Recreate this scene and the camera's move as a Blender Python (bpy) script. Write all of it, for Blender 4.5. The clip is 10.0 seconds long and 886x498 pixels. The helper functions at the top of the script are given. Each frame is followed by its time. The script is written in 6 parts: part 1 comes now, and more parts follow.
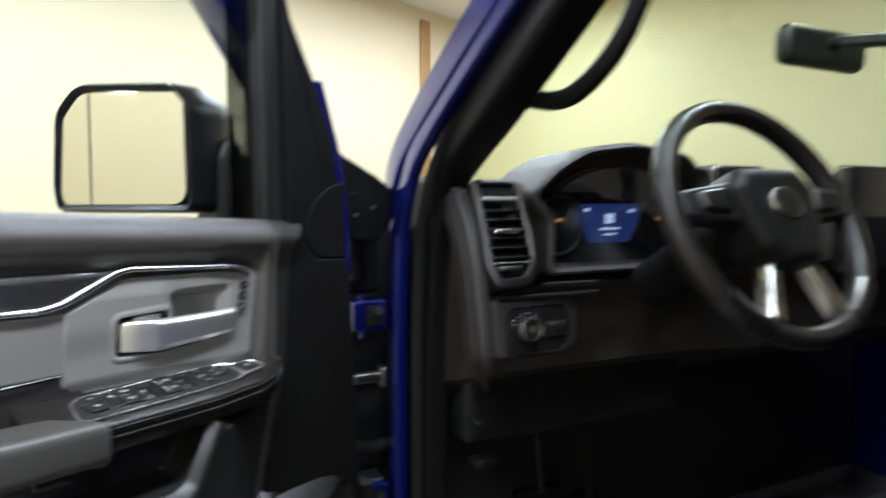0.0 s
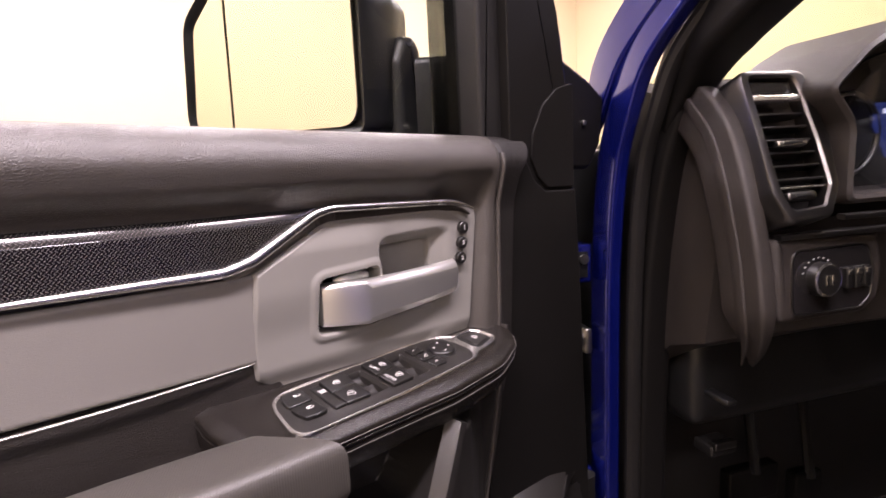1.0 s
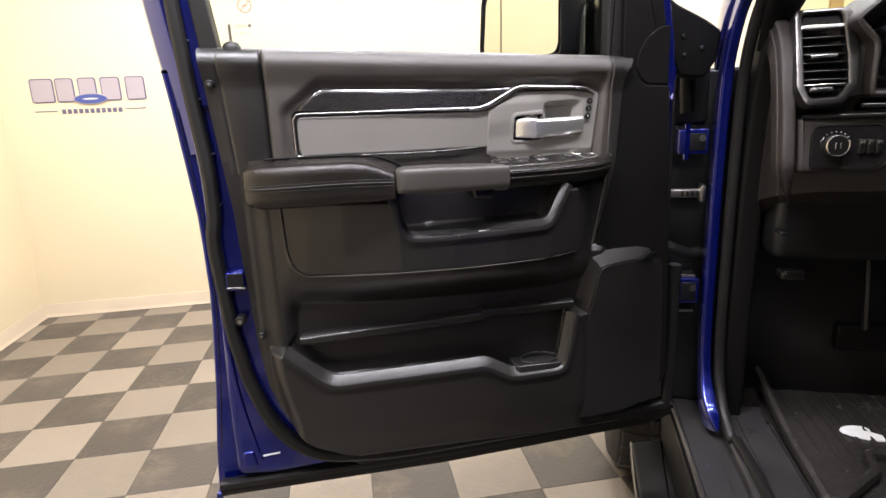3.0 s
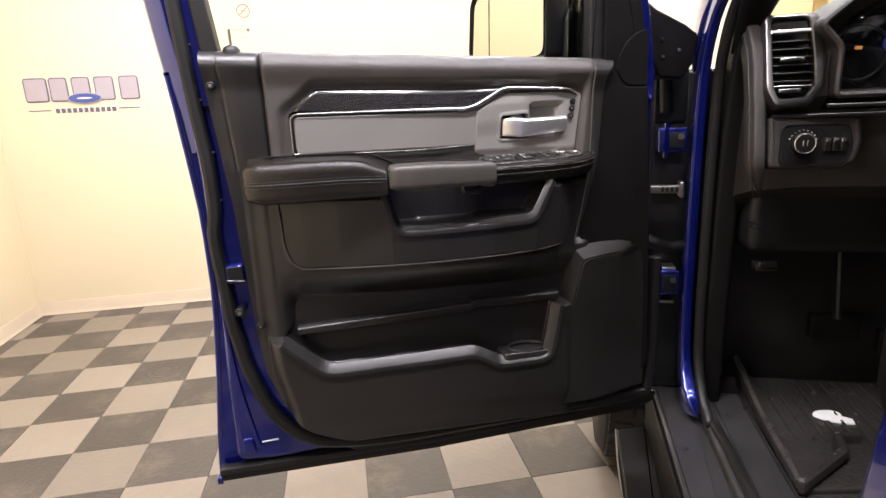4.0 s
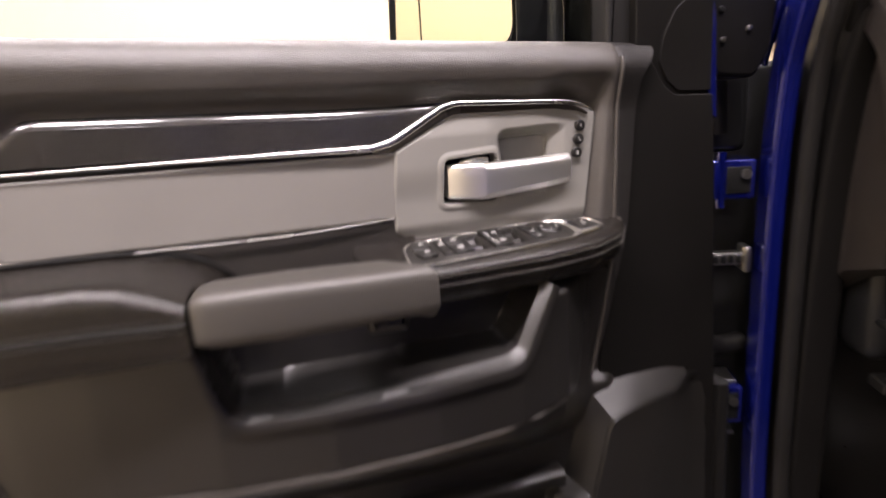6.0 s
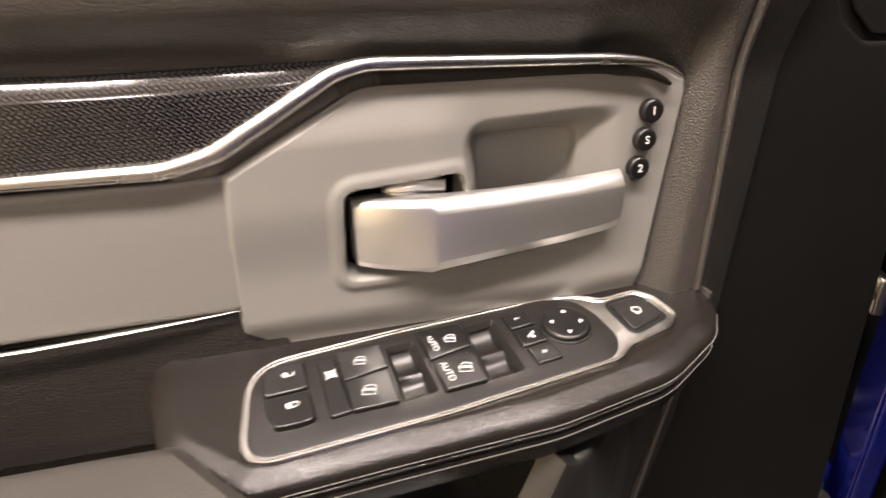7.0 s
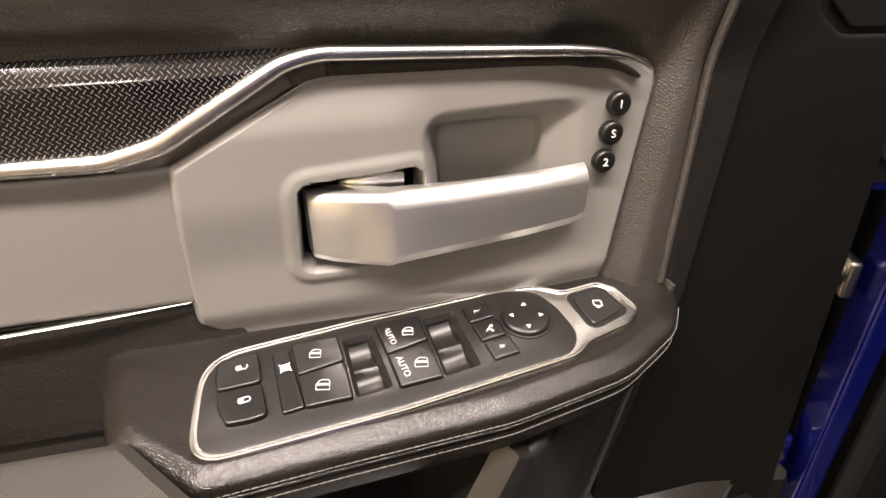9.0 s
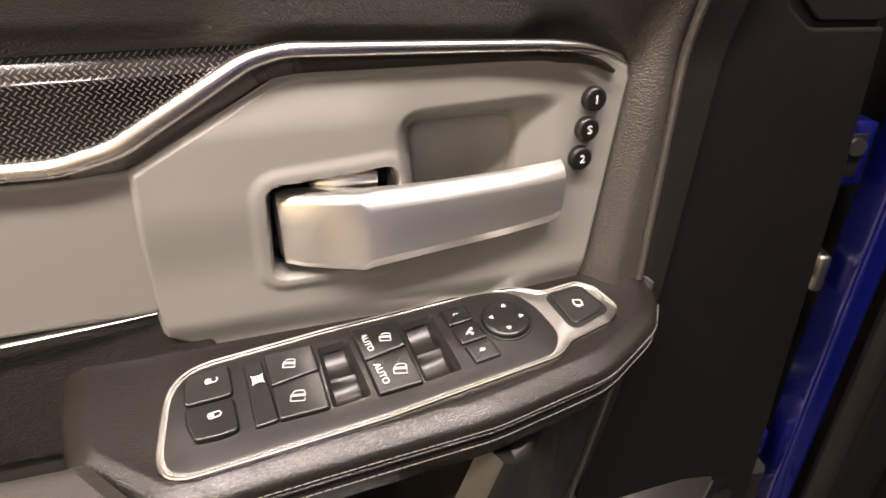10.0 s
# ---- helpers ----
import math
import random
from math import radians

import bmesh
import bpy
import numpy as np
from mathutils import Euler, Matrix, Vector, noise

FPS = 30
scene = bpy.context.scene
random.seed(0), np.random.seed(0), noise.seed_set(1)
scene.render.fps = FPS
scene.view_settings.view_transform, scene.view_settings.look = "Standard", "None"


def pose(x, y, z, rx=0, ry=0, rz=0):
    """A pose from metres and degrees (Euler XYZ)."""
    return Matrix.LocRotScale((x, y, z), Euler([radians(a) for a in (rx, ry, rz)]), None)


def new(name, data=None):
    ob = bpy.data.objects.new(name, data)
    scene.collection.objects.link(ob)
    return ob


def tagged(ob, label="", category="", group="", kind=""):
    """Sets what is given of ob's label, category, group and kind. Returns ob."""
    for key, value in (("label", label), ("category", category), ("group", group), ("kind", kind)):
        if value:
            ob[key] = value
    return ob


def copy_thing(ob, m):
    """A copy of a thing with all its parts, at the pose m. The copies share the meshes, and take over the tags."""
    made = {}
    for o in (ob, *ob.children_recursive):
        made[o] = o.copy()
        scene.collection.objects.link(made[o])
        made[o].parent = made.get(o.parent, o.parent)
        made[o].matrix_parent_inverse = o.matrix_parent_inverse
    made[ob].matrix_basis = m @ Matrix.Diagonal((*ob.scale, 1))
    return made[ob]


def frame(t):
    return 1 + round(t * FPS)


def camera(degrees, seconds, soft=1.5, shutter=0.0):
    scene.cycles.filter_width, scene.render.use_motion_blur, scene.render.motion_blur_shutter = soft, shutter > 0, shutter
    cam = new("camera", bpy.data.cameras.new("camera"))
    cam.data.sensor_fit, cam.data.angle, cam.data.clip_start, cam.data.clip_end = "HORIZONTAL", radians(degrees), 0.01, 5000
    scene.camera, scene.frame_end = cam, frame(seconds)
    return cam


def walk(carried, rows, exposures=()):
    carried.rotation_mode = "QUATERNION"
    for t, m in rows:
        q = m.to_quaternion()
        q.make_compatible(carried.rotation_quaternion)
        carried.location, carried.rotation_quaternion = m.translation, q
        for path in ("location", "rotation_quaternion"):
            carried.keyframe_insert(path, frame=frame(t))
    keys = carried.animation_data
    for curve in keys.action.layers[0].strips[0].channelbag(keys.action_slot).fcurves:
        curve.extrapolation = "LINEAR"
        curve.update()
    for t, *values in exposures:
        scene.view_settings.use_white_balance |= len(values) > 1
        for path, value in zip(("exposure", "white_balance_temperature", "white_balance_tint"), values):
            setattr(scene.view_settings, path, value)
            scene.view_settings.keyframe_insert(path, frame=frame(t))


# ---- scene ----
cam = camera(75.29, 10.0, soft=1.5, shutter=0.5)
PATH = [
    (0, 2.2580, -4.1000, 1.4710, 85.71, 0.15, -45.94),
    (0.5, 2.2224, -3.8305, 1.4399, 82.43, 0.75, -42.87),
    (1, 2.2673, -3.7951, 1.4389, 80.41, 2.85, -38.66),
    (1.5, 2.2343, -3.8963, 1.4206, 79.58, 3.24, -32.78),
    (2, 2.2034, -4.1675, 1.3932, 77.64, 4.10, -15.87),
    (2.5, 2.1676, -4.3468, 1.3739, 77.00, 4.31, -9.34),
    (3, 2.1360, -4.4892, 1.3692, 76.00, 2.35, -9.65),
    (4.5, 2.1268, -4.5487, 1.3740, 75.78, 2.75, -11.44),
    (5, 2.1123, -4.5087, 1.3635, 76.45, 2.46, -13.61),
    (5.5, 2.2076, -4.2422, 1.3639, 76.86, 2.85, -14.41),
    (6, 2.3090, -3.9531, 1.3953, 76.22, 4.02, -15.47),
    (6.2, 2.3321, -3.8338, 1.4119, 73.50, 4.38, -16.74),
    (7.3, 2.4801, -3.6312, 1.4288, 63.69, 1.97, -11.82),
    (7.5, 2.4820, -3.6298, 1.4281, 62.92, 1.97, -11.61),
    (8, 2.4757, -3.6227, 1.4376, 61.72, 1.76, -11.82),
    (8.5, 2.4754, -3.6290, 1.4410, 60.38, 1.32, -12.60),
    (9, 2.4740, -3.6278, 1.4422, 60.78, 0.87, -13.53),
    (9.5, 2.4730, -3.6218, 1.4386, 60.88, 0.82, -13.73),
    (10, 2.4740, -3.6216, 1.4368, 61.29, 0.87, -16.53),
]
EXPOSURES = [
    (0.0, -0.30, 5300, 6), (0.5, -0.20, 5500, 20), (1.0, 0.12, 6400, 33), (1.5, 0.10, 6450, 30), (2.0, 0.62, 6750, 27), (2.5, 0.22, 5900, 18), (3.2, 0.06, 6000, 16), (4.5, 0.0, 6050, 24), (5.0, -0.07, 6050, 28),
    (5.5, 0.10, 5900, 22), (6.0, 0.16, 6450, 24), (7.3, 0.40, 7100, 19), (10.0, 0.40, 7100, 19),
]
walk(cam, [(t, pose(x, y, z, rx, ry, rz)) for t, x, y, z, rx, ry, rz in PATH], EXPOSURES)

# ---- light: an indoor bay lit by rows of ceiling fittings ----
world = bpy.data.worlds.new("world")
scene.world = world
world.use_nodes = True
world.node_tree.nodes["Background"].inputs[0].default_value = (1.0, 0.95, 0.86, 1)
world.node_tree.nodes["Background"].inputs[1].default_value = 0.05
CEILING = 3.3
LAMP_POWER = 46.0
LAMP_COLOUR = (1.0, 0.965, 0.92)
LAMPS = [(0.9, -1.6), (2.0, -1.6), (3.1, -1.6), (4.4, -1.5), (5.8, -1.4), (0.9, -4.15), (1.65, -4.15), (2.40, -4.15), (3.15, -4.15), (4.9, -3.9), (1.3, -6.6), (2.7, -6.6)]
for lx, ly in LAMPS:
    data = bpy.data.lights.new("ceiling_tube_light", "AREA")
    data.shape, data.size, data.size_y = "RECTANGLE", 0.44, 0.24
    data.energy, data.color = LAMP_POWER, LAMP_COLOUR
    lamp = new("ceiling_tube_light", data)
    lamp.matrix_basis = pose(lx, ly, CEILING - 0.10)


# ---- materials ----
def material(name, colour, rough=0.5, metal=0.0, grain=0.0, grain_size=0.002, kind="noise", vary=0.12, vary_size=0.08,
             specular=0.5, coat=0.0, rough_vary=0.1):
    """A node material: colour with stains at two scales, uneven gloss and a fine relief of the given grain."""
    m = bpy.data.materials.new(name)
    m.use_nodes = True
    nt = m.node_tree
    bsdf = nt.nodes["Principled BSDF"]
    link = nt.links.new
    tc = nt.nodes.new("ShaderNodeTexCoord")
    big = nt.nodes.new("ShaderNodeTexNoise")
    big.inputs["Scale"].default_value = 1.0 / vary_size
    big.inputs["Detail"].default_value = 5
    link(tc.outputs["Object"], big.inputs["Vector"])
    ramp = nt.nodes.new("ShaderNodeMix")
    ramp.data_type = "RGBA"
    ramp.inputs["A"].default_value = (*[c * (1 - vary) for c in colour], 1)
    ramp.inputs["B"].default_value = (*[min(1, c * (1 + vary)) for c in colour], 1)
    link(big.outputs["Fac"], ramp.inputs["Factor"])
    link(ramp.outputs["Result"], bsdf.inputs["Base Color"])
    mr = nt.nodes.new("ShaderNodeMapRange")
    mr.inputs["To Min"].default_value = max(0.02, rough - rough_vary)
    mr.inputs["To Max"].default_value = min(1, rough + rough_vary)
    link(big.outputs["Fac"], mr.inputs["Value"])
    link(mr.outputs["Result"], bsdf.inputs["Roughness"])
    bsdf.inputs["Metallic"].default_value = metal
    bsdf.inputs["Specular IOR Level"].default_value = specular
    bsdf.inputs["Coat Weight"].default_value = coat
    bsdf.inputs["Coat Roughness"].default_value = 0.05
    if grain:
        if kind == "leather":
            warp = nt.nodes.new("ShaderNodeTexNoise")
            warp.inputs["Scale"].default_value = 0.6 / grain_size
            link(tc.outputs["Object"], warp.inputs["Vector"])
            add = nt.nodes.new("ShaderNodeVectorMath")
            add.operation = "MULTIPLY_ADD"
            add.inputs[1].default_value = (grain_size * 0.9,) * 3
            link(warp.outputs["Color"], add.inputs[0])
            link(tc.outputs["Object"], add.inputs[2])
            tex = nt.nodes.new("ShaderNodeTexVoronoi")
            tex.feature = "DISTANCE_TO_EDGE"
            tex.inputs["Scale"].default_value = 1.0 / grain_size
            link(add.outputs["Vector"], tex.inputs["Vector"])
            pebble = nt.nodes.new("ShaderNodeMapRange")
            pebble.interpolation_type = "SMOOTHSTEP"
            pebble.inputs["From Max"].default_value = 0.28
            link(tex.outputs["Distance"], pebble.inputs["Value"])
            height = pebble.outputs["Result"]
        else:
            tex = nt.nodes.new("ShaderNodeTexNoise")
            tex.inputs["Scale"].default_value = 1.0 / grain_size
            tex.inputs["Detail"].default_value = 3
            link(tc.outputs["Object"], tex.inputs["Vector"])
            height = tex.outputs["Fac"]
        bump = nt.nodes.new("ShaderNodeBump")
        bump.inputs["Strength"].default_value = grain
        bump.inputs["Distance"].default_value = grain_size * 0.35
        link(height, bump.inputs["Height"])
        link(bump.outputs["Normal"], bsdf.inputs["Normal"])
    return m


BLUE = material("blue_metallic_paint", (0.0050, 0.010, 0.150), 0.24, 0.6, 0.15, 0.0008, vary=0.08, coat=1.0, rough_vary=0.03)
LEATHER = material("charcoal_leather", (0.045, 0.0398, 0.0350), 0.39, 0, 0.36, 0.0018, "leather", vary=0.15, specular=0.6)
LEATHER_ARM = material("black_leather", (0.0112, 0.0093, 0.0078), 0.23, 0, 0.26, 0.0013, "leather", vary=0.15, specular=0.38, rough_vary=0.04)
INSERT = material("grey_vinyl", (0.158, 0.149, 0.136), 0.46, 0, 0.14, 0.0012, "leather", vary=0.06)
PANEL = material("grey_satin_plastic", (0.180, 0.172, 0.157), 0.46, 0, 0.12, 0.0006, vary=0.05)
PLASTIC = material("black_grained_plastic", (0.0112, 0.0102, 0.0094), 0.33, 0, 0.4, 0.0011, vary=0.18, specular=0.62)
BROWN = material("dark_brown_dash_vinyl", (0.021, 0.0172, 0.0147), 0.43, 0, 0.5, 0.0014, "leather", vary=0.15)
STRIP = material("dark_brown_strip_vinyl", (0.0082, 0.0070, 0.0062), 0.46, 0, 0.5, 0.0014, "leather", vary=0.15, specular=0.4)
MATTE = material("black_matte_plastic", (0.0055, 0.0050, 0.0046), 0.46, 0, 0.4, 0.0012, vary=0.18, specular=0.14)
PULLWALL = material("grained_pull_wall_vinyl", (0.0165, 0.0138, 0.0120), 0.36, 0, 0.45, 0.0016, "leather", vary=0.2, specular=0.5)
SMOOTH = material("black_smooth_plastic", (0.0085, 0.0085, 0.0085), 0.38, 0, 0.15, 0.0008, vary=0.12, specular=0.4)
PLATE = material("charcoal_switch_plate", (0.0125, 0.0112, 0.0100), 0.34, 0, 0.15, 0.0005, vary=0.08, specular=0.45)
BUTTON = material("black_button_plastic", (0.0075, 0.007, 0.0065), 0.30, 0, 0.08, 0.0005, vary=0.1)
GLOSS = material("gloss_black_trim", (0.010, 0.009, 0.009), 0.10, 0, 0, vary=0.1, coat=0.6, rough_vary=0.04)
CHROME = material("satin_chrome", (0.78, 0.76, 0.72), 0.20, 1.0, 0, vary=0.03, rough_vary=0.06)
DARKCHROME = material("dark_satin_chrome", (0.13, 0.124, 0.118), 0.32, 1.0, 0, vary=0.05, rough_vary=0.05)
# one bevel metal in three tones: bright to dark reflection put into colour
LITBAND = material("lit_bevel_metal", (0.27, 0.252, 0.230), 0.32, 0.8, 0, vary=0.05, rough_vary=0.05)
MIDBAND = material("half_lit_bevel_metal", (0.135, 0.124, 0.112), 0.31, 0.7, 0, vary=0.05, rough_vary=0.05)
SHADEBAND = material("shaded_bevel_metal", (0.060, 0.052, 0.046), 0.30, 0.6, 0, vary=0.05, rough_vary=0.05)
HANDLE = material("brushed_handle_metal", (0.90, 0.885, 0.85), 0.30, 0.93, 0, vary=0.03, rough_vary=0.05)
RUBBER = material("black_rubber", (0.0075, 0.0068, 0.0062), 0.5, 0, 0.35, 0.002, vary=0.2, specular=0.35)
FABRIC = material("ribbed_grip_vinyl", (0.044, 0.040, 0.035), 0.46, 0, 0.4, 0.0012, vary=0.08)


def ribbed(m, pitch, depth):
    """Adds slanting ribs of the given pitch to a material's relief."""
    nt = m.node_tree
    bsdf = nt.nodes["Principled BSDF"]
    old = bsdf.inputs["Normal"].links[0].from_node
    tc = nt.nodes.new("ShaderNodeTexCoord")
    turn = nt.nodes.new("ShaderNodeMapping")
    turn.inputs["Rotation"].default_value = (0, 0, radians(24))
    nt.links.new(tc.outputs["Object"], turn.inputs["Vector"])
    wave = nt.nodes.new("ShaderNodeTexWave")
    wave.inputs["Scale"].default_value = 0.314 / pitch
    wave.inputs["Distortion"].default_value = 0.6
    nt.links.new(turn.outputs["Vector"], wave.inputs["Vector"])
    bump = nt.nodes.new("ShaderNodeBump")
    bump.inputs["Strength"].default_value = 0.7
    bump.inputs["Distance"].default_value = depth
    nt.links.new(wave.outputs["Fac"], bump.inputs["Height"])
    nt.links.new(old.outputs["Normal"], bump.inputs["Normal"])
    nt.links.new(bump.outputs["Normal"], bsdf.inputs["Normal"])


ribbed(FABRIC, 0.0015, 0.00013)
LINE = material("dull_chrome_line", (0.74, 0.72, 0.68), 0.26, 1.0, 0, vary=0.04, rough_vary=0.05)
THREAD = material("pale_thread", (0.17, 0.16, 0.148), 0.7, 0, 0.3, 0.0006, vary=0.1)
MARK = material("white_print", (0.62, 0.62, 0.60), 0.5, 0, 0, vary=0.02)
SILVER = material("satin_silver", (0.82, 0.80, 0.76), 0.25, 1.0, 0, vary=0.03, rough_vary=0.05)
STEEL = material("zinc_steel", (0.34, 0.33, 0.31), 0.32, 1.0, 0.2, 0.002, vary=0.15)
DUSTY = material("worn_sill_plastic", (0.027, 0.0255, 0.0255), 0.31, 0, 0.4, 0.0016, vary=0.45, vary_size=0.05)
CARPET = material("black_floor_liner", (0.030, 0.027, 0.0245), 0.24, 0, 0.5, 0.010, vary=0.3)
SEATLEATHER = material("black_seat_leather", (0.0045, 0.0042, 0.0042), 0.6, 0, 0.5, 0.002, "leather", vary=0.15, specular=0.06)
TYRE = material("tyre_rubber", (0.020, 0.018, 0.016), 0.75, 0, 0.6, 0.004, vary=0.3)
# dark tone chosen to dim what the door trim reflects
ENDWALL = material("dark_taupe_wall_paint", (0.16, 0.14, 0.12), 0.6, 0, 0.12, 0.006, vary=0.05, vary_size=0.7)
WALL = material("cream_wall_paint", (0.79, 0.69, 0.475), 0.55, 0, 0.12, 0.006, vary=0.03, vary_size=0.7)
CEILINGPAINT = material("white_ceiling_paint", (0.78, 0.76, 0.70), 0.8, 0, 0.2, 0.01, vary=0.03, vary_size=0.8)
BASEBOARD = material("beige_cove_base", (0.55, 0.46, 0.33), 0.5, 0, 0.1, 0.004, vary=0.08, vary_size=0.2)
PAPER = material("white_paper", (0.80, 0.79, 0.77), 0.7, 0, 0.3, 0.004, vary=0.03)
SIGNGREY = material("sign_lilac_vinyl", (0.42, 0.37, 0.40), 0.45, 0, 0, vary=0.05)
SIGNEDGE = material("sign_slate_vinyl", (0.13, 0.12, 0.19), 0.45, 0, 0, vary=0.05)
SIGNBLUE = material("sign_blue_vinyl", (0.06, 0.09, 0.30), 0.35, 0, 0, vary=0.08)
REDPRINT = material("red_decal_print", (0.3, 0.035, 0.025), 0.5, 0, 0, vary=0.05)
GREYPRINT = material("grey_decal_print", (0.15, 0.14, 0.12), 0.5, 0, 0, vary=0.05)
WOOD = material("oak_trim", (0.42, 0.25, 0.10), 0.45, 0, 0.3, 0.01, vary=0.25, vary_size=0.05)


def tile_material(name, colour, vary):
    """A worn vinyl tile: its own shade by Object Info's Random, scuffs, dust and a dull polish."""
    m = material(name, colour, 0.34, 0, 0.25, 0.02, vary=0.16, vary_size=0.09, rough_vary=0.16)
    nt = m.node_tree
    bsdf = nt.nodes["Principled BSDF"]
    base = bsdf.inputs["Base Color"].links[0].from_socket
    info = nt.nodes.new("ShaderNodeObjectInfo")
    mr = nt.nodes.new("ShaderNodeMapRange")
    mr.inputs["To Min"].default_value, mr.inputs["To Max"].default_value = 1 - vary, 1 + vary
    nt.links.new(info.outputs["Random"], mr.inputs["Value"])
    hsv = nt.nodes.new("ShaderNodeHueSaturation")
    nt.links.new(mr.outputs["Result"], hsv.inputs["Value"])
    tc = nt.nodes.new("ShaderNodeTexCoord")
    scuff = nt.nodes.new("ShaderNodeTexNoise")
    scuff.inputs["Scale"].default_value, scuff.inputs["Detail"].default_value = 3.5, 8
    scuff.inputs["Roughness"].default_value = 0.7
    nt.links.new(tc.outputs["Object"], scuff.inputs["Vector"])
    ramp = nt.nodes.new("ShaderNodeValToRGB")
    ramp.color_ramp.elements[0].position, ramp.color_ramp.elements[1].position = 0.52, 0.72
    nt.links.new(scuff.outputs["Fac"], ramp.inputs["Fac"])
    fac = nt.nodes.new("ShaderNodeMath")
    fac.operation = "MULTIPLY"
    fac.inputs[1].default_value = 0.5
    nt.links.new(ramp.outputs["Color"], fac.inputs[0])
    mix = nt.nodes.new("ShaderNodeMix")
    mix.data_type = "RGBA"
    mix.inputs["B"].default_value = (0.22, 0.175, 0.12, 1)
    nt.links.new(fac.outputs["Value"], mix.inputs["Factor"])
    nt.links.new(base, mix.inputs["A"])
    nt.links.new(mix.outputs["Result"], hsv.inputs["Color"])
    nt.links.new(hsv.outputs["Color"], bsdf.inputs["Base Color"])
    return m


TILE_DARK = tile_material("charcoal_vinyl_tile", (0.056, 0.049, 0.043), 0.14)
TILE_PALE = tile_material("cream_vinyl_tile", (0.205, 0.174, 0.137), 0.16)
STAIN = material("pale_dried_stain", (0.088, 0.076, 0.063), 0.6, 0, 0.3, 0.004, vary=0.3, vary_size=0.02)
GROUT = material("dark_floor_joint", (0.08, 0.07, 0.06), 0.8, 0, 0.3, 0.004)


def glass(name, tint, rough=0.0, base=0.02):
    m = bpy.data.materials.new(name)
    m.use_nodes = True
    nt = m.node_tree
    nt.nodes.remove(nt.nodes["Principled BSDF"])
    clear = nt.nodes.new("ShaderNodeBsdfTransparent")
    clear.inputs[0].default_value = (*tint, 1)
    gloss = nt.nodes.new("ShaderNodeBsdfGlossy")
    gloss.inputs["Roughness"].default_value = 0.02 + rough
    weight = nt.nodes.new("ShaderNodeLayerWeight")
    power = nt.nodes.new("ShaderNodeMath")
    power.operation = "POWER"
    power.inputs[1].default_value = 4.0
    nt.links.new(weight.outputs["Facing"], power.inputs[0])
    fres = nt.nodes.new("ShaderNodeMath")
    fres.operation = "MULTIPLY_ADD"
    fres.inputs[1].default_value, fres.inputs[2].default_value = 0.6, base
    nt.links.new(power.outputs[0], fres.inputs[0])
    mix = nt.nodes.new("ShaderNodeMixShader")
    nt.links.new(fres.outputs[0], mix.inputs[0])
    nt.links.new(clear.outputs[0], mix.inputs[1])
    nt.links.new(gloss.outputs[0], mix.inputs[2])
    nt.links.new(mix.outputs[0], nt.nodes["Material Output"].inputs[0])
    return m


GLASS = glass("window_glass", (0.92, 0.94, 0.92))
LENS = glass("instrument_lens_glass", (0.90, 0.92, 0.93), base=0.16)
TINT = glass("grey_tinted_glass", (0.36, 0.37, 0.36))
SCREENGLASS = glass("windscreen_glass", (0.88, 0.93, 0.82))
MIRROR = material("mirror_silver", (0.72, 0.70, 0.63), 0.03, 1.0, 0, vary=0.0, rough_vary=0.0)


def glowing(name, colour, strength):
    m = bpy.data.materials.new(name)
    m.use_nodes = True
    bsdf = m.node_tree.nodes["Principled BSDF"]
    bsdf.inputs["Base Color"].default_value = (*[c * 0.1 for c in colour], 1)
    bsdf.inputs["Emission Color"].default_value = (*colour, 1)
    bsdf.inputs["Emission Strength"].default_value = strength
    return m


LAMPGLOW = glowing("lamp_diffuser", LAMP_COLOUR, 4.0)
DISPLAY = glowing("blue_lit_display", (0.05, 0.075, 0.28), 0.5)
DISPLAYMARK = glowing("white_lit_marks", (0.8, 0.85, 1.0), 1.2)
GAUGEMARK = glowing("amber_lit_marks", (0.9, 0.35, 0.08), 0.9)


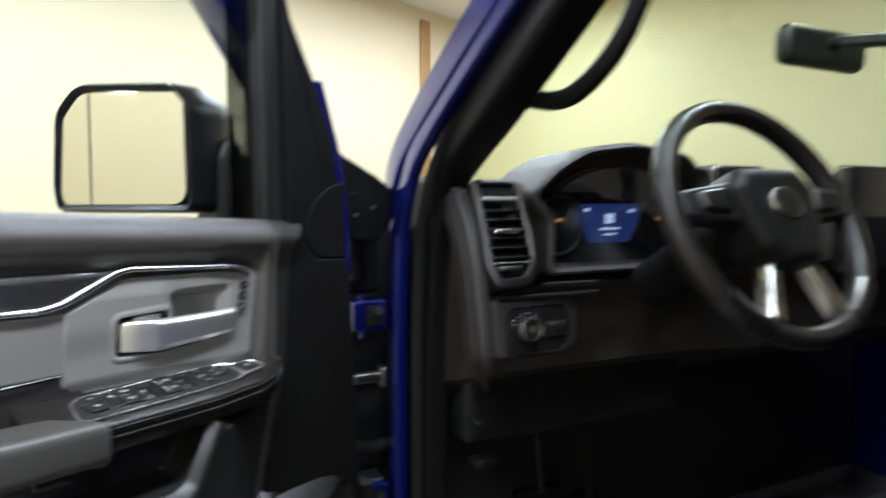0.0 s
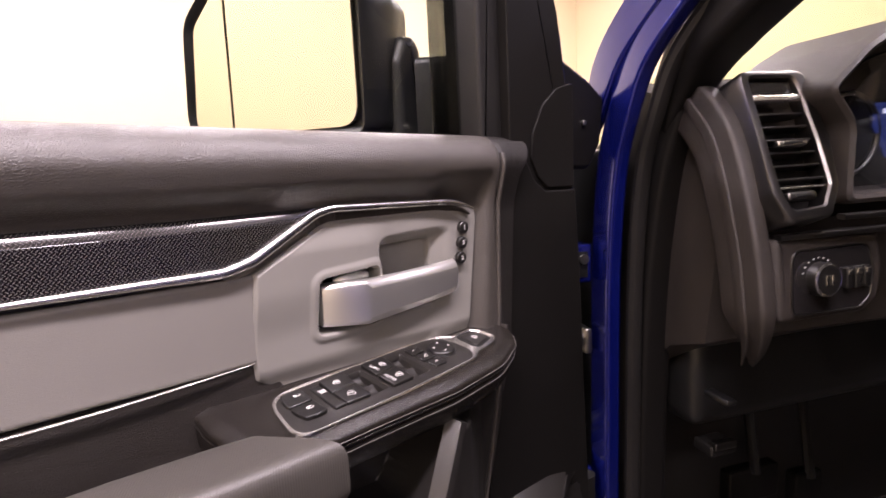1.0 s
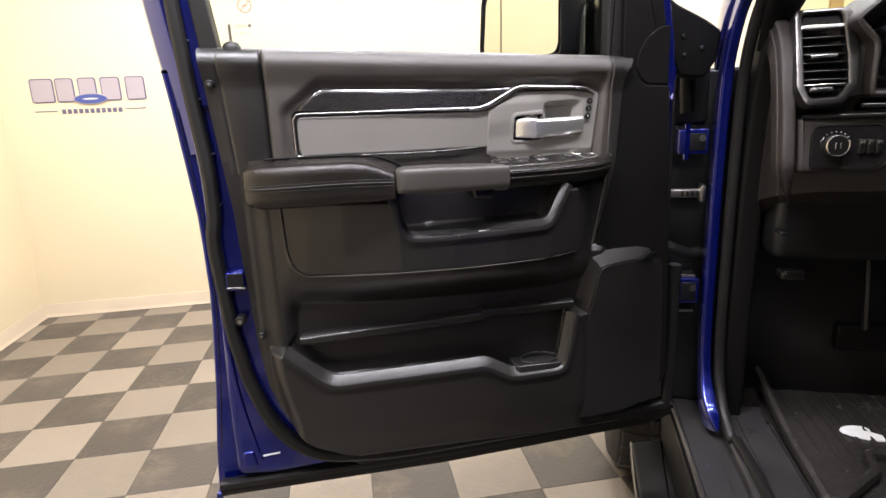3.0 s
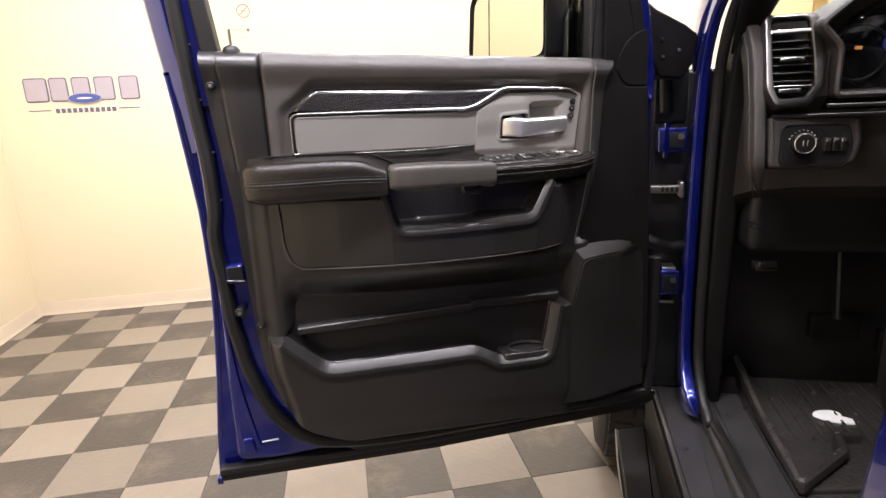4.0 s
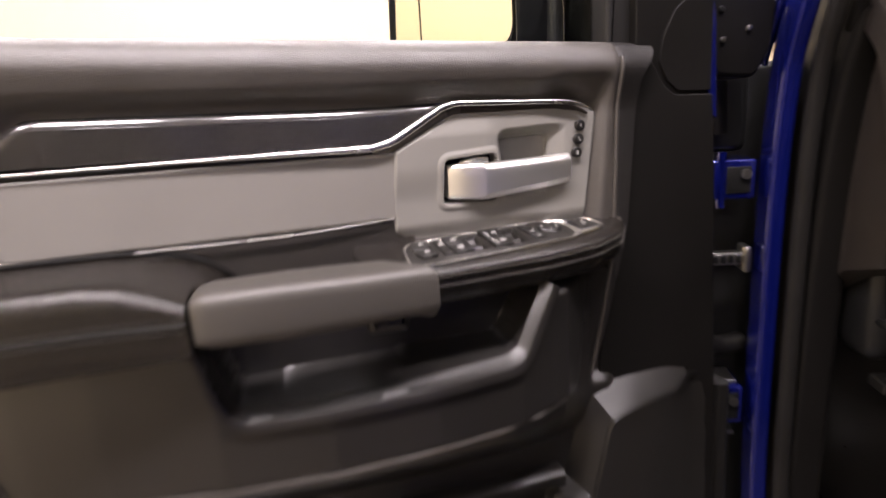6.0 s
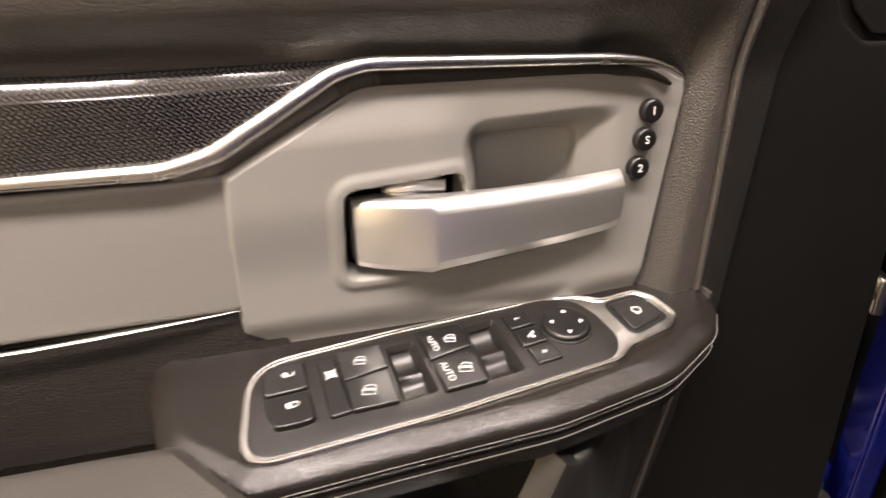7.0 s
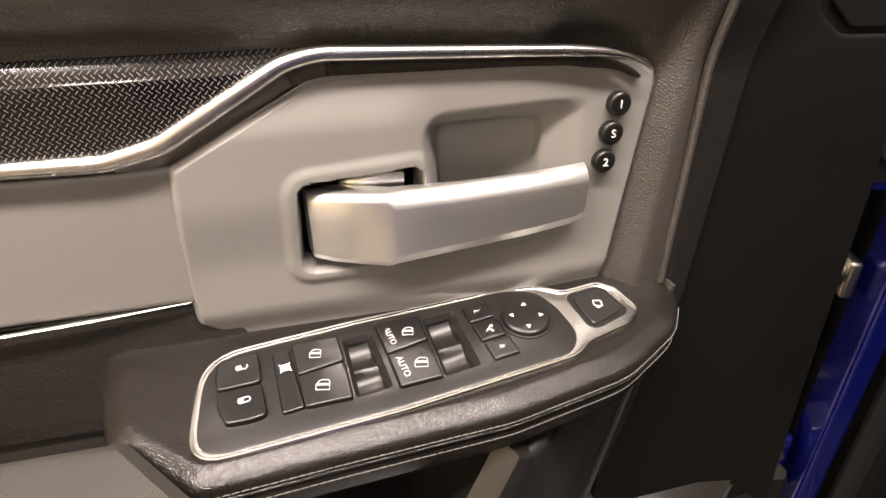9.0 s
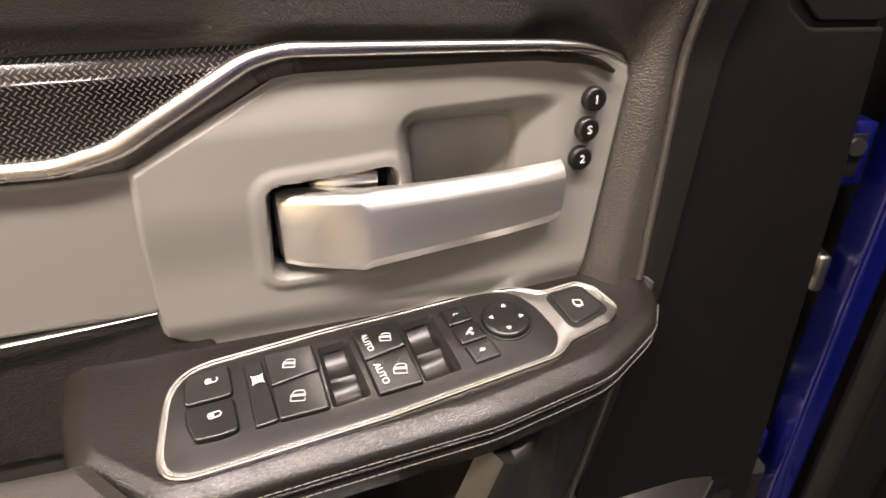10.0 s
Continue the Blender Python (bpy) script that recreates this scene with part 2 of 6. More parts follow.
def woven(name):
    """Gloss black sheet with rows of short pale dashes that lean to and fro, on the x-z plane."""
    m = material(name, (0.0045, 0.0040, 0.0040), 0.14, 0, 0, vary=0.1, coat=0.4, rough_vary=0.04)
    nt = m.node_tree
    link = nt.links.new
    bsdf = nt.nodes["Principled BSDF"]
    base = bsdf.inputs["Base Color"].links[0].from_socket
    tc = nt.nodes.new("ShaderNodeTexCoord")
    sep = nt.nodes.new("ShaderNodeSeparateXYZ")
    link(tc.outputs["Object"], sep.inputs[0])

    def math_node(op, a, b=None, c=None):
        n = nt.nodes.new("ShaderNodeMath")
        n.operation = op
        for i, v in enumerate((a, b, c)):
            if v is None:
                continue
            if isinstance(v, (int, float)):
                n.inputs[i].default_value = v
            else:
                link(v, n.inputs[i])
        return n.outputs[0]

    pitch, step = 0.0027, 0.0017
    u = math_node("DIVIDE", sep.outputs["X"], pitch)
    v = math_node("DIVIDE", sep.outputs["Z"], step)
    row = math_node("FLOOR", v)
    odd = math_node("MODULO", row, 2.0)
    shift = math_node("MULTIPLY_ADD", odd, 0.5, u)
    fu = math_node("SUBTRACT", math_node("FRACT", shift), 0.5)
    fv = math_node("SUBTRACT", math_node("FRACT", v), 0.5)
    lean = math_node("MULTIPLY_ADD", odd, 1.2, -0.6)
    across = math_node("ABSOLUTE", math_node("SUBTRACT", fu, math_node("MULTIPLY", fv, lean)))
    line = math_node("LESS_THAN", across, 0.085)
    ends = math_node("LESS_THAN", math_node("ABSOLUTE", fv), 0.40)
    fac = math_node("MULTIPLY", math_node("MULTIPLY", line, ends), 0.55)
    mix = nt.nodes.new("ShaderNodeMix")
    mix.data_type = "RGBA"
    mix.inputs["B"].default_value = (0.25, 0.232, 0.215, 1)
    link(fac, mix.inputs["Factor"])
    link(base, mix.inputs["A"])
    link(mix.outputs["Result"], bsdf.inputs["Base Color"])
    return m


WOVEN = woven("woven_gloss_trim")


# ---- mesh tools ----
WORLD_KIDS = set()


def thing(name, m, label, category, group="", kind="", world_kids=False):
    ob = new(name)
    ob.empty_display_size = 0.05
    ob.matrix_basis = m
    if world_kids:
        WORLD_KIDS.add(ob.name)
    return tagged(ob, label, category, group, kind)


def mesh_of(bm, name, mat, angle=35):
    bmesh.ops.recalc_face_normals(bm, faces=bm.faces[:])
    me = bpy.data.meshes.new(name)
    bm.to_mesh(me)
    bm.free()
    me.materials.append(mat)
    me.polygons.foreach_set("use_smooth", [True] * len(me.polygons))
    me.set_sharp_from_angle(angle=radians(angle))
    return me


def part(name, bm, mat, parent, label="", angle=35):
    ob = new(name, mesh_of(bm, name, mat, angle))
    ob.parent = parent
    if parent is not None and parent.name in WORLD_KIDS:
        ob.matrix_parent_inverse = parent.matrix_basis.inverted()
    return tagged(ob, label)


def rounded(points, radius, steps=5):
    """The closed outline through the corner points with its corners rounded: one radius, or one for each corner."""
    out = []
    n = len(points)
    for i, p in enumerate(points):
        r = radius[i] if isinstance(radius, (list, tuple)) else radius
        p = Vector(p)
        a, b = Vector(points[i - 1]) - p, Vector(points[(i + 1) % n]) - p
        if r <= 0 or a.length < 1e-6 or b.length < 1e-6:
            out.append(tuple(p))
            continue
        half = a.angle(b) / 2
        cut = min(r / math.tan(max(half, 0.05)), a.length * 0.48, b.length * 0.48)
        p0, p1 = p + a.normalized() * cut, p + b.normalized() * cut
        for k in range(steps + 1):
            s = k / steps
            out.append(tuple((1 - s) ** 2 * p0 + 2 * s * (1 - s) * p + s * s * p1))
    return out


def inset(outline, d):
    """The outline moved inwards by d (for a counter-clockwise or clockwise closed outline)."""
    n = len(outline)
    area = sum(outline[i - 1][0] * outline[i][1] - outline[i][0] * outline[i - 1][1] for i in range(n))
    sign = 1 if area > 0 else -1
    out = []
    for i in range(n):
        a, b = Vector(outline[i - 1]), Vector(outline[(i + 1) % n])
        t = (b - a)
        if t.length < 1e-9:
            t = Vector((1, 0))
        t.normalize()
        out.append((outline[i][0] - sign * t.y * d, outline[i][1] + sign * t.x * d))
    return out


def rings(bm, loops, cap0=True, cap1=True):
    """Skins closed loops of equal length, one after the other."""
    made = [[bm.verts.new(p) for p in loop] for loop in loops]
    n = len(made[0])
    for a, b in zip(made, made[1:]):
        for i in range(n):
            bm.faces.new((a[i - 1], a[i], b[i], b[i - 1]))
    if cap0:
        bm.faces.new(made[0])
    if cap1:
        bm.faces.new(reversed(made[-1]))
    return made


def slab_xz(outline, front, back, edge=0.003, bm=None, steps=3):
    """A plate that lies in the x-z plane, its front edge (towards the smaller y) rounded."""
    bm = bm or bmesh.new()
    loops = [[(x, back, z) for x, z in outline], [(x, front + edge, z) for x, z in outline]]
    for k in range(1, steps + 1):
        a = math.pi / 2 * k / steps
        ins = edge * (1 - math.cos(a))
        loops.append([(x, front + edge - edge * math.sin(a), z) for x, z in inset(outline, ins)])
    loops.append([(x, front, z) for x, z in inset(outline, edge * 1.15 + 0.0001)])
    rings(bm, loops)
    return bm


def slab(outline, low, high, edge=0.003, bm=None, m=None, steps=3, both=False):
    """A plate that lies in the x-y plane, its upper edge rounded; m: a matrix that places it."""
    bm = bm or bmesh.new()
    loops = []
    if both:
        loops.append([(x, y, low) for x, y in inset(outline, edge * 1.15 + 0.0001)])
        for k in range(steps, 0, -1):
            a = math.pi / 2 * k / steps
            loops.append([(x, y, low + edge - edge * math.sin(a)) for x, y in inset(outline, edge * (1 - math.cos(a)))])
        loops.append([(x, y, low + edge) for x, y in outline])
    else:
        loops.append([(x, y, low) for x, y in outline])
    loops.append([(x, y, high - edge) for x, y in outline])
    for k in range(1, steps + 1):
        a = math.pi / 2 * k / steps
        loops.append([(x, y, high - edge + edge * math.sin(a)) for x, y in inset(outline, edge * (1 - math.cos(a)))])
    loops.append([(x, y, high) for x, y in inset(outline, edge * 1.15 + 0.0001)])
    if m is not None:
        loops = [[tuple(m @ Vector(p)) for p in loop] for loop in loops]
    rings(bm, loops)
    return bm


def box(x0, x1, y0, y1, z0, z1, edge=0.004, bm=None, m=None, r=None):
    r = edge if r is None else r
    return slab(rounded([(x0, y0), (x1, y0), (x1, y1), (x0, y1)], r, 3), z0, z1, edge, bm, m, both=True)


def smooth_path(points, per=6, closed=False):
    """A Catmull-Rom curve through the points."""
    pts = [Vector(p) for p in points]
    n = len(pts)
    out = []
    for i in range(n if closed else n - 1):
        p1, p2 = pts[i], pts[(i + 1) % n]
        p0 = pts[i - 1] if closed or i > 0 else p1 * 2 - p2
        p3 = pts[(i + 2) % n] if closed or i + 2 < n else p2 * 2 - p1
        for k in range(per):
            t = k / per
            out.append(0.5 * ((2 * p1) + (p2 - p0) * t + (2 * p0 - 5 * p1 + 4 * p2 - p3) * t * t + (3 * p1 - p0 - 3 * p2 + p3) * t ** 3))
    if not closed:
        out.append(pts[-1])
    return out


def sweep(path, profile, up=(0, 0, 1), bm=None, closed=False, scales=None):
    """Moves a closed profile of (side, up) offsets along a path; side is square to the path and to up."""
    bm = bm or bmesh.new()
    path = [Vector(p) for p in path]
    up = Vector(up)
    n = len(path)
    loops = []
    for i, p in enumerate(path):
        a = path[i - 1] if closed or i else path[i]
        b = path[(i + 1) % n] if closed or i + 1 < n else path[i]
        d = (b - a).normalized()
        side = d.cross(up)
        side = side.normalized() if side.length > 1e-5 else Vector((1, 0, 0))
        top = side.cross(d).normalized()
        k = scales[i] if scales else 1.0
        loops.append([tuple(p + side * s * k + top * t * k) for s, t in profile])
    if closed:
        loops.append(loops[0])
        rings(bm, loops, False, False)
        bmesh.ops.remove_doubles(bm, verts=bm.verts[:], dist=1e-6)
    else:
        rings(bm, loops)
    return bm


def circle(r, n=10, sx=1.0, sy=1.0):
    return [(r * sx * math.cos(2 * math.pi * i / n), r * sy * math.sin(2 * math.pi * i / n)) for i in range(n)]


def disc_xz(x, z, front, back, r, edge=0.001, n=24, bm=None):
    return slab_xz([(x + a, z + b) for a, b in circle(r, n)], front, back, edge, bm)


def smoothstep(a, b, v):
    t = np.clip((v - a) / (b - a), 0, 1)
    return t * t * (3 - 2 * t)


def sdf(poly, X, Z):
    """Signed distance to a polygon: below nought inside."""
    best = np.full(X.shape, 1e9)
    inside = np.zeros(X.shape, bool)
    n = len(poly)
    for i in range(n):
        (ax, az), (bx, bz) = poly[i - 1], poly[i]
        dx, dz = bx - ax, bz - az
        t = np.clip(((X - ax) * dx + (Z - az) * dz) / (dx * dx + dz * dz + 1e-12), 0, 1)
        best = np.minimum(best, np.hypot(X - ax - t * dx, Z - az - t * dz))
        if abs(dz) > 1e-12:
            cross = ((az > Z) != (bz > Z)) & (X < (bx - ax) * (Z - az) / dz + ax)
            inside ^= cross
    return np.where(inside, -best, best)


def relief(left, right, z0, z1, depth, step=0.003, skirt=0.012):
    """A moulded sheet: rows from z0 to z1 between the edges left(z) and right(z); depth(X, Z) gives y; the rim turns back by skirt."""
    rows = max(3, int((z1 - z0) / step) + 1)
    zs = np.linspace(z0, z1, rows)
    L, R = np.array([left(z) for z in zs]), np.array([right(z) for z in zs])
    cols = max(3, int((R - L).max() / step) + 1)
    s = np.linspace(0, 1, cols)
    X = L[:, None] + (R - L)[:, None] * s[None, :]
    Z = np.repeat(zs[:, None], cols, 1)
    Y = depth(X, Z)
    co = np.stack([X, Y, Z], -1).reshape(-1, 3)
    idx = np.arange(rows * cols).reshape(rows, cols)
    faces = np.stack([idx[:-1, :-1], idx[:-1, 1:], idx[1:, 1:], idx[1:, :-1]], -1).reshape(-1, 4).tolist()
    rim = np.concatenate([idx[0, :], idx[1:, -1], idx[-1, -2::-1], idx[-2:0:-1, 0]])
    back = co[rim].copy()
    back[:, 1] = np.maximum(back[:, 1] + skirt, back[:, 1])
    base = len(co)
    co = np.concatenate([co, back])
    k = len(rim)
    faces += [[int(rim[i]), int(rim[i - 1]), base + (i - 1) % k, base + i] for i in range(k)]
    bm = bmesh.new()
    vs = [bm.verts.new(c) for c in co.tolist()]
    for f in faces:
        bm.faces.new([vs[i] for i in f])
    return bm


def curve_of(pairs):
    """The function that runs straight between (z, x) pairs."""
    zs, xs = [p[0] for p in pairs], [p[1] for p in pairs]
    return lambda z: float(np.interp(z, zs, xs))


def lettering(text, size, m, mat, parent, name="lettering", depth=0.0003):
    """Raised print in the built-in font, turned into a mesh."""
    cu = bpy.data.curves.new(name, "FONT")
    cu.body, cu.size, cu.extrude = text, size, depth
    cu.align_x, cu.align_y = "CENTER", "CENTER"
    tmp = bpy.data.objects.new(name, cu)
    scene.collection.objects.link(tmp)
    me = bpy.data.meshes.new_from_object(tmp)
    bpy.data.objects.remove(tmp)
    me.transform(m)
    me.materials.append(mat)
    ob = new(name, me)
    ob.parent = parent
    if parent is not None and parent.name in WORLD_KIDS:
        ob.matrix_parent_inverse = parent.matrix_basis.inverted()
    return ob


def ribbon(rows):
    """A skin through open rows of points of equal length, closed underneath by the rows' own ends."""
    bm = bmesh.new()
    made = [[bm.verts.new(p) for p in row] for row in rows]
    for a, b in zip(made, made[1:]):
        for i in range(len(a) - 1):
            bm.faces.new((a[i], a[i + 1], b[i + 1], b[i]))
    return bm


# ---- the bay: walls, ceiling, base, sign ----
NORTH, WEST, EAST, SOUTH = -0.13, -0.10, 6.9, -9.6


def wall(name, x0, x1, y0, y1, label, paint=WALL):
    ob = part(name, box(x0, x1, y0, y1, 0, CEILING, 0.002), paint, None)
    return tagged(ob, label, "wall", kind="structure")


wall("wall_north", WEST - 0.15, EAST + 0.15, NORTH, NORTH + 0.15, "smooth cream-painted wall above a tiled floor")
wall("wall_west", WEST - 0.15, WEST, SOUTH, NORTH, "smooth cream-painted side wall meeting the back wall")
wall("wall_east", EAST, EAST + 0.15, SOUTH, NORTH, "plain cream-painted side wall")
# unseen end wall, added to close the bay and kept dark for dimmer reflections
wall("wall_south", WEST - 0.15, EAST + 0.15, SOUTH - 0.15, SOUTH, "unseen dark taupe end wall that dims reflections", ENDWALL)
tagged(part("ceiling", box(WEST, EAST, SOUTH, NORTH, CEILING, CEILING + 0.12, 0.002), CEILINGPAINT, None),
       "plain white painted ceiling with lamps", "ceiling", kind="structure")

base_profile = [(0, 0), (0.022, 0), (0.016, 0.008), (0.009, 0.022), (0.007, 0.09), (0.004, 0.095), (0, 0.095)]
for base_name, run in (("baseboard", [(WEST + 0.001, NORTH - 0.001), (EAST, NORTH - 0.001)]), ("baseboard", [(WEST + 0.001, SOUTH), (WEST + 0.001, NORTH - 0.001)])):
    bm = sweep([(*p, 0.003) for p in run], base_profile, bm=bmesh.new())
    tagged(part(base_name, bm, BASEBOARD, None), "beige rubber cove base along the wall foot", "baseboard", kind="structure")

# narrow timber strip upright on the far wall
tagged(part("trim", box(6.05, 6.17, NORTH - 0.025, NORTH - 0.001, 0.10, 3.2, 0.004), WOOD, None),
       "narrow upright oak trim on the cream wall", "trim", kind="structure")

# wall sign: five thick block shapes, an oval badge, two thin rules and a row of bars
sign = thing("wall_sign", pose(0.46, NORTH, 1.42), "lilac-grey dealer sign with an oval blue badge on cream wall", "sign", world_kids=True)
SW = NORTH - 0.001
for cx, w in ((0.175, 0.145), (0.315, 0.115), (0.455, 0.115), (0.60, 0.125), (0.757, 0.125)):
    o = rounded([(cx - w / 2, 1.495), (cx + w / 2, 1.495), (cx + w / 2, 1.652), (cx - w / 2, 1.652)], 0.022, 5)
    block = part("sign_block", slab_xz(o, SW - 0.004, SW, 0.0015), SIGNEDGE, sign)
    part("block_face", slab_xz(inset(o, 0.008), SW - 0.0065, SW - 0.0035, 0.001), SIGNGREY, block)
oval = [(0.468 + a, 1.513 + b) for a, b in circle(0.108, 36, 1, 0.34)]
badge = part("oval_badge", slab_xz(oval, SW - 0.011, SW, 0.002), SIGNGREY, sign)
part("badge_face", slab_xz(inset(oval, 0.006), SW - 0.013, SW - 0.010, 0.001), SIGNBLUE, badge)
part("badge_bar", slab_xz([(0.468 + a, 1.513 + b) for a, b in circle(0.050, 20, 1, 0.13)], SW - 0.0145, SW - 0.012, 0.0005), MARK, badge)
for x0, x1 in ((0.106, 0.245), (0.670, 0.805)):
    part("sign_rule", slab_xz([(x0, 1.437), (x1, 1.437), (x1, 1.443), (x0, 1.443)], SW - 0.002, SW, 0.0004), SIGNEDGE, sign)
for i in range(11):
    x = 0.272 + i * 0.0355
    part("sign_bar", slab_xz([(x, 1.420), (x + 0.024, 1.420), (x + 0.024, 1.450), (x, 1.450)], SW - 0.002, SW, 0.0004), SIGNEDGE, sign)

# ceiling fittings
fitting = thing("ceiling_light", pose(0, 0, 0), "white ceiling light with a glowing oblong diffuser", "ceiling light", "ceiling lights")
part("frame", box(-0.30, 0.30, -0.16, 0.16, -0.075, -0.002, 0.008), CEILINGPAINT, fitting)
part("diffuser", slab(rounded([(-0.265, -0.125), (0.265, -0.125), (0.265, 0.125), (-0.265, 0.125)], 0.02), -0.084, -0.074, 0.003, both=True), LAMPGLOW, fitting)
fitting.matrix_basis = pose(*LAMPS[0], CEILING)
for lx, ly in LAMPS[1:]:
    copy_thing(fitting, pose(lx, ly, CEILING))


# ---- the open front door of the truck ----
door = thing("truck_door", pose(2.93, -3.28, 0.60), "open blue truck door with black and grey inner trim", "truck door", world_kids=True)


def belt(x):
    """Height of the trim's upper rim along the door."""
    return 1.488 - 0.046 * (x - 1.895)


# painted shell: outer skin with its folded edge, and the inner pressing
skin = [(1.798, 0.556), (1.806, 0.66), (1.822, 0.80), (1.834, 0.944), (1.838, 1.017), (1.8375, 1.12), (1.836, 1.18), (1.827, 1.282), (1.817, 1.386), (1.809, 1.455),
        (2.846, 1.432), (2.848, 1.30), (2.850, 0.80), (2.846, 0.640), (2.82, 0.612), (2.40, 0.586), (1.95, 0.560)]
part("outer_skin", slab_xz(rounded(skin, [0.006, 0.1, 0.1, 0.1, 0.1, 0.1, 0.1, 0.1, 0.1, 0.001, 0.001, 0.05, 0.05, 0.03, 0.03, 0.2, 0.2], 3), -3.308, -3.245, 0.005), BLUE, door)
inner = [(1.850, 0.610), (1.852, 0.80), (1.858, 0.95), (1.858, 1.10), (1.858, 1.25), (1.848, 1.432), (2.826, 1.432), (2.832, 0.70), (2.80, 0.645), (1.93, 0.604)]
part("inner_shell", slab_xz(rounded(inner, [0.02, 0.1, 0.1, 0.1, 0.1, 0.001, 0.001, 0.03, 0.03, 0.1], 3), -3.340, -3.28, 0.014, steps=5), BLUE, door)
# window frame: rear post, header and raked front pillar, painted outside and black inside
outer_frame = [(1.862, 1.30), (1.851, 1.40), (1.836, 1.50), (1.822, 1.62), (1.806, 1.80), (1.80, 1.90), (1.86, 1.985), (2.40, 1.99), (2.52, 1.94), (2.665, 1.74), (2.785, 1.545), (2.822, 1.40)]
mid = [Vector((x, -3.285, z)) for x, z in outer_frame]
frame_path = smooth_path(mid, 5)
part("window_frame", sweep(frame_path, rounded([(-0.036, -0.035), (0.030, -0.035), (0.030, 0.040), (0.004, 0.046), (-0.030, 0.016), (-0.036, 0.004)], 0.005, 3), up=(0, -1, 0)), BLUE, door)
part("rear_post", slab_xz(rounded([(1.862, 1.38), (1.850, 1.60), (1.838, 1.80), (1.848, 1.95), (1.902, 1.95), (1.880, 1.70), (1.890, 1.56), (1.904, 1.47), (1.906, 1.38)], [0.004, 0.1, 0.1, 0.01, 0.01, 0.1, 0.1, 0.02, 0.004], 4), -3.350, -3.30, 0.006), BLUE, door)
part("glass_run", slab_xz(rounded([(1.898, 1.45), (1.884, 1.58), (1.874, 1.72), (1.880, 1.96), (1.925, 1.96), (1.902, 1.70), (1.913, 1.58), (1.930, 1.45)], [0.003, 0.1, 0.1, 0.01, 0.01, 0.1, 0.1, 0.003], 4), -3.362, -3.315, 0.004), RUBBER, door, "black rubber glass channel")
# weatherstrip round the pressing, and the sill seal under the door
seal_path = smooth_path([(1.849, -3.358, 1.74), (1.857, -3.358, 1.582), (1.863, -3.358, 1.485), (1.870, -3.358, 1.384), (1.879, -3.358, 1.284), (1.879, -3.358, 1.187), (1.8715, -3.358, 1.130), (1.878, -3.358, 1.031), (1.884, -3.358, 0.945), (1.891, -3.358, 0.905),
                         (1.908, -3.358, 0.821), (1.948, -3.358, 0.722), (2.004, -3.358, 0.664), (2.07, -3.356, 0.638), (2.212, -3.354, 0.628), (2.386, -3.352, 0.634), (2.60, -3.352, 0.642), (2.80, -3.352, 0.654), (2.842, -3.350, 0.70), (2.848, -3.345, 1.0)], 5)
strip_section = rounded([(-0.0125, -0.020), (0.0125, -0.020), (0.0125, 0.004), (0.005, 0.010), (-0.008, 0.009), (-0.0125, 0.002)], 0.004, 3)
part("weatherstrip", sweep(seal_path, strip_section, up=(0, -1, 0)), RUBBER, door, "black rubber weatherstrip")
for tz in (1.50, 1.40, 1.30, 1.205):
    part("strip_clip", disc_xz(float(np.interp(tz, [1.187, 1.284, 1.384, 1.485, 1.582], [1.879, 1.879, 1.870, 1.863, 1.857])) + 0.0138, tz, -3.3555, -3.34, 0.0020, 0.0005, 10), STEEL, door)
for dz, dy, half in ((0.0, 0.0, 0.010), (0.017, -0.008, 0.007)):
    part("sill_seal", sweep([(1.812, -3.325 + dy, 0.575 + dz), (2.30, -3.325 + dy, 0.583 + dz), (2.80, -3.325 + dy, 0.612 + dz), (2.862, -3.325 + dy, 0.630 + dz)],
                            rounded([(-0.013, -half), (0.013, -half), (0.013, half), (-0.013, half)], 0.004, 2), up=(0, 0, 1)), RUBBER, door)
part("sill_closing", slab_xz(rounded([(2.08, 0.620), (2.12, 0.598), (2.84, 0.632), (2.84, 0.668), (2.20, 0.648)], 0.004), -3.345, -3.30, 0.003), SMOOTH, door)
part("edge_bumper", box(1.799, 1.812, -3.335, -3.305, 0.556, 0.572, 0.003), BLUE, door)
part("maker_plate", slab_xz(rounded([(1.908, 0.6520), (1.944, 0.6545), (1.944, 0.6575), (1.908, 0.6550)], 0.001, 2), -3.3425, -3.338, 0.0004), MARK, door, "small white sticker edge")

# dark line drawn as the hem's shadow, and the lower corner's upright fold
part("hem_shadow", sweep(smooth_path([(x + 0.011, -3.3085, z) for x, z in skin[1:9]], 4), [(0.0012 * a, 0.0012 * b) for a, b in circle(1, 6)], up=(0, -1, 0)), SMOOTH, door)
part("corner_fold", sweep(smooth_path([(1.866, -3.341, 0.985), (1.868, -3.341, 0.90), (1.876, -3.341, 0.80), (1.892, -3.341, 0.70), (1.902, -3.341, 0.645)], 5), rounded([(-0.006, -0.006), (0.006, -0.006), (0.004, 0.004), (-0.004, 0.004)], 0.003, 3), up=(0, -1, 0)), BLUE, door)
part("corner_boss", slab_xz(rounded([(1.866, 0.628), (1.868, 0.668), (1.890, 0.668), (1.896, 0.632)], 0.006), -3.345, -3.335, 0.004), BLUE, door)

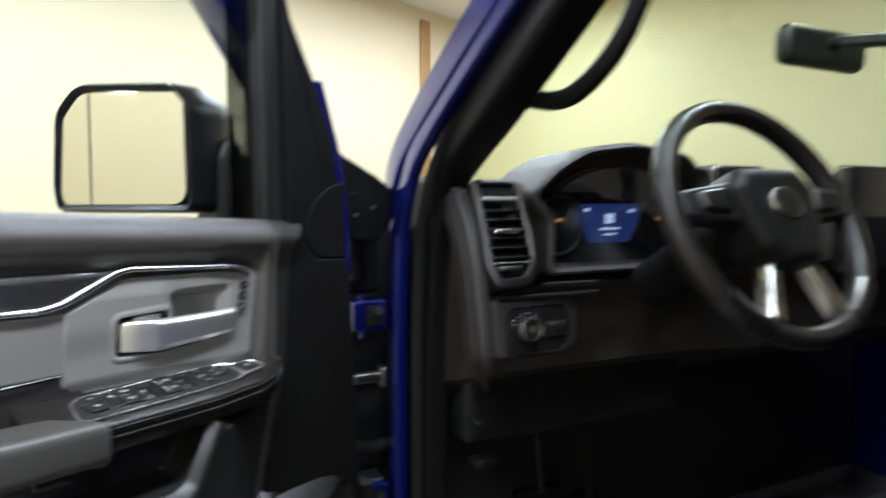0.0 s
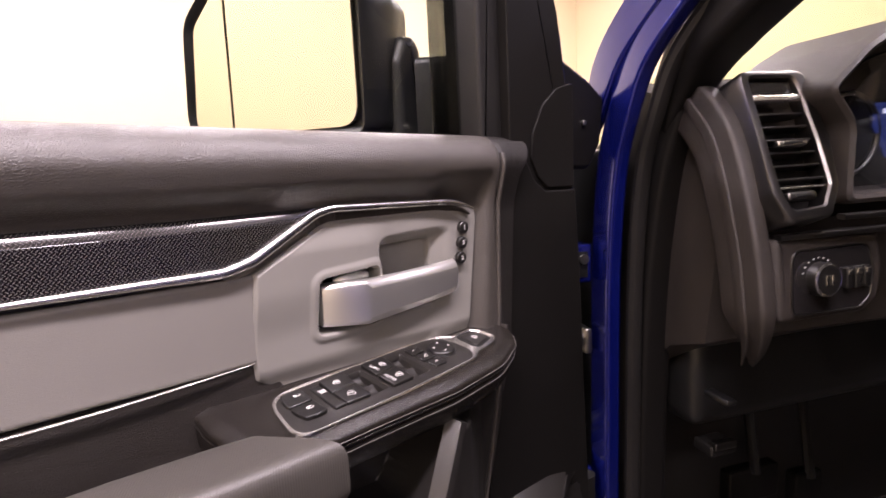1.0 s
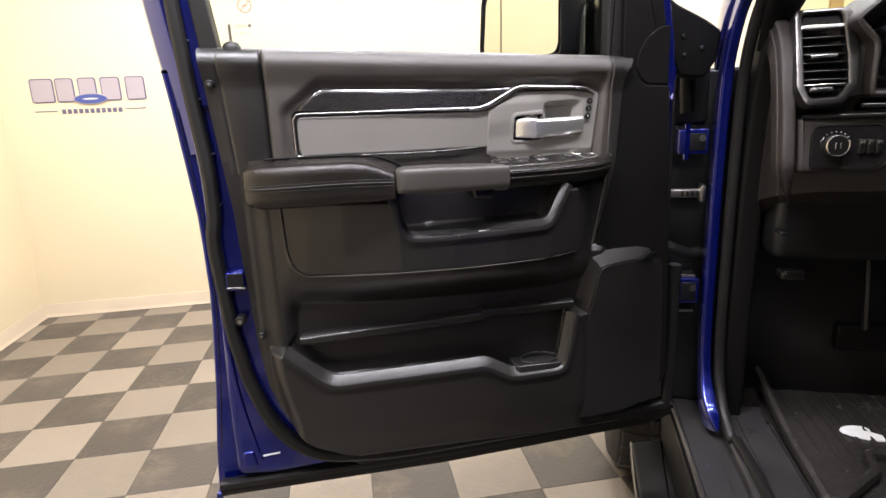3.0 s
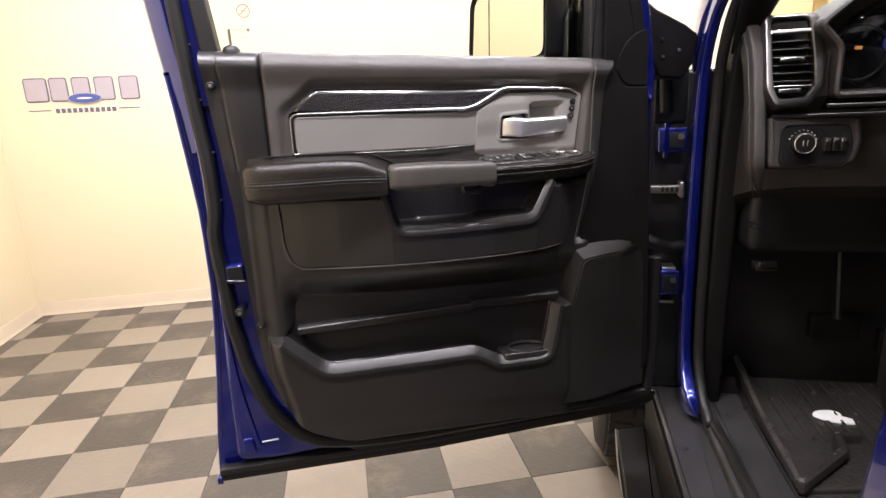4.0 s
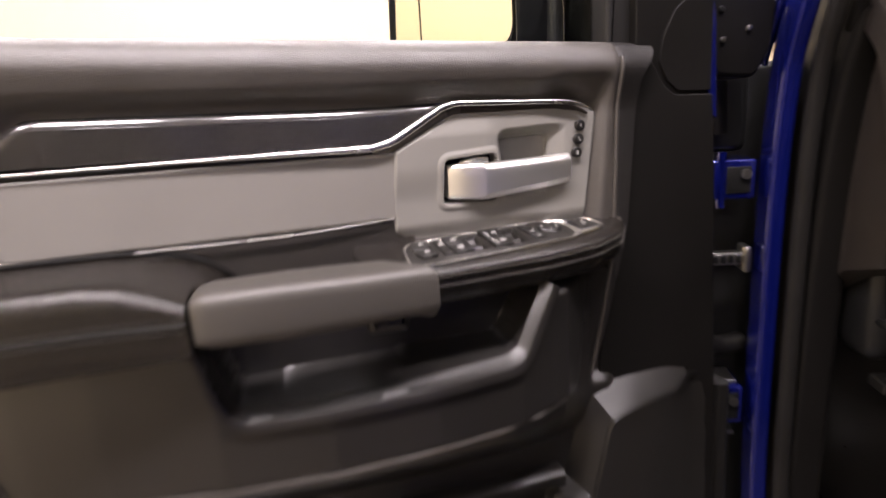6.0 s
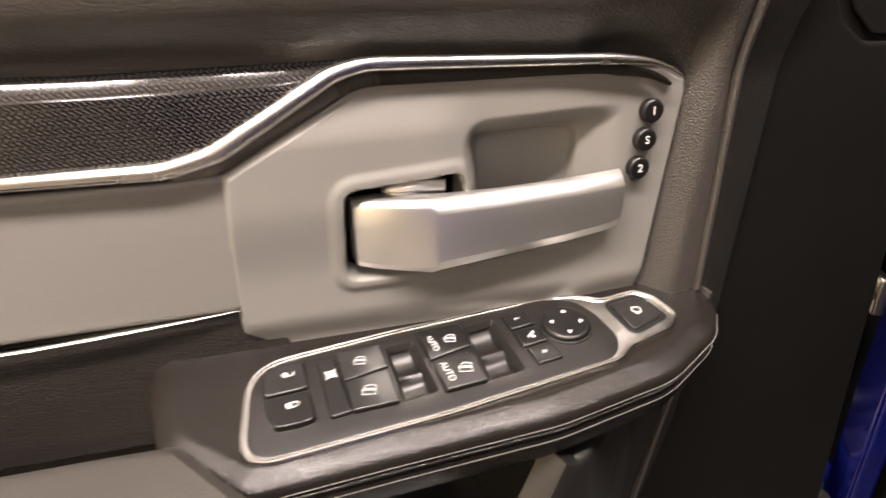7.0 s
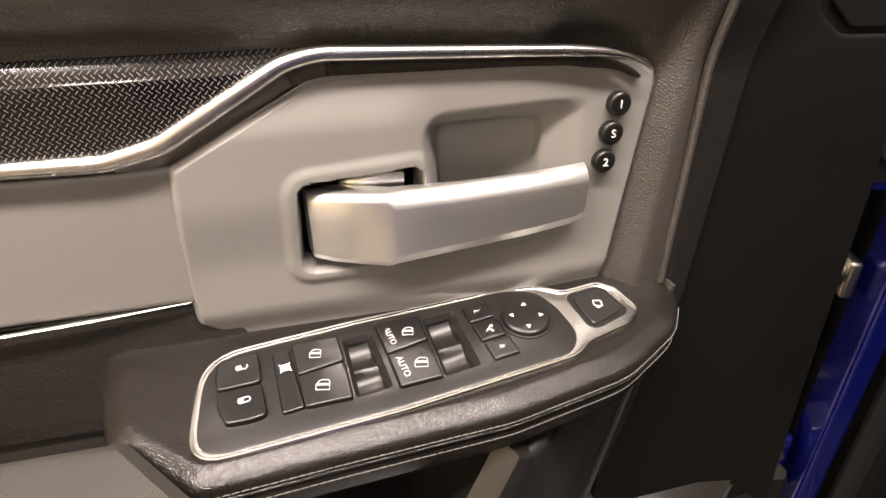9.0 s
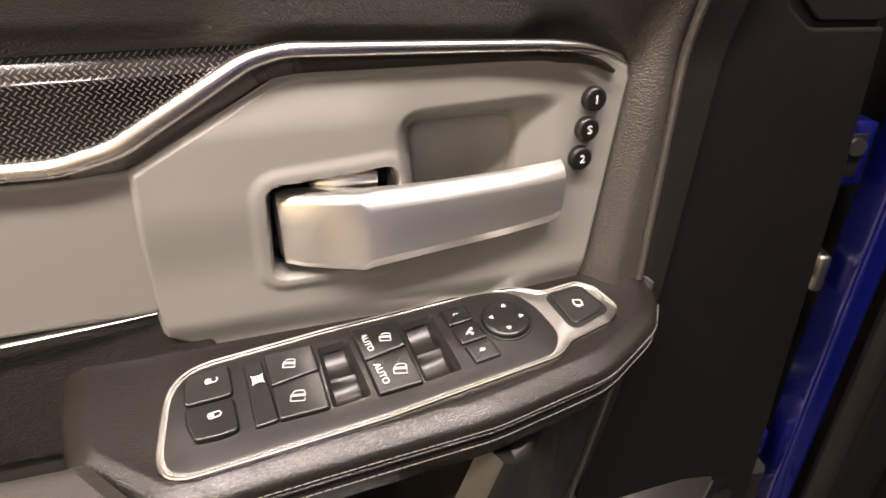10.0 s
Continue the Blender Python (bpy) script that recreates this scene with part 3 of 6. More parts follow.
# latch, bolts and buffers on the shut face
latch = part("latch", slab_xz(rounded([(1.886, 1.035), (1.921, 1.035), (1.921, 1.072), (1.886, 1.072)], 0.004), -3.366, -3.330, 0.002), BLUE, door, "blue-painted latch plate with a black slot")
part("latch_slot", slab_xz(rounded([(1.889, 1.042), (1.919, 1.042), (1.919, 1.070), (1.889, 1.070)], 0.004), -3.3685, -3.362, 0.001), SMOOTH, latch)
part("latch_fork", sweep([(1.887, -3.369, 1.043), (1.921, -3.369, 1.040)], [(0.0014 * a, 0.0016 * b) for a, b in circle(1, 8)], up=(0, 0, 1)), STEEL, latch)
buffer = part("rubber_buffer", disc_xz(1.903, 0.972, -3.370, -3.328, 0.010, 0.003), RUBBER, door)
part("buffer_ring", disc_xz(1.903, 0.972, -3.3715, -3.369, 0.0045, 0.0005, 16), STEEL, buffer)
for bx, by, bz in ((1.909, -3.386, 1.423), (1.944, -3.387, 0.945)):
    bolt = part("bolt", disc_xz(bx, bz, by - 0.004, by + 0.012, 0.0075, 0.002, 16), SMOOTH, door)
    part("bolt_socket", disc_xz(bx, bz, by - 0.005, by - 0.003, 0.0032, 0.0003, 6), STEEL, bolt)

# ---- lower trim: one moulded panel with pockets, pocket wall and speaker housing ----
TRIM_L = curve_of([(0.660, 2.20), (0.668, 2.14), (0.680, 2.085), (0.705, 2.032), (0.738, 1.992), (0.78, 1.965), (0.833, 1.945), (0.912, 1.934), (1.03, 1.928), (1.129, 1.922), (1.186, 1.920), (1.283, 1.910), (1.382, 1.900), (1.48, 1.891)])
TRIM_R = curve_of([(0.660, 2.70), (0.69, 2.80), (0.72, 2.810), (1.0, 2.808), (1.2, 2.797), (1.45, 2.788)])
PANEL_LINE = rounded([(2.006, 1.30), (2.010, 1.064), (2.60, 1.077), (2.63, 1.30)], [0.01, 0.045, 0.02, 0.01], 6)
POCKET = rounded([(2.205, 1.25), (2.234, 1.139), (2.514, 1.145), (2.570, 1.25)], [0.01, 0.016, 0.016, 0.01], 5)


def bulge(X):
    """How far the panel under the armrest swells towards the cab."""
    return np.interp(X, [1.985, 2.01, 2.05, 2.12, 2.22, 2.32, 2.42, 2.512, 2.55, 2.575, 2.60, 2.625], [0.0, 0.010, 0.024, 0.045, 0.068, 0.079, 0.080, 0.071, 0.056, 0.043, 0.020, 0.0])


LEDGE = [(1.988, 0.917), (2.020, 0.887), (2.056, 0.853), (2.074, 0.843), (2.096, 0.841), (2.24, 0.844), (2.378, 0.848), (2.392, 0.845), (2.436, 0.820), (2.450, 0.817), (2.540, 0.819), (2.555, 0.828), (2.566, 0.880), (2.576, 0.940)]
WALLFRONT = [(x, z - 0.002) for x, z in LEDGE] + [(2.64, 0.94), (2.66, 0.60), (1.96, 0.60), (1.958, 0.915)]
WELL = [(x, z) for x, z in LEDGE] + [(2.585, 0.97), (2.018, 0.955)]


def lower_depth(X, Z):
    p = 0.010 - 0.009 * smoothstep(1.985, 1.950, X) - 0.004 * smoothstep(1.952, 1.934, X)
    inside = smoothstep(0.002, -0.002, sdf(PANEL_LINE, X, Z))
    p = p + bulge(X) * (inside + (1 - inside) * 0.80 * smoothstep(0.960, 1.070, Z))
    low = smoothstep(1.055, 0.965, Z)
    p = p - 0.026 * low * smoothstep(1.99, 2.04, X) * smoothstep(2.64, 2.60, X)
    d = sdf(POCKET, X, Z)
    p = p - (0.024 + bulge(X)) * smoothstep(0.001, -0.006, d)
    d = sdf(WELL, X, Z)
    p = p - 0.014 * smoothstep(0.0, -0.012, d)
    front = 0.050 * smoothstep(0.004, -0.004, sdf(WALLFRONT, X, Z)) * smoothstep(0.656, 0.674, Z) * smoothstep(1.940, 1.985, X - 0.03 * smoothstep(0.90, 0.70, Z)) * smoothstep(2.70, 2.58, X)
    p = np.maximum(p, front - 0.002 - 0.006 * smoothstep(0.74, 0.68, Z))
    crease = X - (2.624 + 0.210 * (Z - 1.06))
    p = p + (-0.004 - p) * smoothstep(-0.004, 0.004, crease) * smoothstep(1.06, 1.075, Z)
    p = p + (-0.010 - p) * smoothstep(2.645, 2.68, X)
    p = p - 0.030 * smoothstep(2.785, 2.805, X)
    p = p + (-0.008 - p) * smoothstep(1.200, 1.225, Z) * smoothstep(1.985, 2.02, X)
    return np.minimum(-3.378 - p, -3.3595)


def depth_at(x, z):
    return float(lower_depth(np.array([x]), np.array([z]))[0])


trim = part("lower_trim_panel", relief(TRIM_L, TRIM_R, 0.660, 1.285, lower_depth, 0.0026, 0.03), PLASTIC, door, "black grained plastic lower door trim", 60)


def open_round(points, radius, steps=4):
    """An open x-z line with its corners rounded."""
    pts = [Vector(p) for p in points]
    out = [pts[0]]
    for a, p, b in zip(pts, pts[1:], pts[2:]):
        cut = min(radius, (a - p).length * 0.45, (b - p).length * 0.45)
        p0, p1 = p + (a - p).normalized() * cut, p + (b - p).normalized() * cut
        out += [(1 - s) ** 2 * p0 + 2 * s * (1 - s) * p + s * s * p1 for s in [k / steps for k in range(steps + 1)]]
    return out + [pts[-1]]


def shelf(points, front, back, thick, nose, radius=0.008, rise=0.0):
    """A ledge that follows an x-z line: its top falls by rise from back to front and ends in a rounded nose."""
    path = [(p.x, 0.0, p.y - 0.0) for p in open_round(points, radius)]
    section = [(thick, -back), (-rise, -back), (0.0, -front - nose), (nose * 0.3, -front - nose * 0.3), (nose, -front), (thick, -front)]
    return sweep(path, section, up=(0, -1, 0))


part("pocket_ledge", shelf(LEDGE, -3.4305, -3.4100, 0.010, 0.003, rise=0.0131), PLASTIC, trim)
lip = shelf([(2.212, 1.215), (2.224, 1.168), (2.234, 1.143), (2.248, 1.1365), (2.300, 1.1375), (2.350, 1.1385), (2.400, 1.140), (2.450, 1.1415), (2.500, 1.143), (2.514, 1.150), (2.530, 1.178), (2.552, 1.215)], -3.4000, -3.384, 0.011, 0.005, 0.012, rise=0.0070)
for v in lip.verts:
    v.co.y -= float(bulge(v.co.x)) - 0.008
part("upper_pocket_lip", lip, PLASTIC, trim)
def smooth_xz(points, per=4):
    return [(p.x, p.y) for p in smooth_path([(x, z, 0) for x, z in points], per)]


# thin raised bead painting the panel line's highlight, and the hinge cheek's crease
bead = [(2.007, 1.198), (2.0095, 1.125), (2.014, 1.100), (2.024, 1.077), (2.040, 1.067), (2.060, 1.065), (2.24, 1.069), (2.40, 1.0725), (2.572, 1.0763)]
part("panel_edge_highlight", sweep([(x, min(depth_at(x, z), depth_at(x + 0.004, z + 0.005)) - 0.0015, z) for x, z in smooth_xz(bead)], rounded([(-0.0010, -0.008), (0.0010, -0.008), (0.0010, 0.0008), (-0.0010, 0.0008)], 0.0006, 2), up=(0, -1, 0)), LEATHER, trim)
part("cheek_bead", sweep([(2.626, -3.389, 1.075), (2.664, -3.389, 1.262)], rounded([(-0.0014, -0.008), (0.0014, -0.008), (0.0014, 0.0010), (-0.0014, 0.0010)], 0.0008, 2), up=(0, -1, 0)), LEATHER, trim)
# rail over the map pocket, with its small step, and ribs on the pocket floor
rail = [(2.018, -3.380, 0.927), (2.20, -3.384, 0.937), (2.374, -3.386, 0.946), (2.394, -3.387, 0.953), (2.480, -3.386, 0.9515), (2.585, -3.381, 0.950)]
part("pocket_rail", sweep(smooth_path(rail, 5), rounded([(-0.020, -0.009), (0.016, -0.009), (0.016, 0.006), (0.008, 0.010), (-0.020, 0.010)], 0.004, 3)), PLASTIC, door)
for i in range(14):
    z = 0.857 + i * 0.0050
    part("pocket_rib", sweep([(2.070 + 0.002 * abs(i - 4), -3.3640, z), (2.335, -3.3640, z + 0.001)], [(0.0030 * a, 0.0014 * b) for a, b in circle(1, 6)]), PLASTIC, trim)
tray = part("cup_tray", slab(rounded([(2.452, -3.424), (2.556, -3.424), (2.562, -3.372), (2.446, -3.372)], 0.012, 4), 0.800, 0.8350, 0.003), PLASTIC, trim)
part("cup_rim", sweep([(2.508 + 0.040 * math.cos(a), -3.398 + 0.021 * math.sin(a), 0.8380 + 0.002 * math.sin(a)) for a in [2 * math.pi * k / 28 for k in range(28)]],
                      [(0.0035 * a, 0.003 * b) for a, b in circle(1, 8)], closed=True), SMOOTH, tray)

# speaker housing: broad bevels at the top and the rear side, a thin groove, its face running out into the cheek
outer_line = [(2.548, 0.700), (2.560, 0.80), (2.586, 0.918), (2.606, 0.990), (2.618, 1.040), (2.626, 1.054), (2.642, 1.059), (2.690, 1.0630), (2.735, 1.0645), (2.766, 1.0585)]
inner_line = [(2.566, 0.700), (2.578, 0.80), (2.600, 0.905), (2.617, 0.972), (2.628, 1.022), (2.634, 1.033), (2.644, 1.0365), (2.684, 1.0395), (2.731, 1.0410), (2.764, 1.0520)]


def housing_y(x):
    return float(np.interp(x, [2.56, 2.64, 2.73, 2.768], [-3.4205, -3.4205, -3.401, -3.377]))


rows = [[(x, -3.366, z) for x, z in outer_line], [(x, -3.374, z) for x, z in outer_line]]
for f in (0.1, 0.5, 0.9, 1.0):
    rows.append([(ox + (ix - ox) * f, -3.374 * (1 - f) + housing_y(ix) * f, oz + (iz - oz) * f) for (ox, oz), (ix, iz) in zip(outer_line, inner_line)])
groove = [(x + 0.0012, z - 0.0012) for x, z in inner_line]
rows += [[(x, housing_y(x) + 0.0025, z) for x, z in groove], [(x + 0.0016, housing_y(x) + 0.0025, z - 0.0016) for x, z in groove], [(x + 0.0028, housing_y(x) + 0.0002, z - 0.0028) for x, z in groove]]
for f in (0.25, 0.5, 0.75, 1.0):
    rows.append([(x + 0.0028 + (2.806 - x) * f, housing_y(x + (2.806 - x) * f), z - 0.0028) for x, z in groove])
part("speaker_housing", ribbon(rows), PLASTIC, trim, "black plastic speaker housing with a broad bevel", 28)

# ---- upper trim ----
DECOR = rounded([(2.036, 1.283), (2.036, 1.366), (2.096, 1.4125), (2.366, 1.4040), (2.480, 1.4030), (2.610, 1.3985), (2.628, 1.384), (2.613, 1.24), (2.40, 1.24), (2.06, 1.277)],
                [0.02, 0.02, 0.02, 0.1, 0.03, 0.02, 0.02, 0.001, 0.001, 0.02], 4)


def upper_depth(X, Z):
    top = belt(X) - Z
    roll = 0.030 * (1 - np.sqrt(np.clip(1 - (np.clip(0.032 - top, 0, 0.032) / 0.032) ** 2, 0, 1)))
    swell = 0.010 * smoothstep(0.075, 0.022, top)
    d = sdf(DECOR, X, Z)
    dip = 0.010 * smoothstep(0.022, -0.001, d) ** 1.5 + 0.029 * smoothstep(-0.006, -0.011, d)
    ends = 0.010 * np.exp(-((X - 2.0005) / 0.0028) ** 2) + 0.002 * np.exp(-((X - 2.6615) / 0.0025) ** 2)
    left = 0.006 * smoothstep(1.96, 1.90, X) + 0.004 * (X < 2.0)
    right = 0.002 * smoothstep(2.641, 2.663, X) + 0.0015 * smoothstep(2.667, 2.70, X) - 0.001 * smoothstep(2.634, 2.652, X - 0.1 * (Z - 1.33)) * smoothstep(2.69, 2.665, X) + 0.010 * smoothstep(2.575, 2.600, X) * smoothstep(2.650, 2.634, X - 0.1 * (Z - 1.33)) * smoothstep(1.425, 1.395, Z)
    fold = 0.0022 * np.exp(-((X - (1.921 + 0.07 * (1.476 - Z))) / 0.0018) ** 2)
    return -3.384 - swell + roll + dip + ends + left + right + fold


def relief_rows(x0, x1, mat, name, label, n_rows, z0=1.262, narrow=None, lean=None):
    """A stretch of the upper trim between two x; narrow(t) pulls its far edge in along its height, lean(z) gives its near edge."""
    cols = max(8, int((x1 - x0) / 0.0026))
    xs = np.linspace(x0, x1, cols)
    t = np.linspace(0, 1, n_rows)
    X = np.repeat(xs[None, :], n_rows, 0)
    if narrow:
        X = x0 + (X - x0) * np.array([narrow(v) for v in t])[:, None]
    Z = z0 + t[:, None] * (belt(X) - z0)
    if lean:
        near = np.array([lean(z) for z in Z[:, 0]])[:, None]
        X = near + (X - x0) * (x1 - near) / (x1 - x0)
    Y = upper_depth(X, Z)
    bm = bmesh.new()
    vs = [[bm.verts.new((X[i, j], Y[i, j], Z[i, j])) for j in range(cols)] for i in range(n_rows)]
    for i in range(n_rows - 1):
        for j in range(cols - 1):
            bm.faces.new((vs[i][j], vs[i][j + 1], vs[i + 1][j + 1], vs[i + 1][j]))
    back = [bm.verts.new((v.co.x, v.co.y + 0.03, v.co.z - 0.004)) for v in vs[-1]]
    for j in range(cols - 1):
        bm.faces.new((vs[-1][j], vs[-1][j + 1], back[j + 1], back[j]))
    for col in (0, -1):
        rim = [bm.verts.new((r[col].co.x, r[col].co.y + 0.012, r[col].co.z)) for r in vs]
        for i in range(n_rows - 1):
            bm.faces.new((vs[i][col], vs[i + 1][col], rim[i + 1], rim[i]))
    return part(name, bm, mat, door, label, 60)


relief_rows(1.890, 2.0, PLASTIC, "rear_cap", "black plastic rear end of the door top", 72, lean=TRIM_L)
relief_rows(2.0, 2.6615, LEATHER, "upper_pad", "charcoal leather-wrapped padded door top", 84)
relief_rows(2.6615, 2.709, STRIP, "front_strip", "dark brown grained edge strip beside the padded top", 96, z0=1.08, narrow=lambda v: 0.06 + 0.60 * v + 0.34 * float(smoothstep(0.88, 0.99, np.array([v]))[0]), lean=lambda z: min(2.6615, 2.664 + (z - 1.262) * 0.203))
part("seam_bead", sweep([(2.6590 + 0.030 * (z - 1.262), upper_depth(np.array([2.664]), np.array([z]))[0] - 0.0010, z) for z in np.linspace(1.262, 1.435, 24)],
                        [(0.0022 * a, 0.0024 * b) for a, b in circle(1, 10)], up=(0, -1, 0)), LEATHER, door)

# front cheek beside the hinge, and the sail panel under the mirror
part("front_cheek", slab_xz(rounded([(2.64, 0.72), (2.640, 1.02), (2.652, 1.225), (2.655, 1.268), (2.656, 1.440), (2.699, 1.444), (2.7145, 1.421), (2.724, 1.4035), (2.740, 1.3925), (2.790, 1.3905), (2.797, 1.30), (2.803, 1.15), (2.811, 1.0), (2.818, 0.75), (2.76, 0.68)],
                                    [0.012, 0.012, 0.012, 0.012, 0.012, 0.008, 0.012, 0.012, 0.012, 0.003, 0.02, 0.02, 0.02, 0.02, 0.02]), -3.3785, -3.33, 0.0025), MATTE, door)
part("sail_panel", slab_xz(rounded([(2.690, 1.40), (2.690, 1.775), (2.700, 1.735), (2.742, 1.645), (2.766, 1.577), (2.779, 1.50), (2.785, 1.46), (2.788, 1.380), (2.742, 1.380), (2.720, 1.40)], [0.006, 0.006, 0.006, 0.05, 0.03, 0.02, 0.02, 0.003, 0.01, 0.01]), -3.3762, -3.325, 0.002), MATTE, door, "black plastic sail panel")
part("tweeter_cover", slab_xz(rounded([(2.786, 1.506), (2.760, 1.500), (2.737, 1.482), (2.722, 1.454), (2.718, 1.428), (2.7285, 1.408), (2.743, 1.3955), (2.787, 1.3935)], [0.003, 0.015, 0.015, 0.015, 0.012, 0.01, 0.01, 0.003], 4), -3.3788, -3.370, 0.0010), MATTE, door, "black speaker cover set in the sail panel")
part("edge_flange", slab_xz(rounded([(2.770, 1.36), (2.760, 1.55), (2.745, 1.66), (2.768, 1.66), (2.798, 1.56), (2.812, 1.47), (2.818, 1.36)], [0.003, 0.02, 0.003, 0.003, 0.03, 0.02, 0.003], 4), -3.354, -3.31, 0.003), BLUE, door)
part("edge_seal", sweep([(2.838, -3.318, 0.70), (2.838, -3.318, 1.10), (2.834, -3.318, 1.38)], [(0.004 * a, 0.005 * b) for a, b in circle(1, 8)], up=(0, -1, 0)), RUBBER, door)
part("front_glass_run", slab_xz(rounded([(2.662, 1.43), (2.660, 1.80), (2.692, 1.76), (2.694, 1.43)], 0.004), -3.364, -3.315, 0.005), RUBBER, door, "black rubber glass channel")

# black filler behind the front of the window frame
part("frame_filler", slab_xz(rounded([(2.79, 1.58), (2.812, 1.582), (2.848, 1.556), (2.918, 1.524), (2.952, 1.502), (2.944, 1.440), (2.92, 1.405), (2.86, 1.410), (2.84, 1.45)], [0.01, 0.01, 0.02, 0.02, 0.01, 0.02, 0.02, 0.02, 0.02], 4), -3.300, -3.255, 0.006), MATTE, door)
for fx, fz in ((2.862, 1.492), (2.866, 1.455), (2.905, 1.468)):
    part("frame_screw", disc_xz(fx, fz, -3.3035, -3.295, 0.0038, 0.001, 10), SMOOTH if fz > 1.49 else STEEL, door)

# glass and its decals
pane = part("window_glass", box(1.885, 2.680, -3.327, -3.322, 1.40, 1.955, 0.001), GLASS, door, "clear side window glass")
pane.visible_shadow = False
ring = [(1.9755 + 0.0115 * math.cos(a), -3.3285, 1.560 + 0.0115 * math.sin(a)) for a in [2 * math.pi * k / 32 for k in range(32)]]
part("warning_decal", sweep(ring, [(0.0008 * a, 0.0004 * b) for a, b in circle(1, 6)], up=(0, -1, 0), closed=True), REDPRINT, pane)
part("decal_slash", sweep([(1.9675, -3.3285, 1.552), (1.9835, -3.3285, 1.568)], [(0.0007 * a, 0.0004 * b) for a, b in circle(1, 6)], up=(0, -1, 0)), REDPRINT, pane)
part("decal_mark", box(1.9700, 1.9815, -3.3289, -3.328, 1.5592, 1.5606, 0.0002), REDPRINT, pane)
for x0, x1, z in ((1.952, 1.974, 1.5262), (1.954, 1.972, 1.5222), (1.952, 1.958, 1.5118), (1.963, 1.971, 1.5140), (1.963, 1.971, 1.5105), (1.975, 1.981, 1.5122)):
    part("decal_mark", box(x0, x1, -3.3289, -3.328, z, z + 0.0010, 0.0002), GREYPRINT, pane)
part("decal_dot", disc_xz(1.9805, 1.526, -3.3289, -3.328, 0.0035, 0.0002, 14), GREYPRINT, pane)

strip_pane = part("glass_band", box(2.627, 2.662, -3.3345, -3.3305, 1.42, 1.95, 0.001), TINT, door, "grey tinted edge band of the side window")
strip_pane.visible_shadow = False

# lock plunger
boot = part("lock_plunger", sweep([(1.950, -3.362, 1.478), (1.950, -3.362, 1.486), (1.950, -3.362, 1.492), (1.950, -3.362, 1.4955)], circle(0.017, 16), up=(0, 1, 0), scales=[1.0, 0.95, 0.75, 0.35]), SMOOTH, door)
part("plunger_pin", sweep([(1.950, -3.362, 1.488), (1.950, -3.362, 1.524)], circle(0.0028, 10), up=(0, 1, 0)), STEEL, boot)

# ---- gloss blade, chrome line and grey insert ----
# the blade: its top edge rolls back, so that it mirrors the lamps
blade_low = curve_of([(2.05, 1.3705), (2.395, 1.3630), (2.405, 1.3645), (2.474, 1.4010)])
blade_high = curve_of([(2.05, 1.3722), (2.060, 1.3820), (2.088, 1.4055), (2.098, 1.4095), (2.108, 1.4100), (2.366, 1.4012), (2.474, 1.4005)])
rows = []
for f in np.concatenate([np.linspace(0, 0.70, 8), np.linspace(0.73, 1, 14)]):
    row = []
    for x in np.concatenate([np.linspace(2.05, 2.115, 24), np.linspace(2.12, 2.39, 50), np.linspace(2.392, 2.474, 30)]):
        lo, hi = blade_low(x), blade_high(x)
        top = (1 - f) * (hi - lo)
        side = min(1.0, (x - 2.05) / 0.012)
        t = max(0.0, 0.0100 - top)
        roll = -0.0013 + 0.50 * max(0.0, t - 0.0016 * (1 - math.exp(-t / 0.0016))) + 16 * t * t
        row.append((float(x), -3.3815 + roll + 0.0025 * (1 - f) ** 2 * 0.4 + 0.004 * (1 - side) ** 2, lo + (hi - lo) * f))
    rows.append(row)
rows.insert(0, [(x, y + 0.02, z) for x, y, z in rows[0]])
rows.append([(x, y + 0.02, z) for x, y, z in rows[-1]])
part("gloss_blade", ribbon(rows), WOVEN, door, "gloss black blade with a woven dash pattern", 60)
lower_line = [(2.044, 1.292), (2.044, 1.356), (2.054, 1.3655), (2.20, 1.3645), (2.392, 1.3615), (2.413, 1.3665), (2.466, 1.3960), (2.480, 1.3990), (2.590, 1.3940), (2.610, 1.3920), (2.622, 1.3890), (2.6320, 1.3835)]
line3 = [(x, -3.3835, z) for x, z in lower_line]


def rounded_line(points, radius=0.007, steps=5):
    """An open line with its corners rounded."""
    pts = [Vector(p) for p in points]
    out = [pts[0]]
    for a, p, b in zip(pts, pts[1:], pts[2:]):
        cut = min(radius, (a - p).length * 0.45, (b - p).length * 0.45)
        p0, p1 = p + (a - p).normalized() * cut, p + (b - p).normalized() * cut
        out += [(1 - s) ** 2 * p0 + 2 * s * (1 - s) * p + s * s * p1 for s in [k / steps for k in range(steps + 1)]]
    return out + [pts[-1]]


chrome_section = [(-0.0033, -0.003), (0.0033, -0.003)] + [(0.0033 * math.cos(math.pi * k / 10), 0.0030 * math.sin(math.pi * k / 10)) for k in range(11)]
loop_line = [(2.066, -3.3812, 1.2870), (2.0455, -3.3815, 1.2895), (2.0450, -3.382, 1.3560), (2.054, -3.383, 1.3655)] + line3[3:]
chrome_path = rounded_line(loop_line, 0.0055, 6)
widths = [0.45 if p.z < 1.36 and p.x < 2.2 else float(np.interp(p.x, [2.06, 2.20, 2.32, 2.43, 2.48, 2.60, 2.632], [0.30, 0.42, 0.72, 1.40, 0.95, 0.75, 0.15])) for p in chrome_path]
part("chrome_line", sweep(chrome_path, chrome_section, up=(0, -1, 0), scales=widths), LINE, door, "satin chrome trim line round the insert")

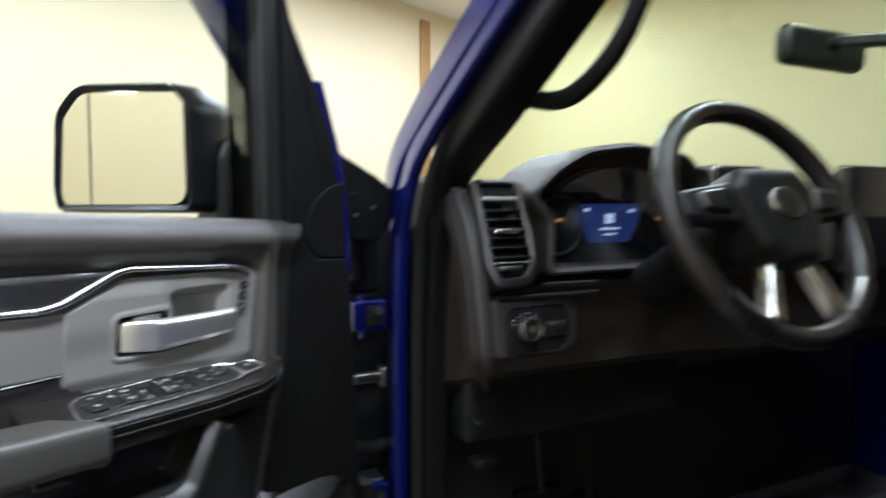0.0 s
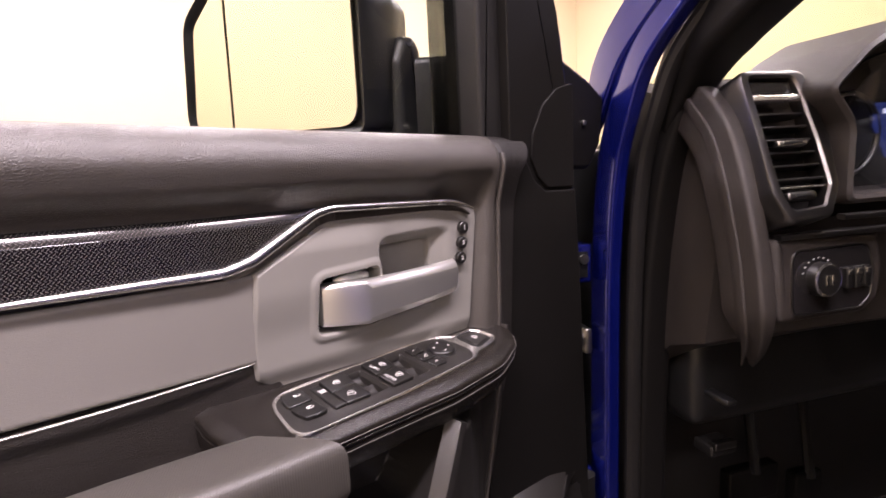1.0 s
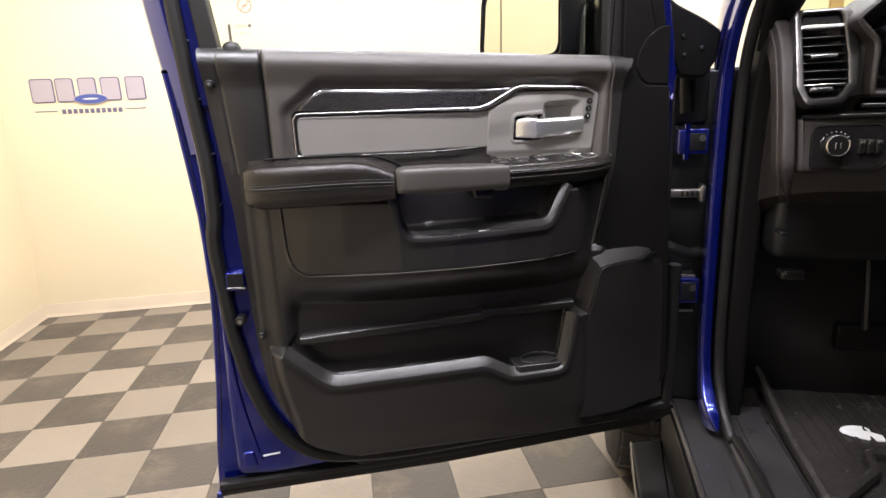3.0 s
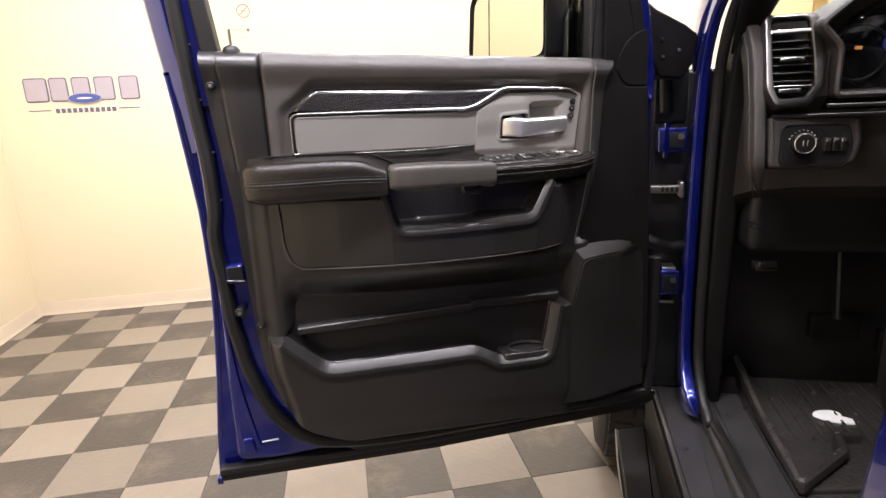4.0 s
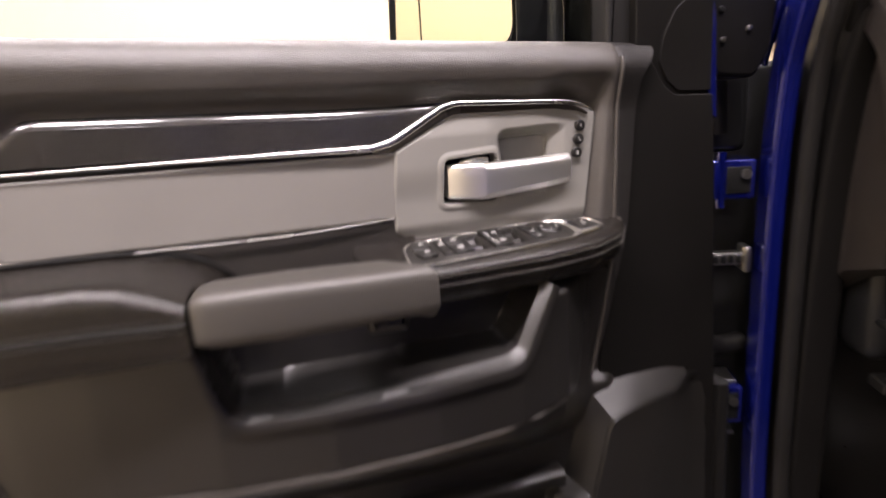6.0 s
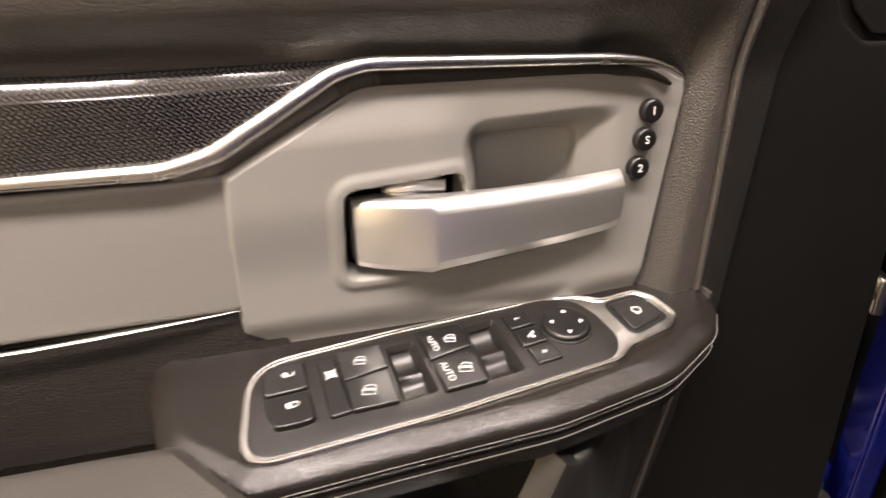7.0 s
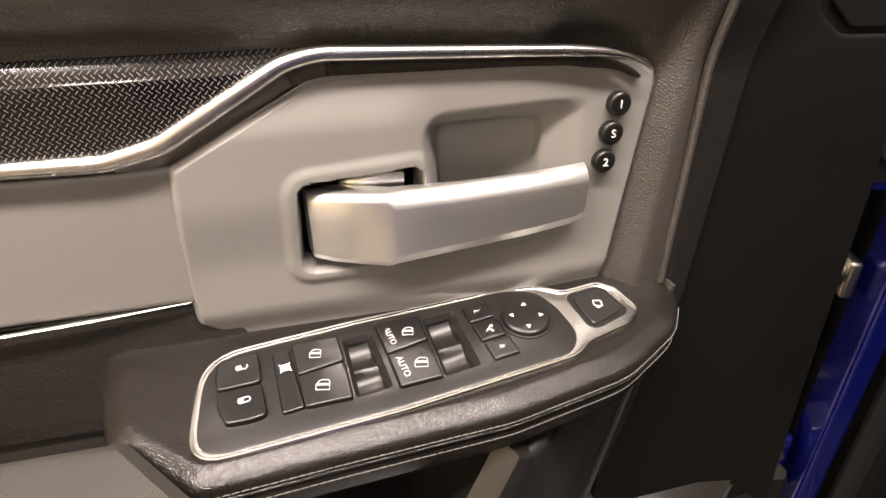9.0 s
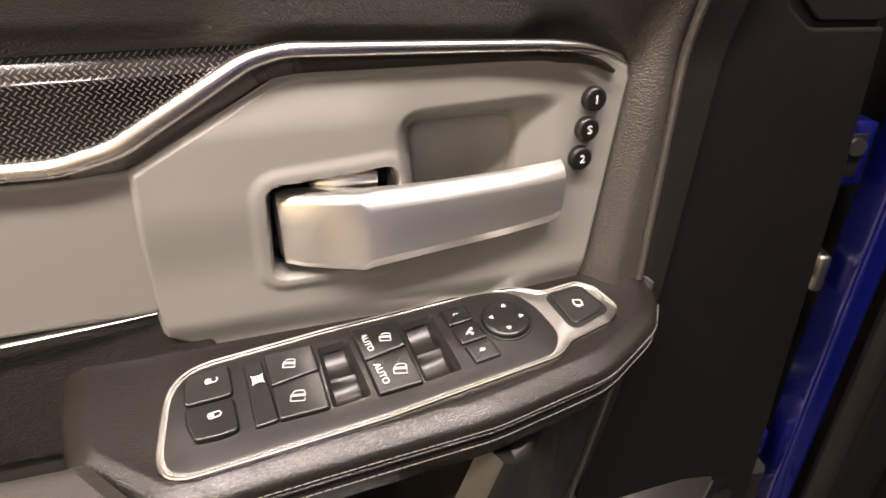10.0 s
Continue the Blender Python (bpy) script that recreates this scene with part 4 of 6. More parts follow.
foot_path = smooth_path([(2.062, -3.3815, 1.2872), (2.20, -3.3818, 1.2852), (2.30, -3.3818, 1.2848), (2.360, -3.3812, 1.2866), (2.4085, -3.3795, 1.2886)], 5)
part("chrome_foot", sweep(foot_path, [(0.0011 * a, 0.0018 * b) for a, b in circle(1, 10)], up=(0, -1, 0), scales=[float(np.interp(p.x, [2.06, 2.20, 2.36, 2.406], [0.7, 1.0, 0.9, 0.3])) for p in foot_path]), LINE, door, "thin satin chrome line under the insert")


def beside(path, off, y):
    """A line that runs beside an x-z line, off to its lower side."""
    out = []
    for i, p in enumerate(path):
        q = path[min(i + 1, len(path) - 1)] - path[max(i - 1, 0)]
        q.normalize()
        out.append(Vector((p.x + q.z * off, y, p.z - q.x * off)))
    return out


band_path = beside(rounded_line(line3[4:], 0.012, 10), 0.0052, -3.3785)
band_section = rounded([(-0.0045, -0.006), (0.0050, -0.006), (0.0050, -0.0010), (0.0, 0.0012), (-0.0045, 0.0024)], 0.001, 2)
# the band darkens by material past the bend, standing in for its reflections
for band_name, x0, x1, band_mat, band_label in (("bevel_band", 2.30, 2.472, LITBAND, "satin bevel under the chrome, coloured as brightly reflecting"), ("bevel_bend", 2.466, 2.489, MIDBAND, ""), ("shaded_bevel", 2.482, 2.64, SHADEBAND, "satin bevel over the handle panel, coloured as darkly reflecting")):
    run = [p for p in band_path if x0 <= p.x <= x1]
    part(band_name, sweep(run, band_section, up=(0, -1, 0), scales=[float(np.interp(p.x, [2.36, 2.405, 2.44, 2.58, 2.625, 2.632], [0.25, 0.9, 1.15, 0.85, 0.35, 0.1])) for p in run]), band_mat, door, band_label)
INS = rounded([(2.0505, 1.2865), (2.0505, 1.3590), (2.4200, 1.3562), (2.4130, 1.2872)], [0.016, 0.012, 0.006, 0.006], 6)
part("insert_surround", slab_xz(rounded([(2.040, 1.284), (2.040, 1.366), (2.436, 1.3635), (2.430, 1.284)], [0.022, 0.016, 0.008, 0.008], 6), -3.3745, -3.352, 0.003), SMOOTH, door)
part("grey_insert", slab_xz(INS, -3.3795, -3.360, 0.004, steps=5), INSERT, door, "padded grey vinyl door insert")

# ---- grey handle panel with its hand recess ----
PAN_L = curve_of([(1.2600, 2.4245), (1.264, 2.4180), (1.273, 2.4085), (1.300, 2.4080), (1.3560, 2.4140), (1.3735, 2.4475), (1.3872, 2.4745), (1.3888, 2.4860)])
PAN_R = curve_of([(1.2600, 2.6265), (1.300, 2.6300), (1.340, 2.6355), (1.374, 2.6410), (1.381, 2.6395), (1.386, 2.6350), (1.3888, 2.6260)])
RECESS = rounded([(2.528, 1.300), (2.524, 1.3675), (2.606, 1.3700), (2.606, 1.300)], [0.01, 0.012, 0.006, 0.01], 5)
INNER = rounded([(2.534, 1.300), (2.532, 1.3605), (2.584, 1.3610), (2.583, 1.300)], [0.004, 0.006, 0.006, 0.004], 5)
ESC = rounded([(2.4615, 1.2970), (2.4645, 1.3435), (2.5230, 1.3470), (2.520, 1.2970)], [0.006, 0.008, 0.007, 0.006], 5)
EDGE = [(2.4245, 1.2600), (2.4085, 1.273), (2.4080, 1.300), (2.4140, 1.3560), (2.4745, 1.3872), (2.4860, 1.3888), (2.6250, 1.3888), (2.6395, 1.381), (2.6410, 1.374), (2.6265, 1.2600)]


def panel_depth(X, Z):
    y = -3.3800 + 0.0025 * smoothstep(0.0, 1.0, 1 - np.clip(-sdf(EDGE, X, Z) / 0.0028, 0, 1)) + 0.004 * smoothstep(2.56, 2.64, X)
    y = y - 0.0035 * smoothstep(2.535, 2.505, X) * smoothstep(1.30, 1.34, Z) * smoothstep(1.385, 1.365, Z)
    y = y + 0.0045 * smoothstep(1.2815, 1.262, Z + 0.02 * np.clip(X - 2.47, 0, 1))
    d = sdf(RECESS, X, Z)
    y = y + 0.016 * smoothstep(0.003, -0.010, d) * smoothstep(2.612, 2.560, X) * smoothstep(1.272, 1.302, Z)
    y = y + 0.0055 * smoothstep(0.0012, -0.0012, sdf(INNER, X, Z))
    e = sdf(ESC, X, Z)
    y = y - 0.0016 * smoothstep(0.0085, 0.0030, e) + 0.022 * smoothstep(0.0005, -0.0020, e)
    return y


part("handle_panel", relief(PAN_L, PAN_R, 1.2600, 1.3888, panel_depth, 0.0008, 0.008), PANEL, door, "grey satin plastic pull-handle panel", 50)
part("escutcheon", slab_xz(rounded([(2.4610, 1.2965), (2.4640, 1.3440), (2.5235, 1.3475), (2.520, 1.2965)], 0.006), -3.3640, -3.352, 0.001), MATTE, door)

part("handle_pivot", sweep([(2.484, -3.3690, 1.3375), (2.490, -3.3715, 1.3385), (2.500, -3.3725, 1.3390), (2.514, -3.3735, 1.3380)], circle(0.0048, 12), up=(0, 0, 1), scales=[0.4, 0.9, 1.0, 0.8]), HANDLE, door, "bright pivot behind the handle")

# pull handle: block at the pivot, then a bar with a flat face
stations = [(2.4660, -3.372, -3.364, 1.3045, 1.3355), (2.4680, -3.380, -3.366, 1.3030, 1.3375), (2.476, -3.385, -3.370, 1.3025, 1.3385), (2.490, -3.390, -3.374, 1.3015, 1.3385), (2.5030, -3.3928, -3.378, 1.3000, 1.3378),
            (2.5072, -3.3935, -3.379, 1.3000, 1.3375), (2.540, -3.3930, -3.382, 1.3030, 1.3380), (2.575, -3.3915, -3.382, 1.3055, 1.3385), (2.598, -3.3890, -3.3815, 1.3075, 1.3390), (2.6045, -3.3875, -3.3810, 1.3090, 1.3390)]
loops = []
for x, f, b, z0, z1 in stations:
    if x > 2.507:
        up, low = (0.0060, 0.0062), (0.0050, 0.0058)
    else:
        up, low = (0.0030, 0.0030), (0.0030, 0.0030)
    sec = [(f + low[0], z0), (b, z0 + 0.002), (b, z1 - 0.001), (f + up[0] + 0.002, z1), (f + up[0], z1 - 0.0003), (f + up[0] * 0.45, z1 - up[1] * 0.45), (f + 0.0003, z1 - up[1]), (f, z1 - up[1] - 0.0012)]
    sec += [(f + 0.0004 * k, z1 - up[1] - 0.0012 + (z0 + low[1] - z1 + up[1] + 0.0012) * k / 3) for k in (1, 2, 3)]
    sec += [(f + 0.0020, z0 + low[1] - 0.0010), (f + low[0] - 0.0006, z0 + 0.0006)]
    loops.append([(x, y, z) for y, z in sec])
bm = bmesh.new()
rings(bm, loops)
part("pull_handle", bm, HANDLE, door, "brushed satin metal pull handle", 30)

# memory buttons
for bx, bz, mark in ((2.6200, 1.3670, "1"), (2.6178, 1.3527, "S"), (2.6155, 1.3382, "2")):
    by = float(panel_depth(np.array([bx]), np.array([bz]))[0])
    seat_ring = part("memory_button", disc_xz(bx, bz, by - 0.0048, by + 0.004, 0.0059, 0.0016, 28), BUTTON, door, "round black memory button")
    lettering(mark, 0.0058, pose(bx, by - 0.0050, bz, 90, 0, 0), MARK, seat_ring, "white_mark", 0.0002)

# ---- front armrest with the switches ----
TILT = math.atan(0.18)
ARM = pose(0, -3.386, 1.262) @ Matrix.Rotation(TILT, 4, "X")


def arm_outline(points, radius, steps=5):
    return [(p[0], (p[1] + 3.386) / math.cos(TILT)) for p in rounded(points, radius, steps)]


arm_top = arm_outline([(2.360, -3.352), (2.363, -3.398), (2.3720, -3.4300), (2.409, -3.4580), (2.470, -3.4540), (2.548, -3.4500), (2.612, -3.4380), (2.6510, -3.4160), (2.6650, -3.3960), (2.6670, -3.352)],
                      [0.004, 0.03, 0.03, 0.016, 0.1, 0.1, 0.06, 0.03, 0.02, 0.004], 5)
loops = []
for drop, ins in ((0.0, 0.0150), (-0.0008, 0.0124), (-0.0006, 0.0108), (0.0, 0.0090), (0.0008, 0.0068), (0.0017, 0.0045), (0.0027, 0.0024), (0.0040, 0.0010), (0.0058, 0.0002), (0.0078, 0.0), (0.0088, 0.0016), (0.0095, 0.0016), (0.0101, -0.0003), (0.0112, -0.0003), (0.0118, 0.0012), (0.0126, 0.0004), (0.0165, 0.0), (0.022, 0.0006),
                  (0.030, 0.002), (0.036, 0.005), (0.040, 0.009)):
    loops.append([tuple(ARM @ Vector((x, y, -drop))) for x, y in inset(arm_top, ins)])
bm = bmesh.new()
made = rings(bm, list(reversed(loops)), True, False)
plate_pts = [(2.4095, -3.4462), (2.4108, -3.3930), (2.480, -3.3838), (2.565, -3.3758), (2.5830, -3.3790), (2.5905, -3.3930), (2.5945, -3.4130), (2.5868, -3.4250), (2.500, -3.4376)]
plate_line = arm_outline(plate_pts, [0.014, 0.022, 0.1, 0.03, 0.02, 0.03, 0.02, 0.02, 0.1], 6)
mouth = [bm.verts.new(ARM @ Vector((x, y, 0))) for x, y in inset(plate_line, 0.003)]
rim_edges = [bm.edges.get((made[-1][i - 1], made[-1][i])) for i in range(len(made[-1]))]
rim_edges += [bm.edges.new((mouth[i - 1], mouth[i])) for i in range(len(mouth))]
bmesh.ops.triangle_fill(bm, edges=rim_edges, use_beauty=True)
bmesh.ops.recalc_face_normals(bm, faces=bm.faces)
arm = part("front_armrest", bm, LEATHER_ARM, door, "black leather-wrapped front armrest with pale stitching", 50)

# stitches: two rows of short threads round the front edge


def stitch_rows(outline, place, drops, parent, pitch=0.0038, length=0.0030, start=0, stop=None, lift=0.0006):
    pts = [Vector((*p, 0)) for p in outline]
    for drop in drops:
        bm_rows = []
        total = [0.0]
        for a, b in zip(pts, pts[1:]):
            total.append(total[-1] + (b - a).length)
        s = 0.0
        while s + length < total[-1]:
            ends = []
            for q in (s, s + length):
                i = max(k for k in range(len(total)) if total[k] <= q + 1e-9)
                i = min(i, len(pts) - 2)
                f = (q - total[i]) / max(1e-9, total[i + 1] - total[i])
                d = (pts[i + 1] - pts[i]).normalized()
                ends.append(pts[i].lerp(pts[i + 1], f) + Vector((d.y, -d.x, 0)) * lift)
            bm_rows.append(ends)
            s += pitch
        for a, b in bm_rows:
            bm = sweep([place(a, drop), place((a + b) / 2, drop - 0.0002), place(b, drop)], [(0.00021 * u, 0.00021 * v) for u, v in circle(1, 5)])
            part("stitch", bm, THREAD, parent)


def arm_place(p, drop):
    return ARM @ Vector((p.x, p.y, -drop))


first = min(range(len(arm_top)), key=lambda i: (Vector(arm_top[i]) - Vector((2.412, -0.0735))).length)
last = min(range(len(arm_top)), key=lambda i: (Vector(arm_top[i]) - Vector((2.671, -0.015))).length)
run = [arm_top[i] for i in range(first, last + 1)] if first < last else [arm_top[i] for i in range(first, last - 1, -1)]
stitch_rows(run, arm_place, (0.0064, 0.0162), arm)

# chrome bezel round switch plate and mirror switch
def plate_slab(points, radius, low, high, edge, mat, name, parent, label="", steps=5):
    o = arm_outline(points, radius, steps)
    return part(name, slab(o, low, high, edge, m=ARM), mat, parent, label)


bezel_pts = [(2.4072, -3.4485), (2.4085, -3.3908), (2.480, -3.3815), (2.565, -3.3735), (2.5850, -3.3755), (2.5980, -3.3825), (2.6200, -3.3795), (2.6285, -3.3860), (2.6340, -3.4045), (2.6230, -3.4125), (2.5980, -3.4195), (2.5880, -3.4270), (2.500, -3.4400)]
bez = arm_outline(bezel_pts, [0.015, 0.024, 0.1, 0.03, 0.012, 0.01, 0.008, 0.008, 0.008, 0.008, 0.01, 0.02, 0.1], 7)
WELLS = [[(2.4755, -3.3930), (2.4905, -3.3910), (2.4962, -3.4262), (2.4785, -3.4288)], [(2.5175, -3.3880), (2.5350, -3.3848), (2.5398, -3.4225), (2.5208, -3.4255)]]


def holed_plate(outline, holes, top, edge, deep, floor=True):
    """A plate on the armrest with a rounded rim and holes, with a floor or cut through."""
    bm = bmesh.new()

    def loop(points, h):
        return [bm.verts.new(ARM @ Vector((x, y, h))) for x, y in points]

    def skin(a, b):
        for i in range(len(a)):
            bm.faces.new((a[i - 1], a[i], b[i], b[i - 1]))

    rim = [loop(outline, 0.0), loop(outline, top - edge), loop(inset(outline, edge * 0.3), top - edge * 0.3), loop(inset(outline, edge), top)]
    for a, b in zip(rim, rim[1:]):
        skin(a, b)
    edges = [bm.edges.get((rim[-1][i - 1], rim[-1][i])) for i in range(len(outline))]
    for hole in holes:
        a, b, c = loop(hole, top), loop(inset(hole, 0.0005), top - 0.0006), loop(inset(hole, 0.0022), deep)
        skin(a, b)
        skin(b, c)
        if floor:
            bm.faces.new(c)
        edges += [bm.edges.get((a[i - 1], a[i])) for i in range(len(a))]
    bmesh.ops.triangle_fill(bm, edges=edges, use_beauty=True)
    bmesh.ops.recalc_face_normals(bm, faces=bm.faces)
    return bm


bezel = part("switch_bezel", holed_plate(bez, [inset(plate_line, 0.0006)], 0.0023, 0.0013, 0.0, False), SILVER, door, "satin chrome switch surround", 40)
plate = part("switch_plate", holed_plate(plate_line, [arm_outline(w, 0.002, 3) for w in WELLS], 0.0026, 0.0009, -0.0004, False), PLATE, door, "charcoal window switch plate", 40)
part("surround_bead", sweep([ARM @ Vector((x, y, 0.0021)) for x, y in inset(bez, 0.0007)], [(0.0010 * a, 0.0010 * b) for a, b in circle(1, 8)], closed=True), CHROME, bezel)
plate_slab([(2.5972, -3.3855), (2.6210, -3.3825), (2.6288, -3.4045), (2.6018, -3.4140)], 0.006, 0.0, 0.0026, 0.0006, SMOOTH, "mirror_switch_plate", bezel)


def key(name, pts, high, parent, radius=0.0016, crown=0.0, label="", mat=None):
    """A key with a softly rounded top; crown raises its far edge."""
    o = arm_outline(pts, radius, 3)
    bm = slab(o, 0.001, high, 0.0010, m=None)
    ys = [p[1] for p in o]
    for v in bm.verts:
        if v.co.z > 0.002:
            v.co.z += crown * (v.co.y - min(ys)) / (max(ys) - min(ys)) if crown > 0 else -crown * (1 - (v.co.y - min(ys)) / (max(ys) - min(ys)))
        v.co = ARM @ v.co
    return part(name, bm, mat or BUTTON, parent, label)


def arm_mark(text, size, x, y, h, turn, parent):
    m = ARM @ pose(x, (y + 3.386) / math.cos(TILT), h, 0, 0, turn)
    return lettering(text, size, m, MARK, parent, "white_mark", 0.00012)


def arm_lines(parent, x, y, h, turn, lines, width=0.00034, name="white_symbol"):
    """A printed symbol of thin strokes, in millimetres round its centre."""
    bm = bmesh.new()
    m = ARM @ pose(x, (y + 3.386) / math.cos(TILT), h, 0, 0, turn)
    for line in lines:
        pts = [m @ Vector((a * 0.001, b * 0.001, 0)) for a, b in line]
        up = (m.to_3x3() @ Vector((0, 0, 1)))
        sweep(pts, [(-width / 2, -0.0001), (width / 2, -0.0001), (width / 2, 0.0001), (-width / 2, 0.0001)], up=up, bm=bm)
    return part(name, bm, MARK, parent)


WINDOW_SIGN = [[(-3.0, -2.6), (-3.2, 0.2), (-2.0, 2.4), (-0.8, 3.0), (1.8, 3.0), (2.8, 2.2), (3.0, -2.6), (-3.0, -2.6)], [(-3.0, 0.0), (3.0, 0.0)], [(-2.2, 0.8), (2.4, 0.8)]]


def scoop(corners):
    """A sunk finger well: two hollows that meet in a low ridge half-way along."""
    o = [Vector(((p[0]), (p[1] + 3.386) / math.cos(TILT))) for p in corners]
    mid = sum(o, Vector((0, 0))) / 4
    o = [mid + (p - mid) * 1.04 for p in o]
    bm = bmesh.new()
    grid = []
    for i in range(25):
        v = i / 24
        line = []
        for j in range(9):
            u = j / 8
            p = (o[0] * (1 - u) + o[1] * u) * (1 - v) + (o[3] * (1 - u) + o[2] * u) * v
            hollow = 0.0055 * math.sin(math.pi * min(1, v / 0.52)) ** 0.7 if v < 0.52 else 0.0055 * math.sin(math.pi * (v - 0.52) / 0.48) ** 0.6
            side = min(1.0, u / 0.10, (1 - u) / 0.10)
            ridge = 0.0016 * (1 - u) * math.exp(-((v - 0.52) / 0.05) ** 2)
            line.append(bm.verts.new(ARM @ Vector((p.x, p.y, 0.0016 - (hollow + 0.0022 * math.sin(math.pi * v) ** 0.5 - ridge) * side))))
        grid.append(line)
    for a, b in zip(grid, grid[1:]):
        for i in range(8):
            bm.faces.new((a[i], a[i + 1], b[i + 1], b[i]))
    bmesh.ops.recalc_face_normals(bm, faces=bm.faces)
    return bm


# door lock pair
key("lock_button", [(2.4180, -3.3965), (2.4355, -3.3945), (2.4375, -3.4120), (2.4170, -3.4135), (2.4165, -3.4040)], 0.0046, plate, 0.0030, crown=0.0010)
k = key("lock_button", [(2.4172, -3.4145), (2.4375, -3.4130), (2.4400, -3.4310), (2.4320, -3.4325), (2.4225, -3.4325), (2.4188, -3.4240)], 0.0046, plate, 0.0030, crown=-0.0012)
arm_lines(k, 2.4300, -3.4215, 0.0056, 10, [[(-2.6, 0), (-2.2, 1.3), (2.0, 1.3), (2.8, 0), (2.0, -1.3), (-2.2, -1.3), (-2.6, 0)], [(-1.8, 0.5), (-0.2, 0.5)], [(-1.8, -0.4), (-0.2, -0.4)], [(-1.9, 0.1), (-0.2, 0.1)]], 0.00045, "lock_symbol")
arm_lines(k, 2.4285, -3.4030, 0.0058, 10, [[(-2.6, 0), (-2.2, 1.2), (-0.4, 1.2), (-0.2, -1.2), (-2.2, -1.2), (-2.6, 0)], [(-2.0, 0.4), (-0.4, 0.4)], [(-2.0, -0.4), (-0.4, -0.4)], [(-0.2, -1.0), (1.4, -1.4), (2.6, -0.4), (2.4, 0.9)]], 0.00045, "lock_symbol")
# window lock-out
k = key("lockout_button", [(2.4415, -3.3955), (2.4500, -3.3945), (2.4560, -3.4300), (2.4460, -3.4315)], 0.0034, plate, crown=-0.0012)
arm_lines(k, 2.4480, -3.4065, 0.0046, 8, [[(-2.6, -2.6), (2.6, 2.6)], [(-2.6, 2.6), (2.6, -2.6)], [(-2.2, -1.6), (-2.0, 1.2), (-1.0, 1.9), (2.0, 1.9), (2.2, -1.6), (-2.2, -1.6)], [(-2.0, 0), (2.0, 0)]], 0.0005, "lockout_symbol")
# window switches, each beside a sunk well
for pts_a, pts_b, well, auto in (
        ([(2.4510, -3.3935), (2.4735, -3.3925), (2.4755, -3.4075), (2.4535, -3.4120)], [(2.4535, -3.4128), (2.4755, -3.4082), (2.4775, -3.4295), (2.4560, -3.4305)],
         [(2.4740, -3.3935), (2.4895, -3.3915), (2.4960, -3.4265), (2.4775, -3.4290)], False),
        ([(2.4925, -3.3880), (2.5155, -3.3870), (2.5175, -3.4030), (2.4960, -3.4080)], [(2.4960, -3.4088), (2.5175, -3.4038), (2.5200, -3.4265), (2.4990, -3.4285)],
         [(2.5160, -3.3885), (2.5335, -3.3850), (2.5390, -3.4225), (2.5200, -3.4260)], True)):
    key("window_button", pts_a, 0.0046, plate, crown=0.0016)
    b = key("window_button", pts_b, 0.0052, plate, crown=0.0)
    part("switch_well", scoop(well), PLATE, plate, "sunk finger well beside the switch")
    ax, ay = sum(p[0] for p in pts_a) / 4, sum(p[1] for p in pts_a) / 4
    bx, by = sum(p[0] for p in pts_b) / 4, sum(p[1] for p in pts_b) / 4
    off = 0.003 if auto else -0.001
    arm_lines(b, ax + off, ay - 0.0005, 0.0058, -10, [[(p * 0.86, q * 0.86) for p, q in l] for l in WINDOW_SIGN])
    arm_lines(b, bx + off, by - 0.0005, 0.0056, -10, WINDOW_SIGN)
    if auto:
        arm_mark("AUTO", 0.0042, ax - 0.0062, ay - 0.0016, 0.0056, -78, b)
        arm_mark("AUTO", 0.0046, bx - 0.0060, by - 0.0010, 0.0056, -78, b)
# mirror selector and dial
for y0, y1, x0, mark in ((-3.3840, -3.3955, 2.5390, "L"), (-3.3962, -3.4085, 2.5415, ""), (-3.4092, -3.4210, 2.5445, "R")):
    k = key("mirror_selector", [(x0, y0 - 0.001), (x0 + 0.0140, y0 + 0.0005), (x0 + 0.0160, y1 + 0.0012), (x0 + 0.0022, y1 - 0.0008)], 0.0042, plate, 0.001)
    if mark:
        arm_mark(mark, 0.0040, x0 + 0.0075, (y0 + y1) / 2, 0.0046, -100, k)
    else:
        arm_lines(k, x0 + 0.0085, (y0 + y1) / 2, 0.0046, -20, [[(-1.6, -2.4), (0.4, 2.4)], [(0.4, 2.4), (1.2, 1.0)], [(0.0, -0.6), (2.0, -1.4), (1.6, -2.0), (0.0, -0.6)]], 0.0007, "mirror_symbol")
dial_o = [(2.5708 + a, (-3.3985 + 3.386) / math.cos(TILT) + b) for a, b in circle(0.0128, 36)]
dial = part("mirror_dial", slab(dial_o, 0.001, 0.0058, 0.0018, m=ARM), BUTTON, plate, "round black mirror dial")
part("dial_ring", slab([(2.5708 + a, (-3.3985 + 3.386) / math.cos(TILT) + b) for a, b in circle(0.0140, 36)], 0.001, 0.0034, 0.0004, m=ARM), SMOOTH, plate)
for a in (0, 90, 180, 270):
    cx, cy = 2.5708 + 0.0076 * math.cos(radians(a + 80)), -3.3985 + 0.0076 * math.sin(radians(a + 80))
    tri = [(0.0016 * math.cos(radians(a + 80 + q)), 0.0016 * math.sin(radians(a + 80 + q))) for q in (0, 120, 240)]
    o = [(cx + p, (cy + 3.386) / math.cos(TILT) + q) for p, q in tri]
    part("dial_arrow", slab(o, 0.0056, 0.00595, 0.00005, m=ARM, steps=1), MARK, dial)
k = key("folding_button", [(2.6005, -3.3882), (2.6190, -3.3860), (2.6250, -3.4032), (2.6040, -3.4105)], 0.0036, bezel, 0.003, mat=PLATE)
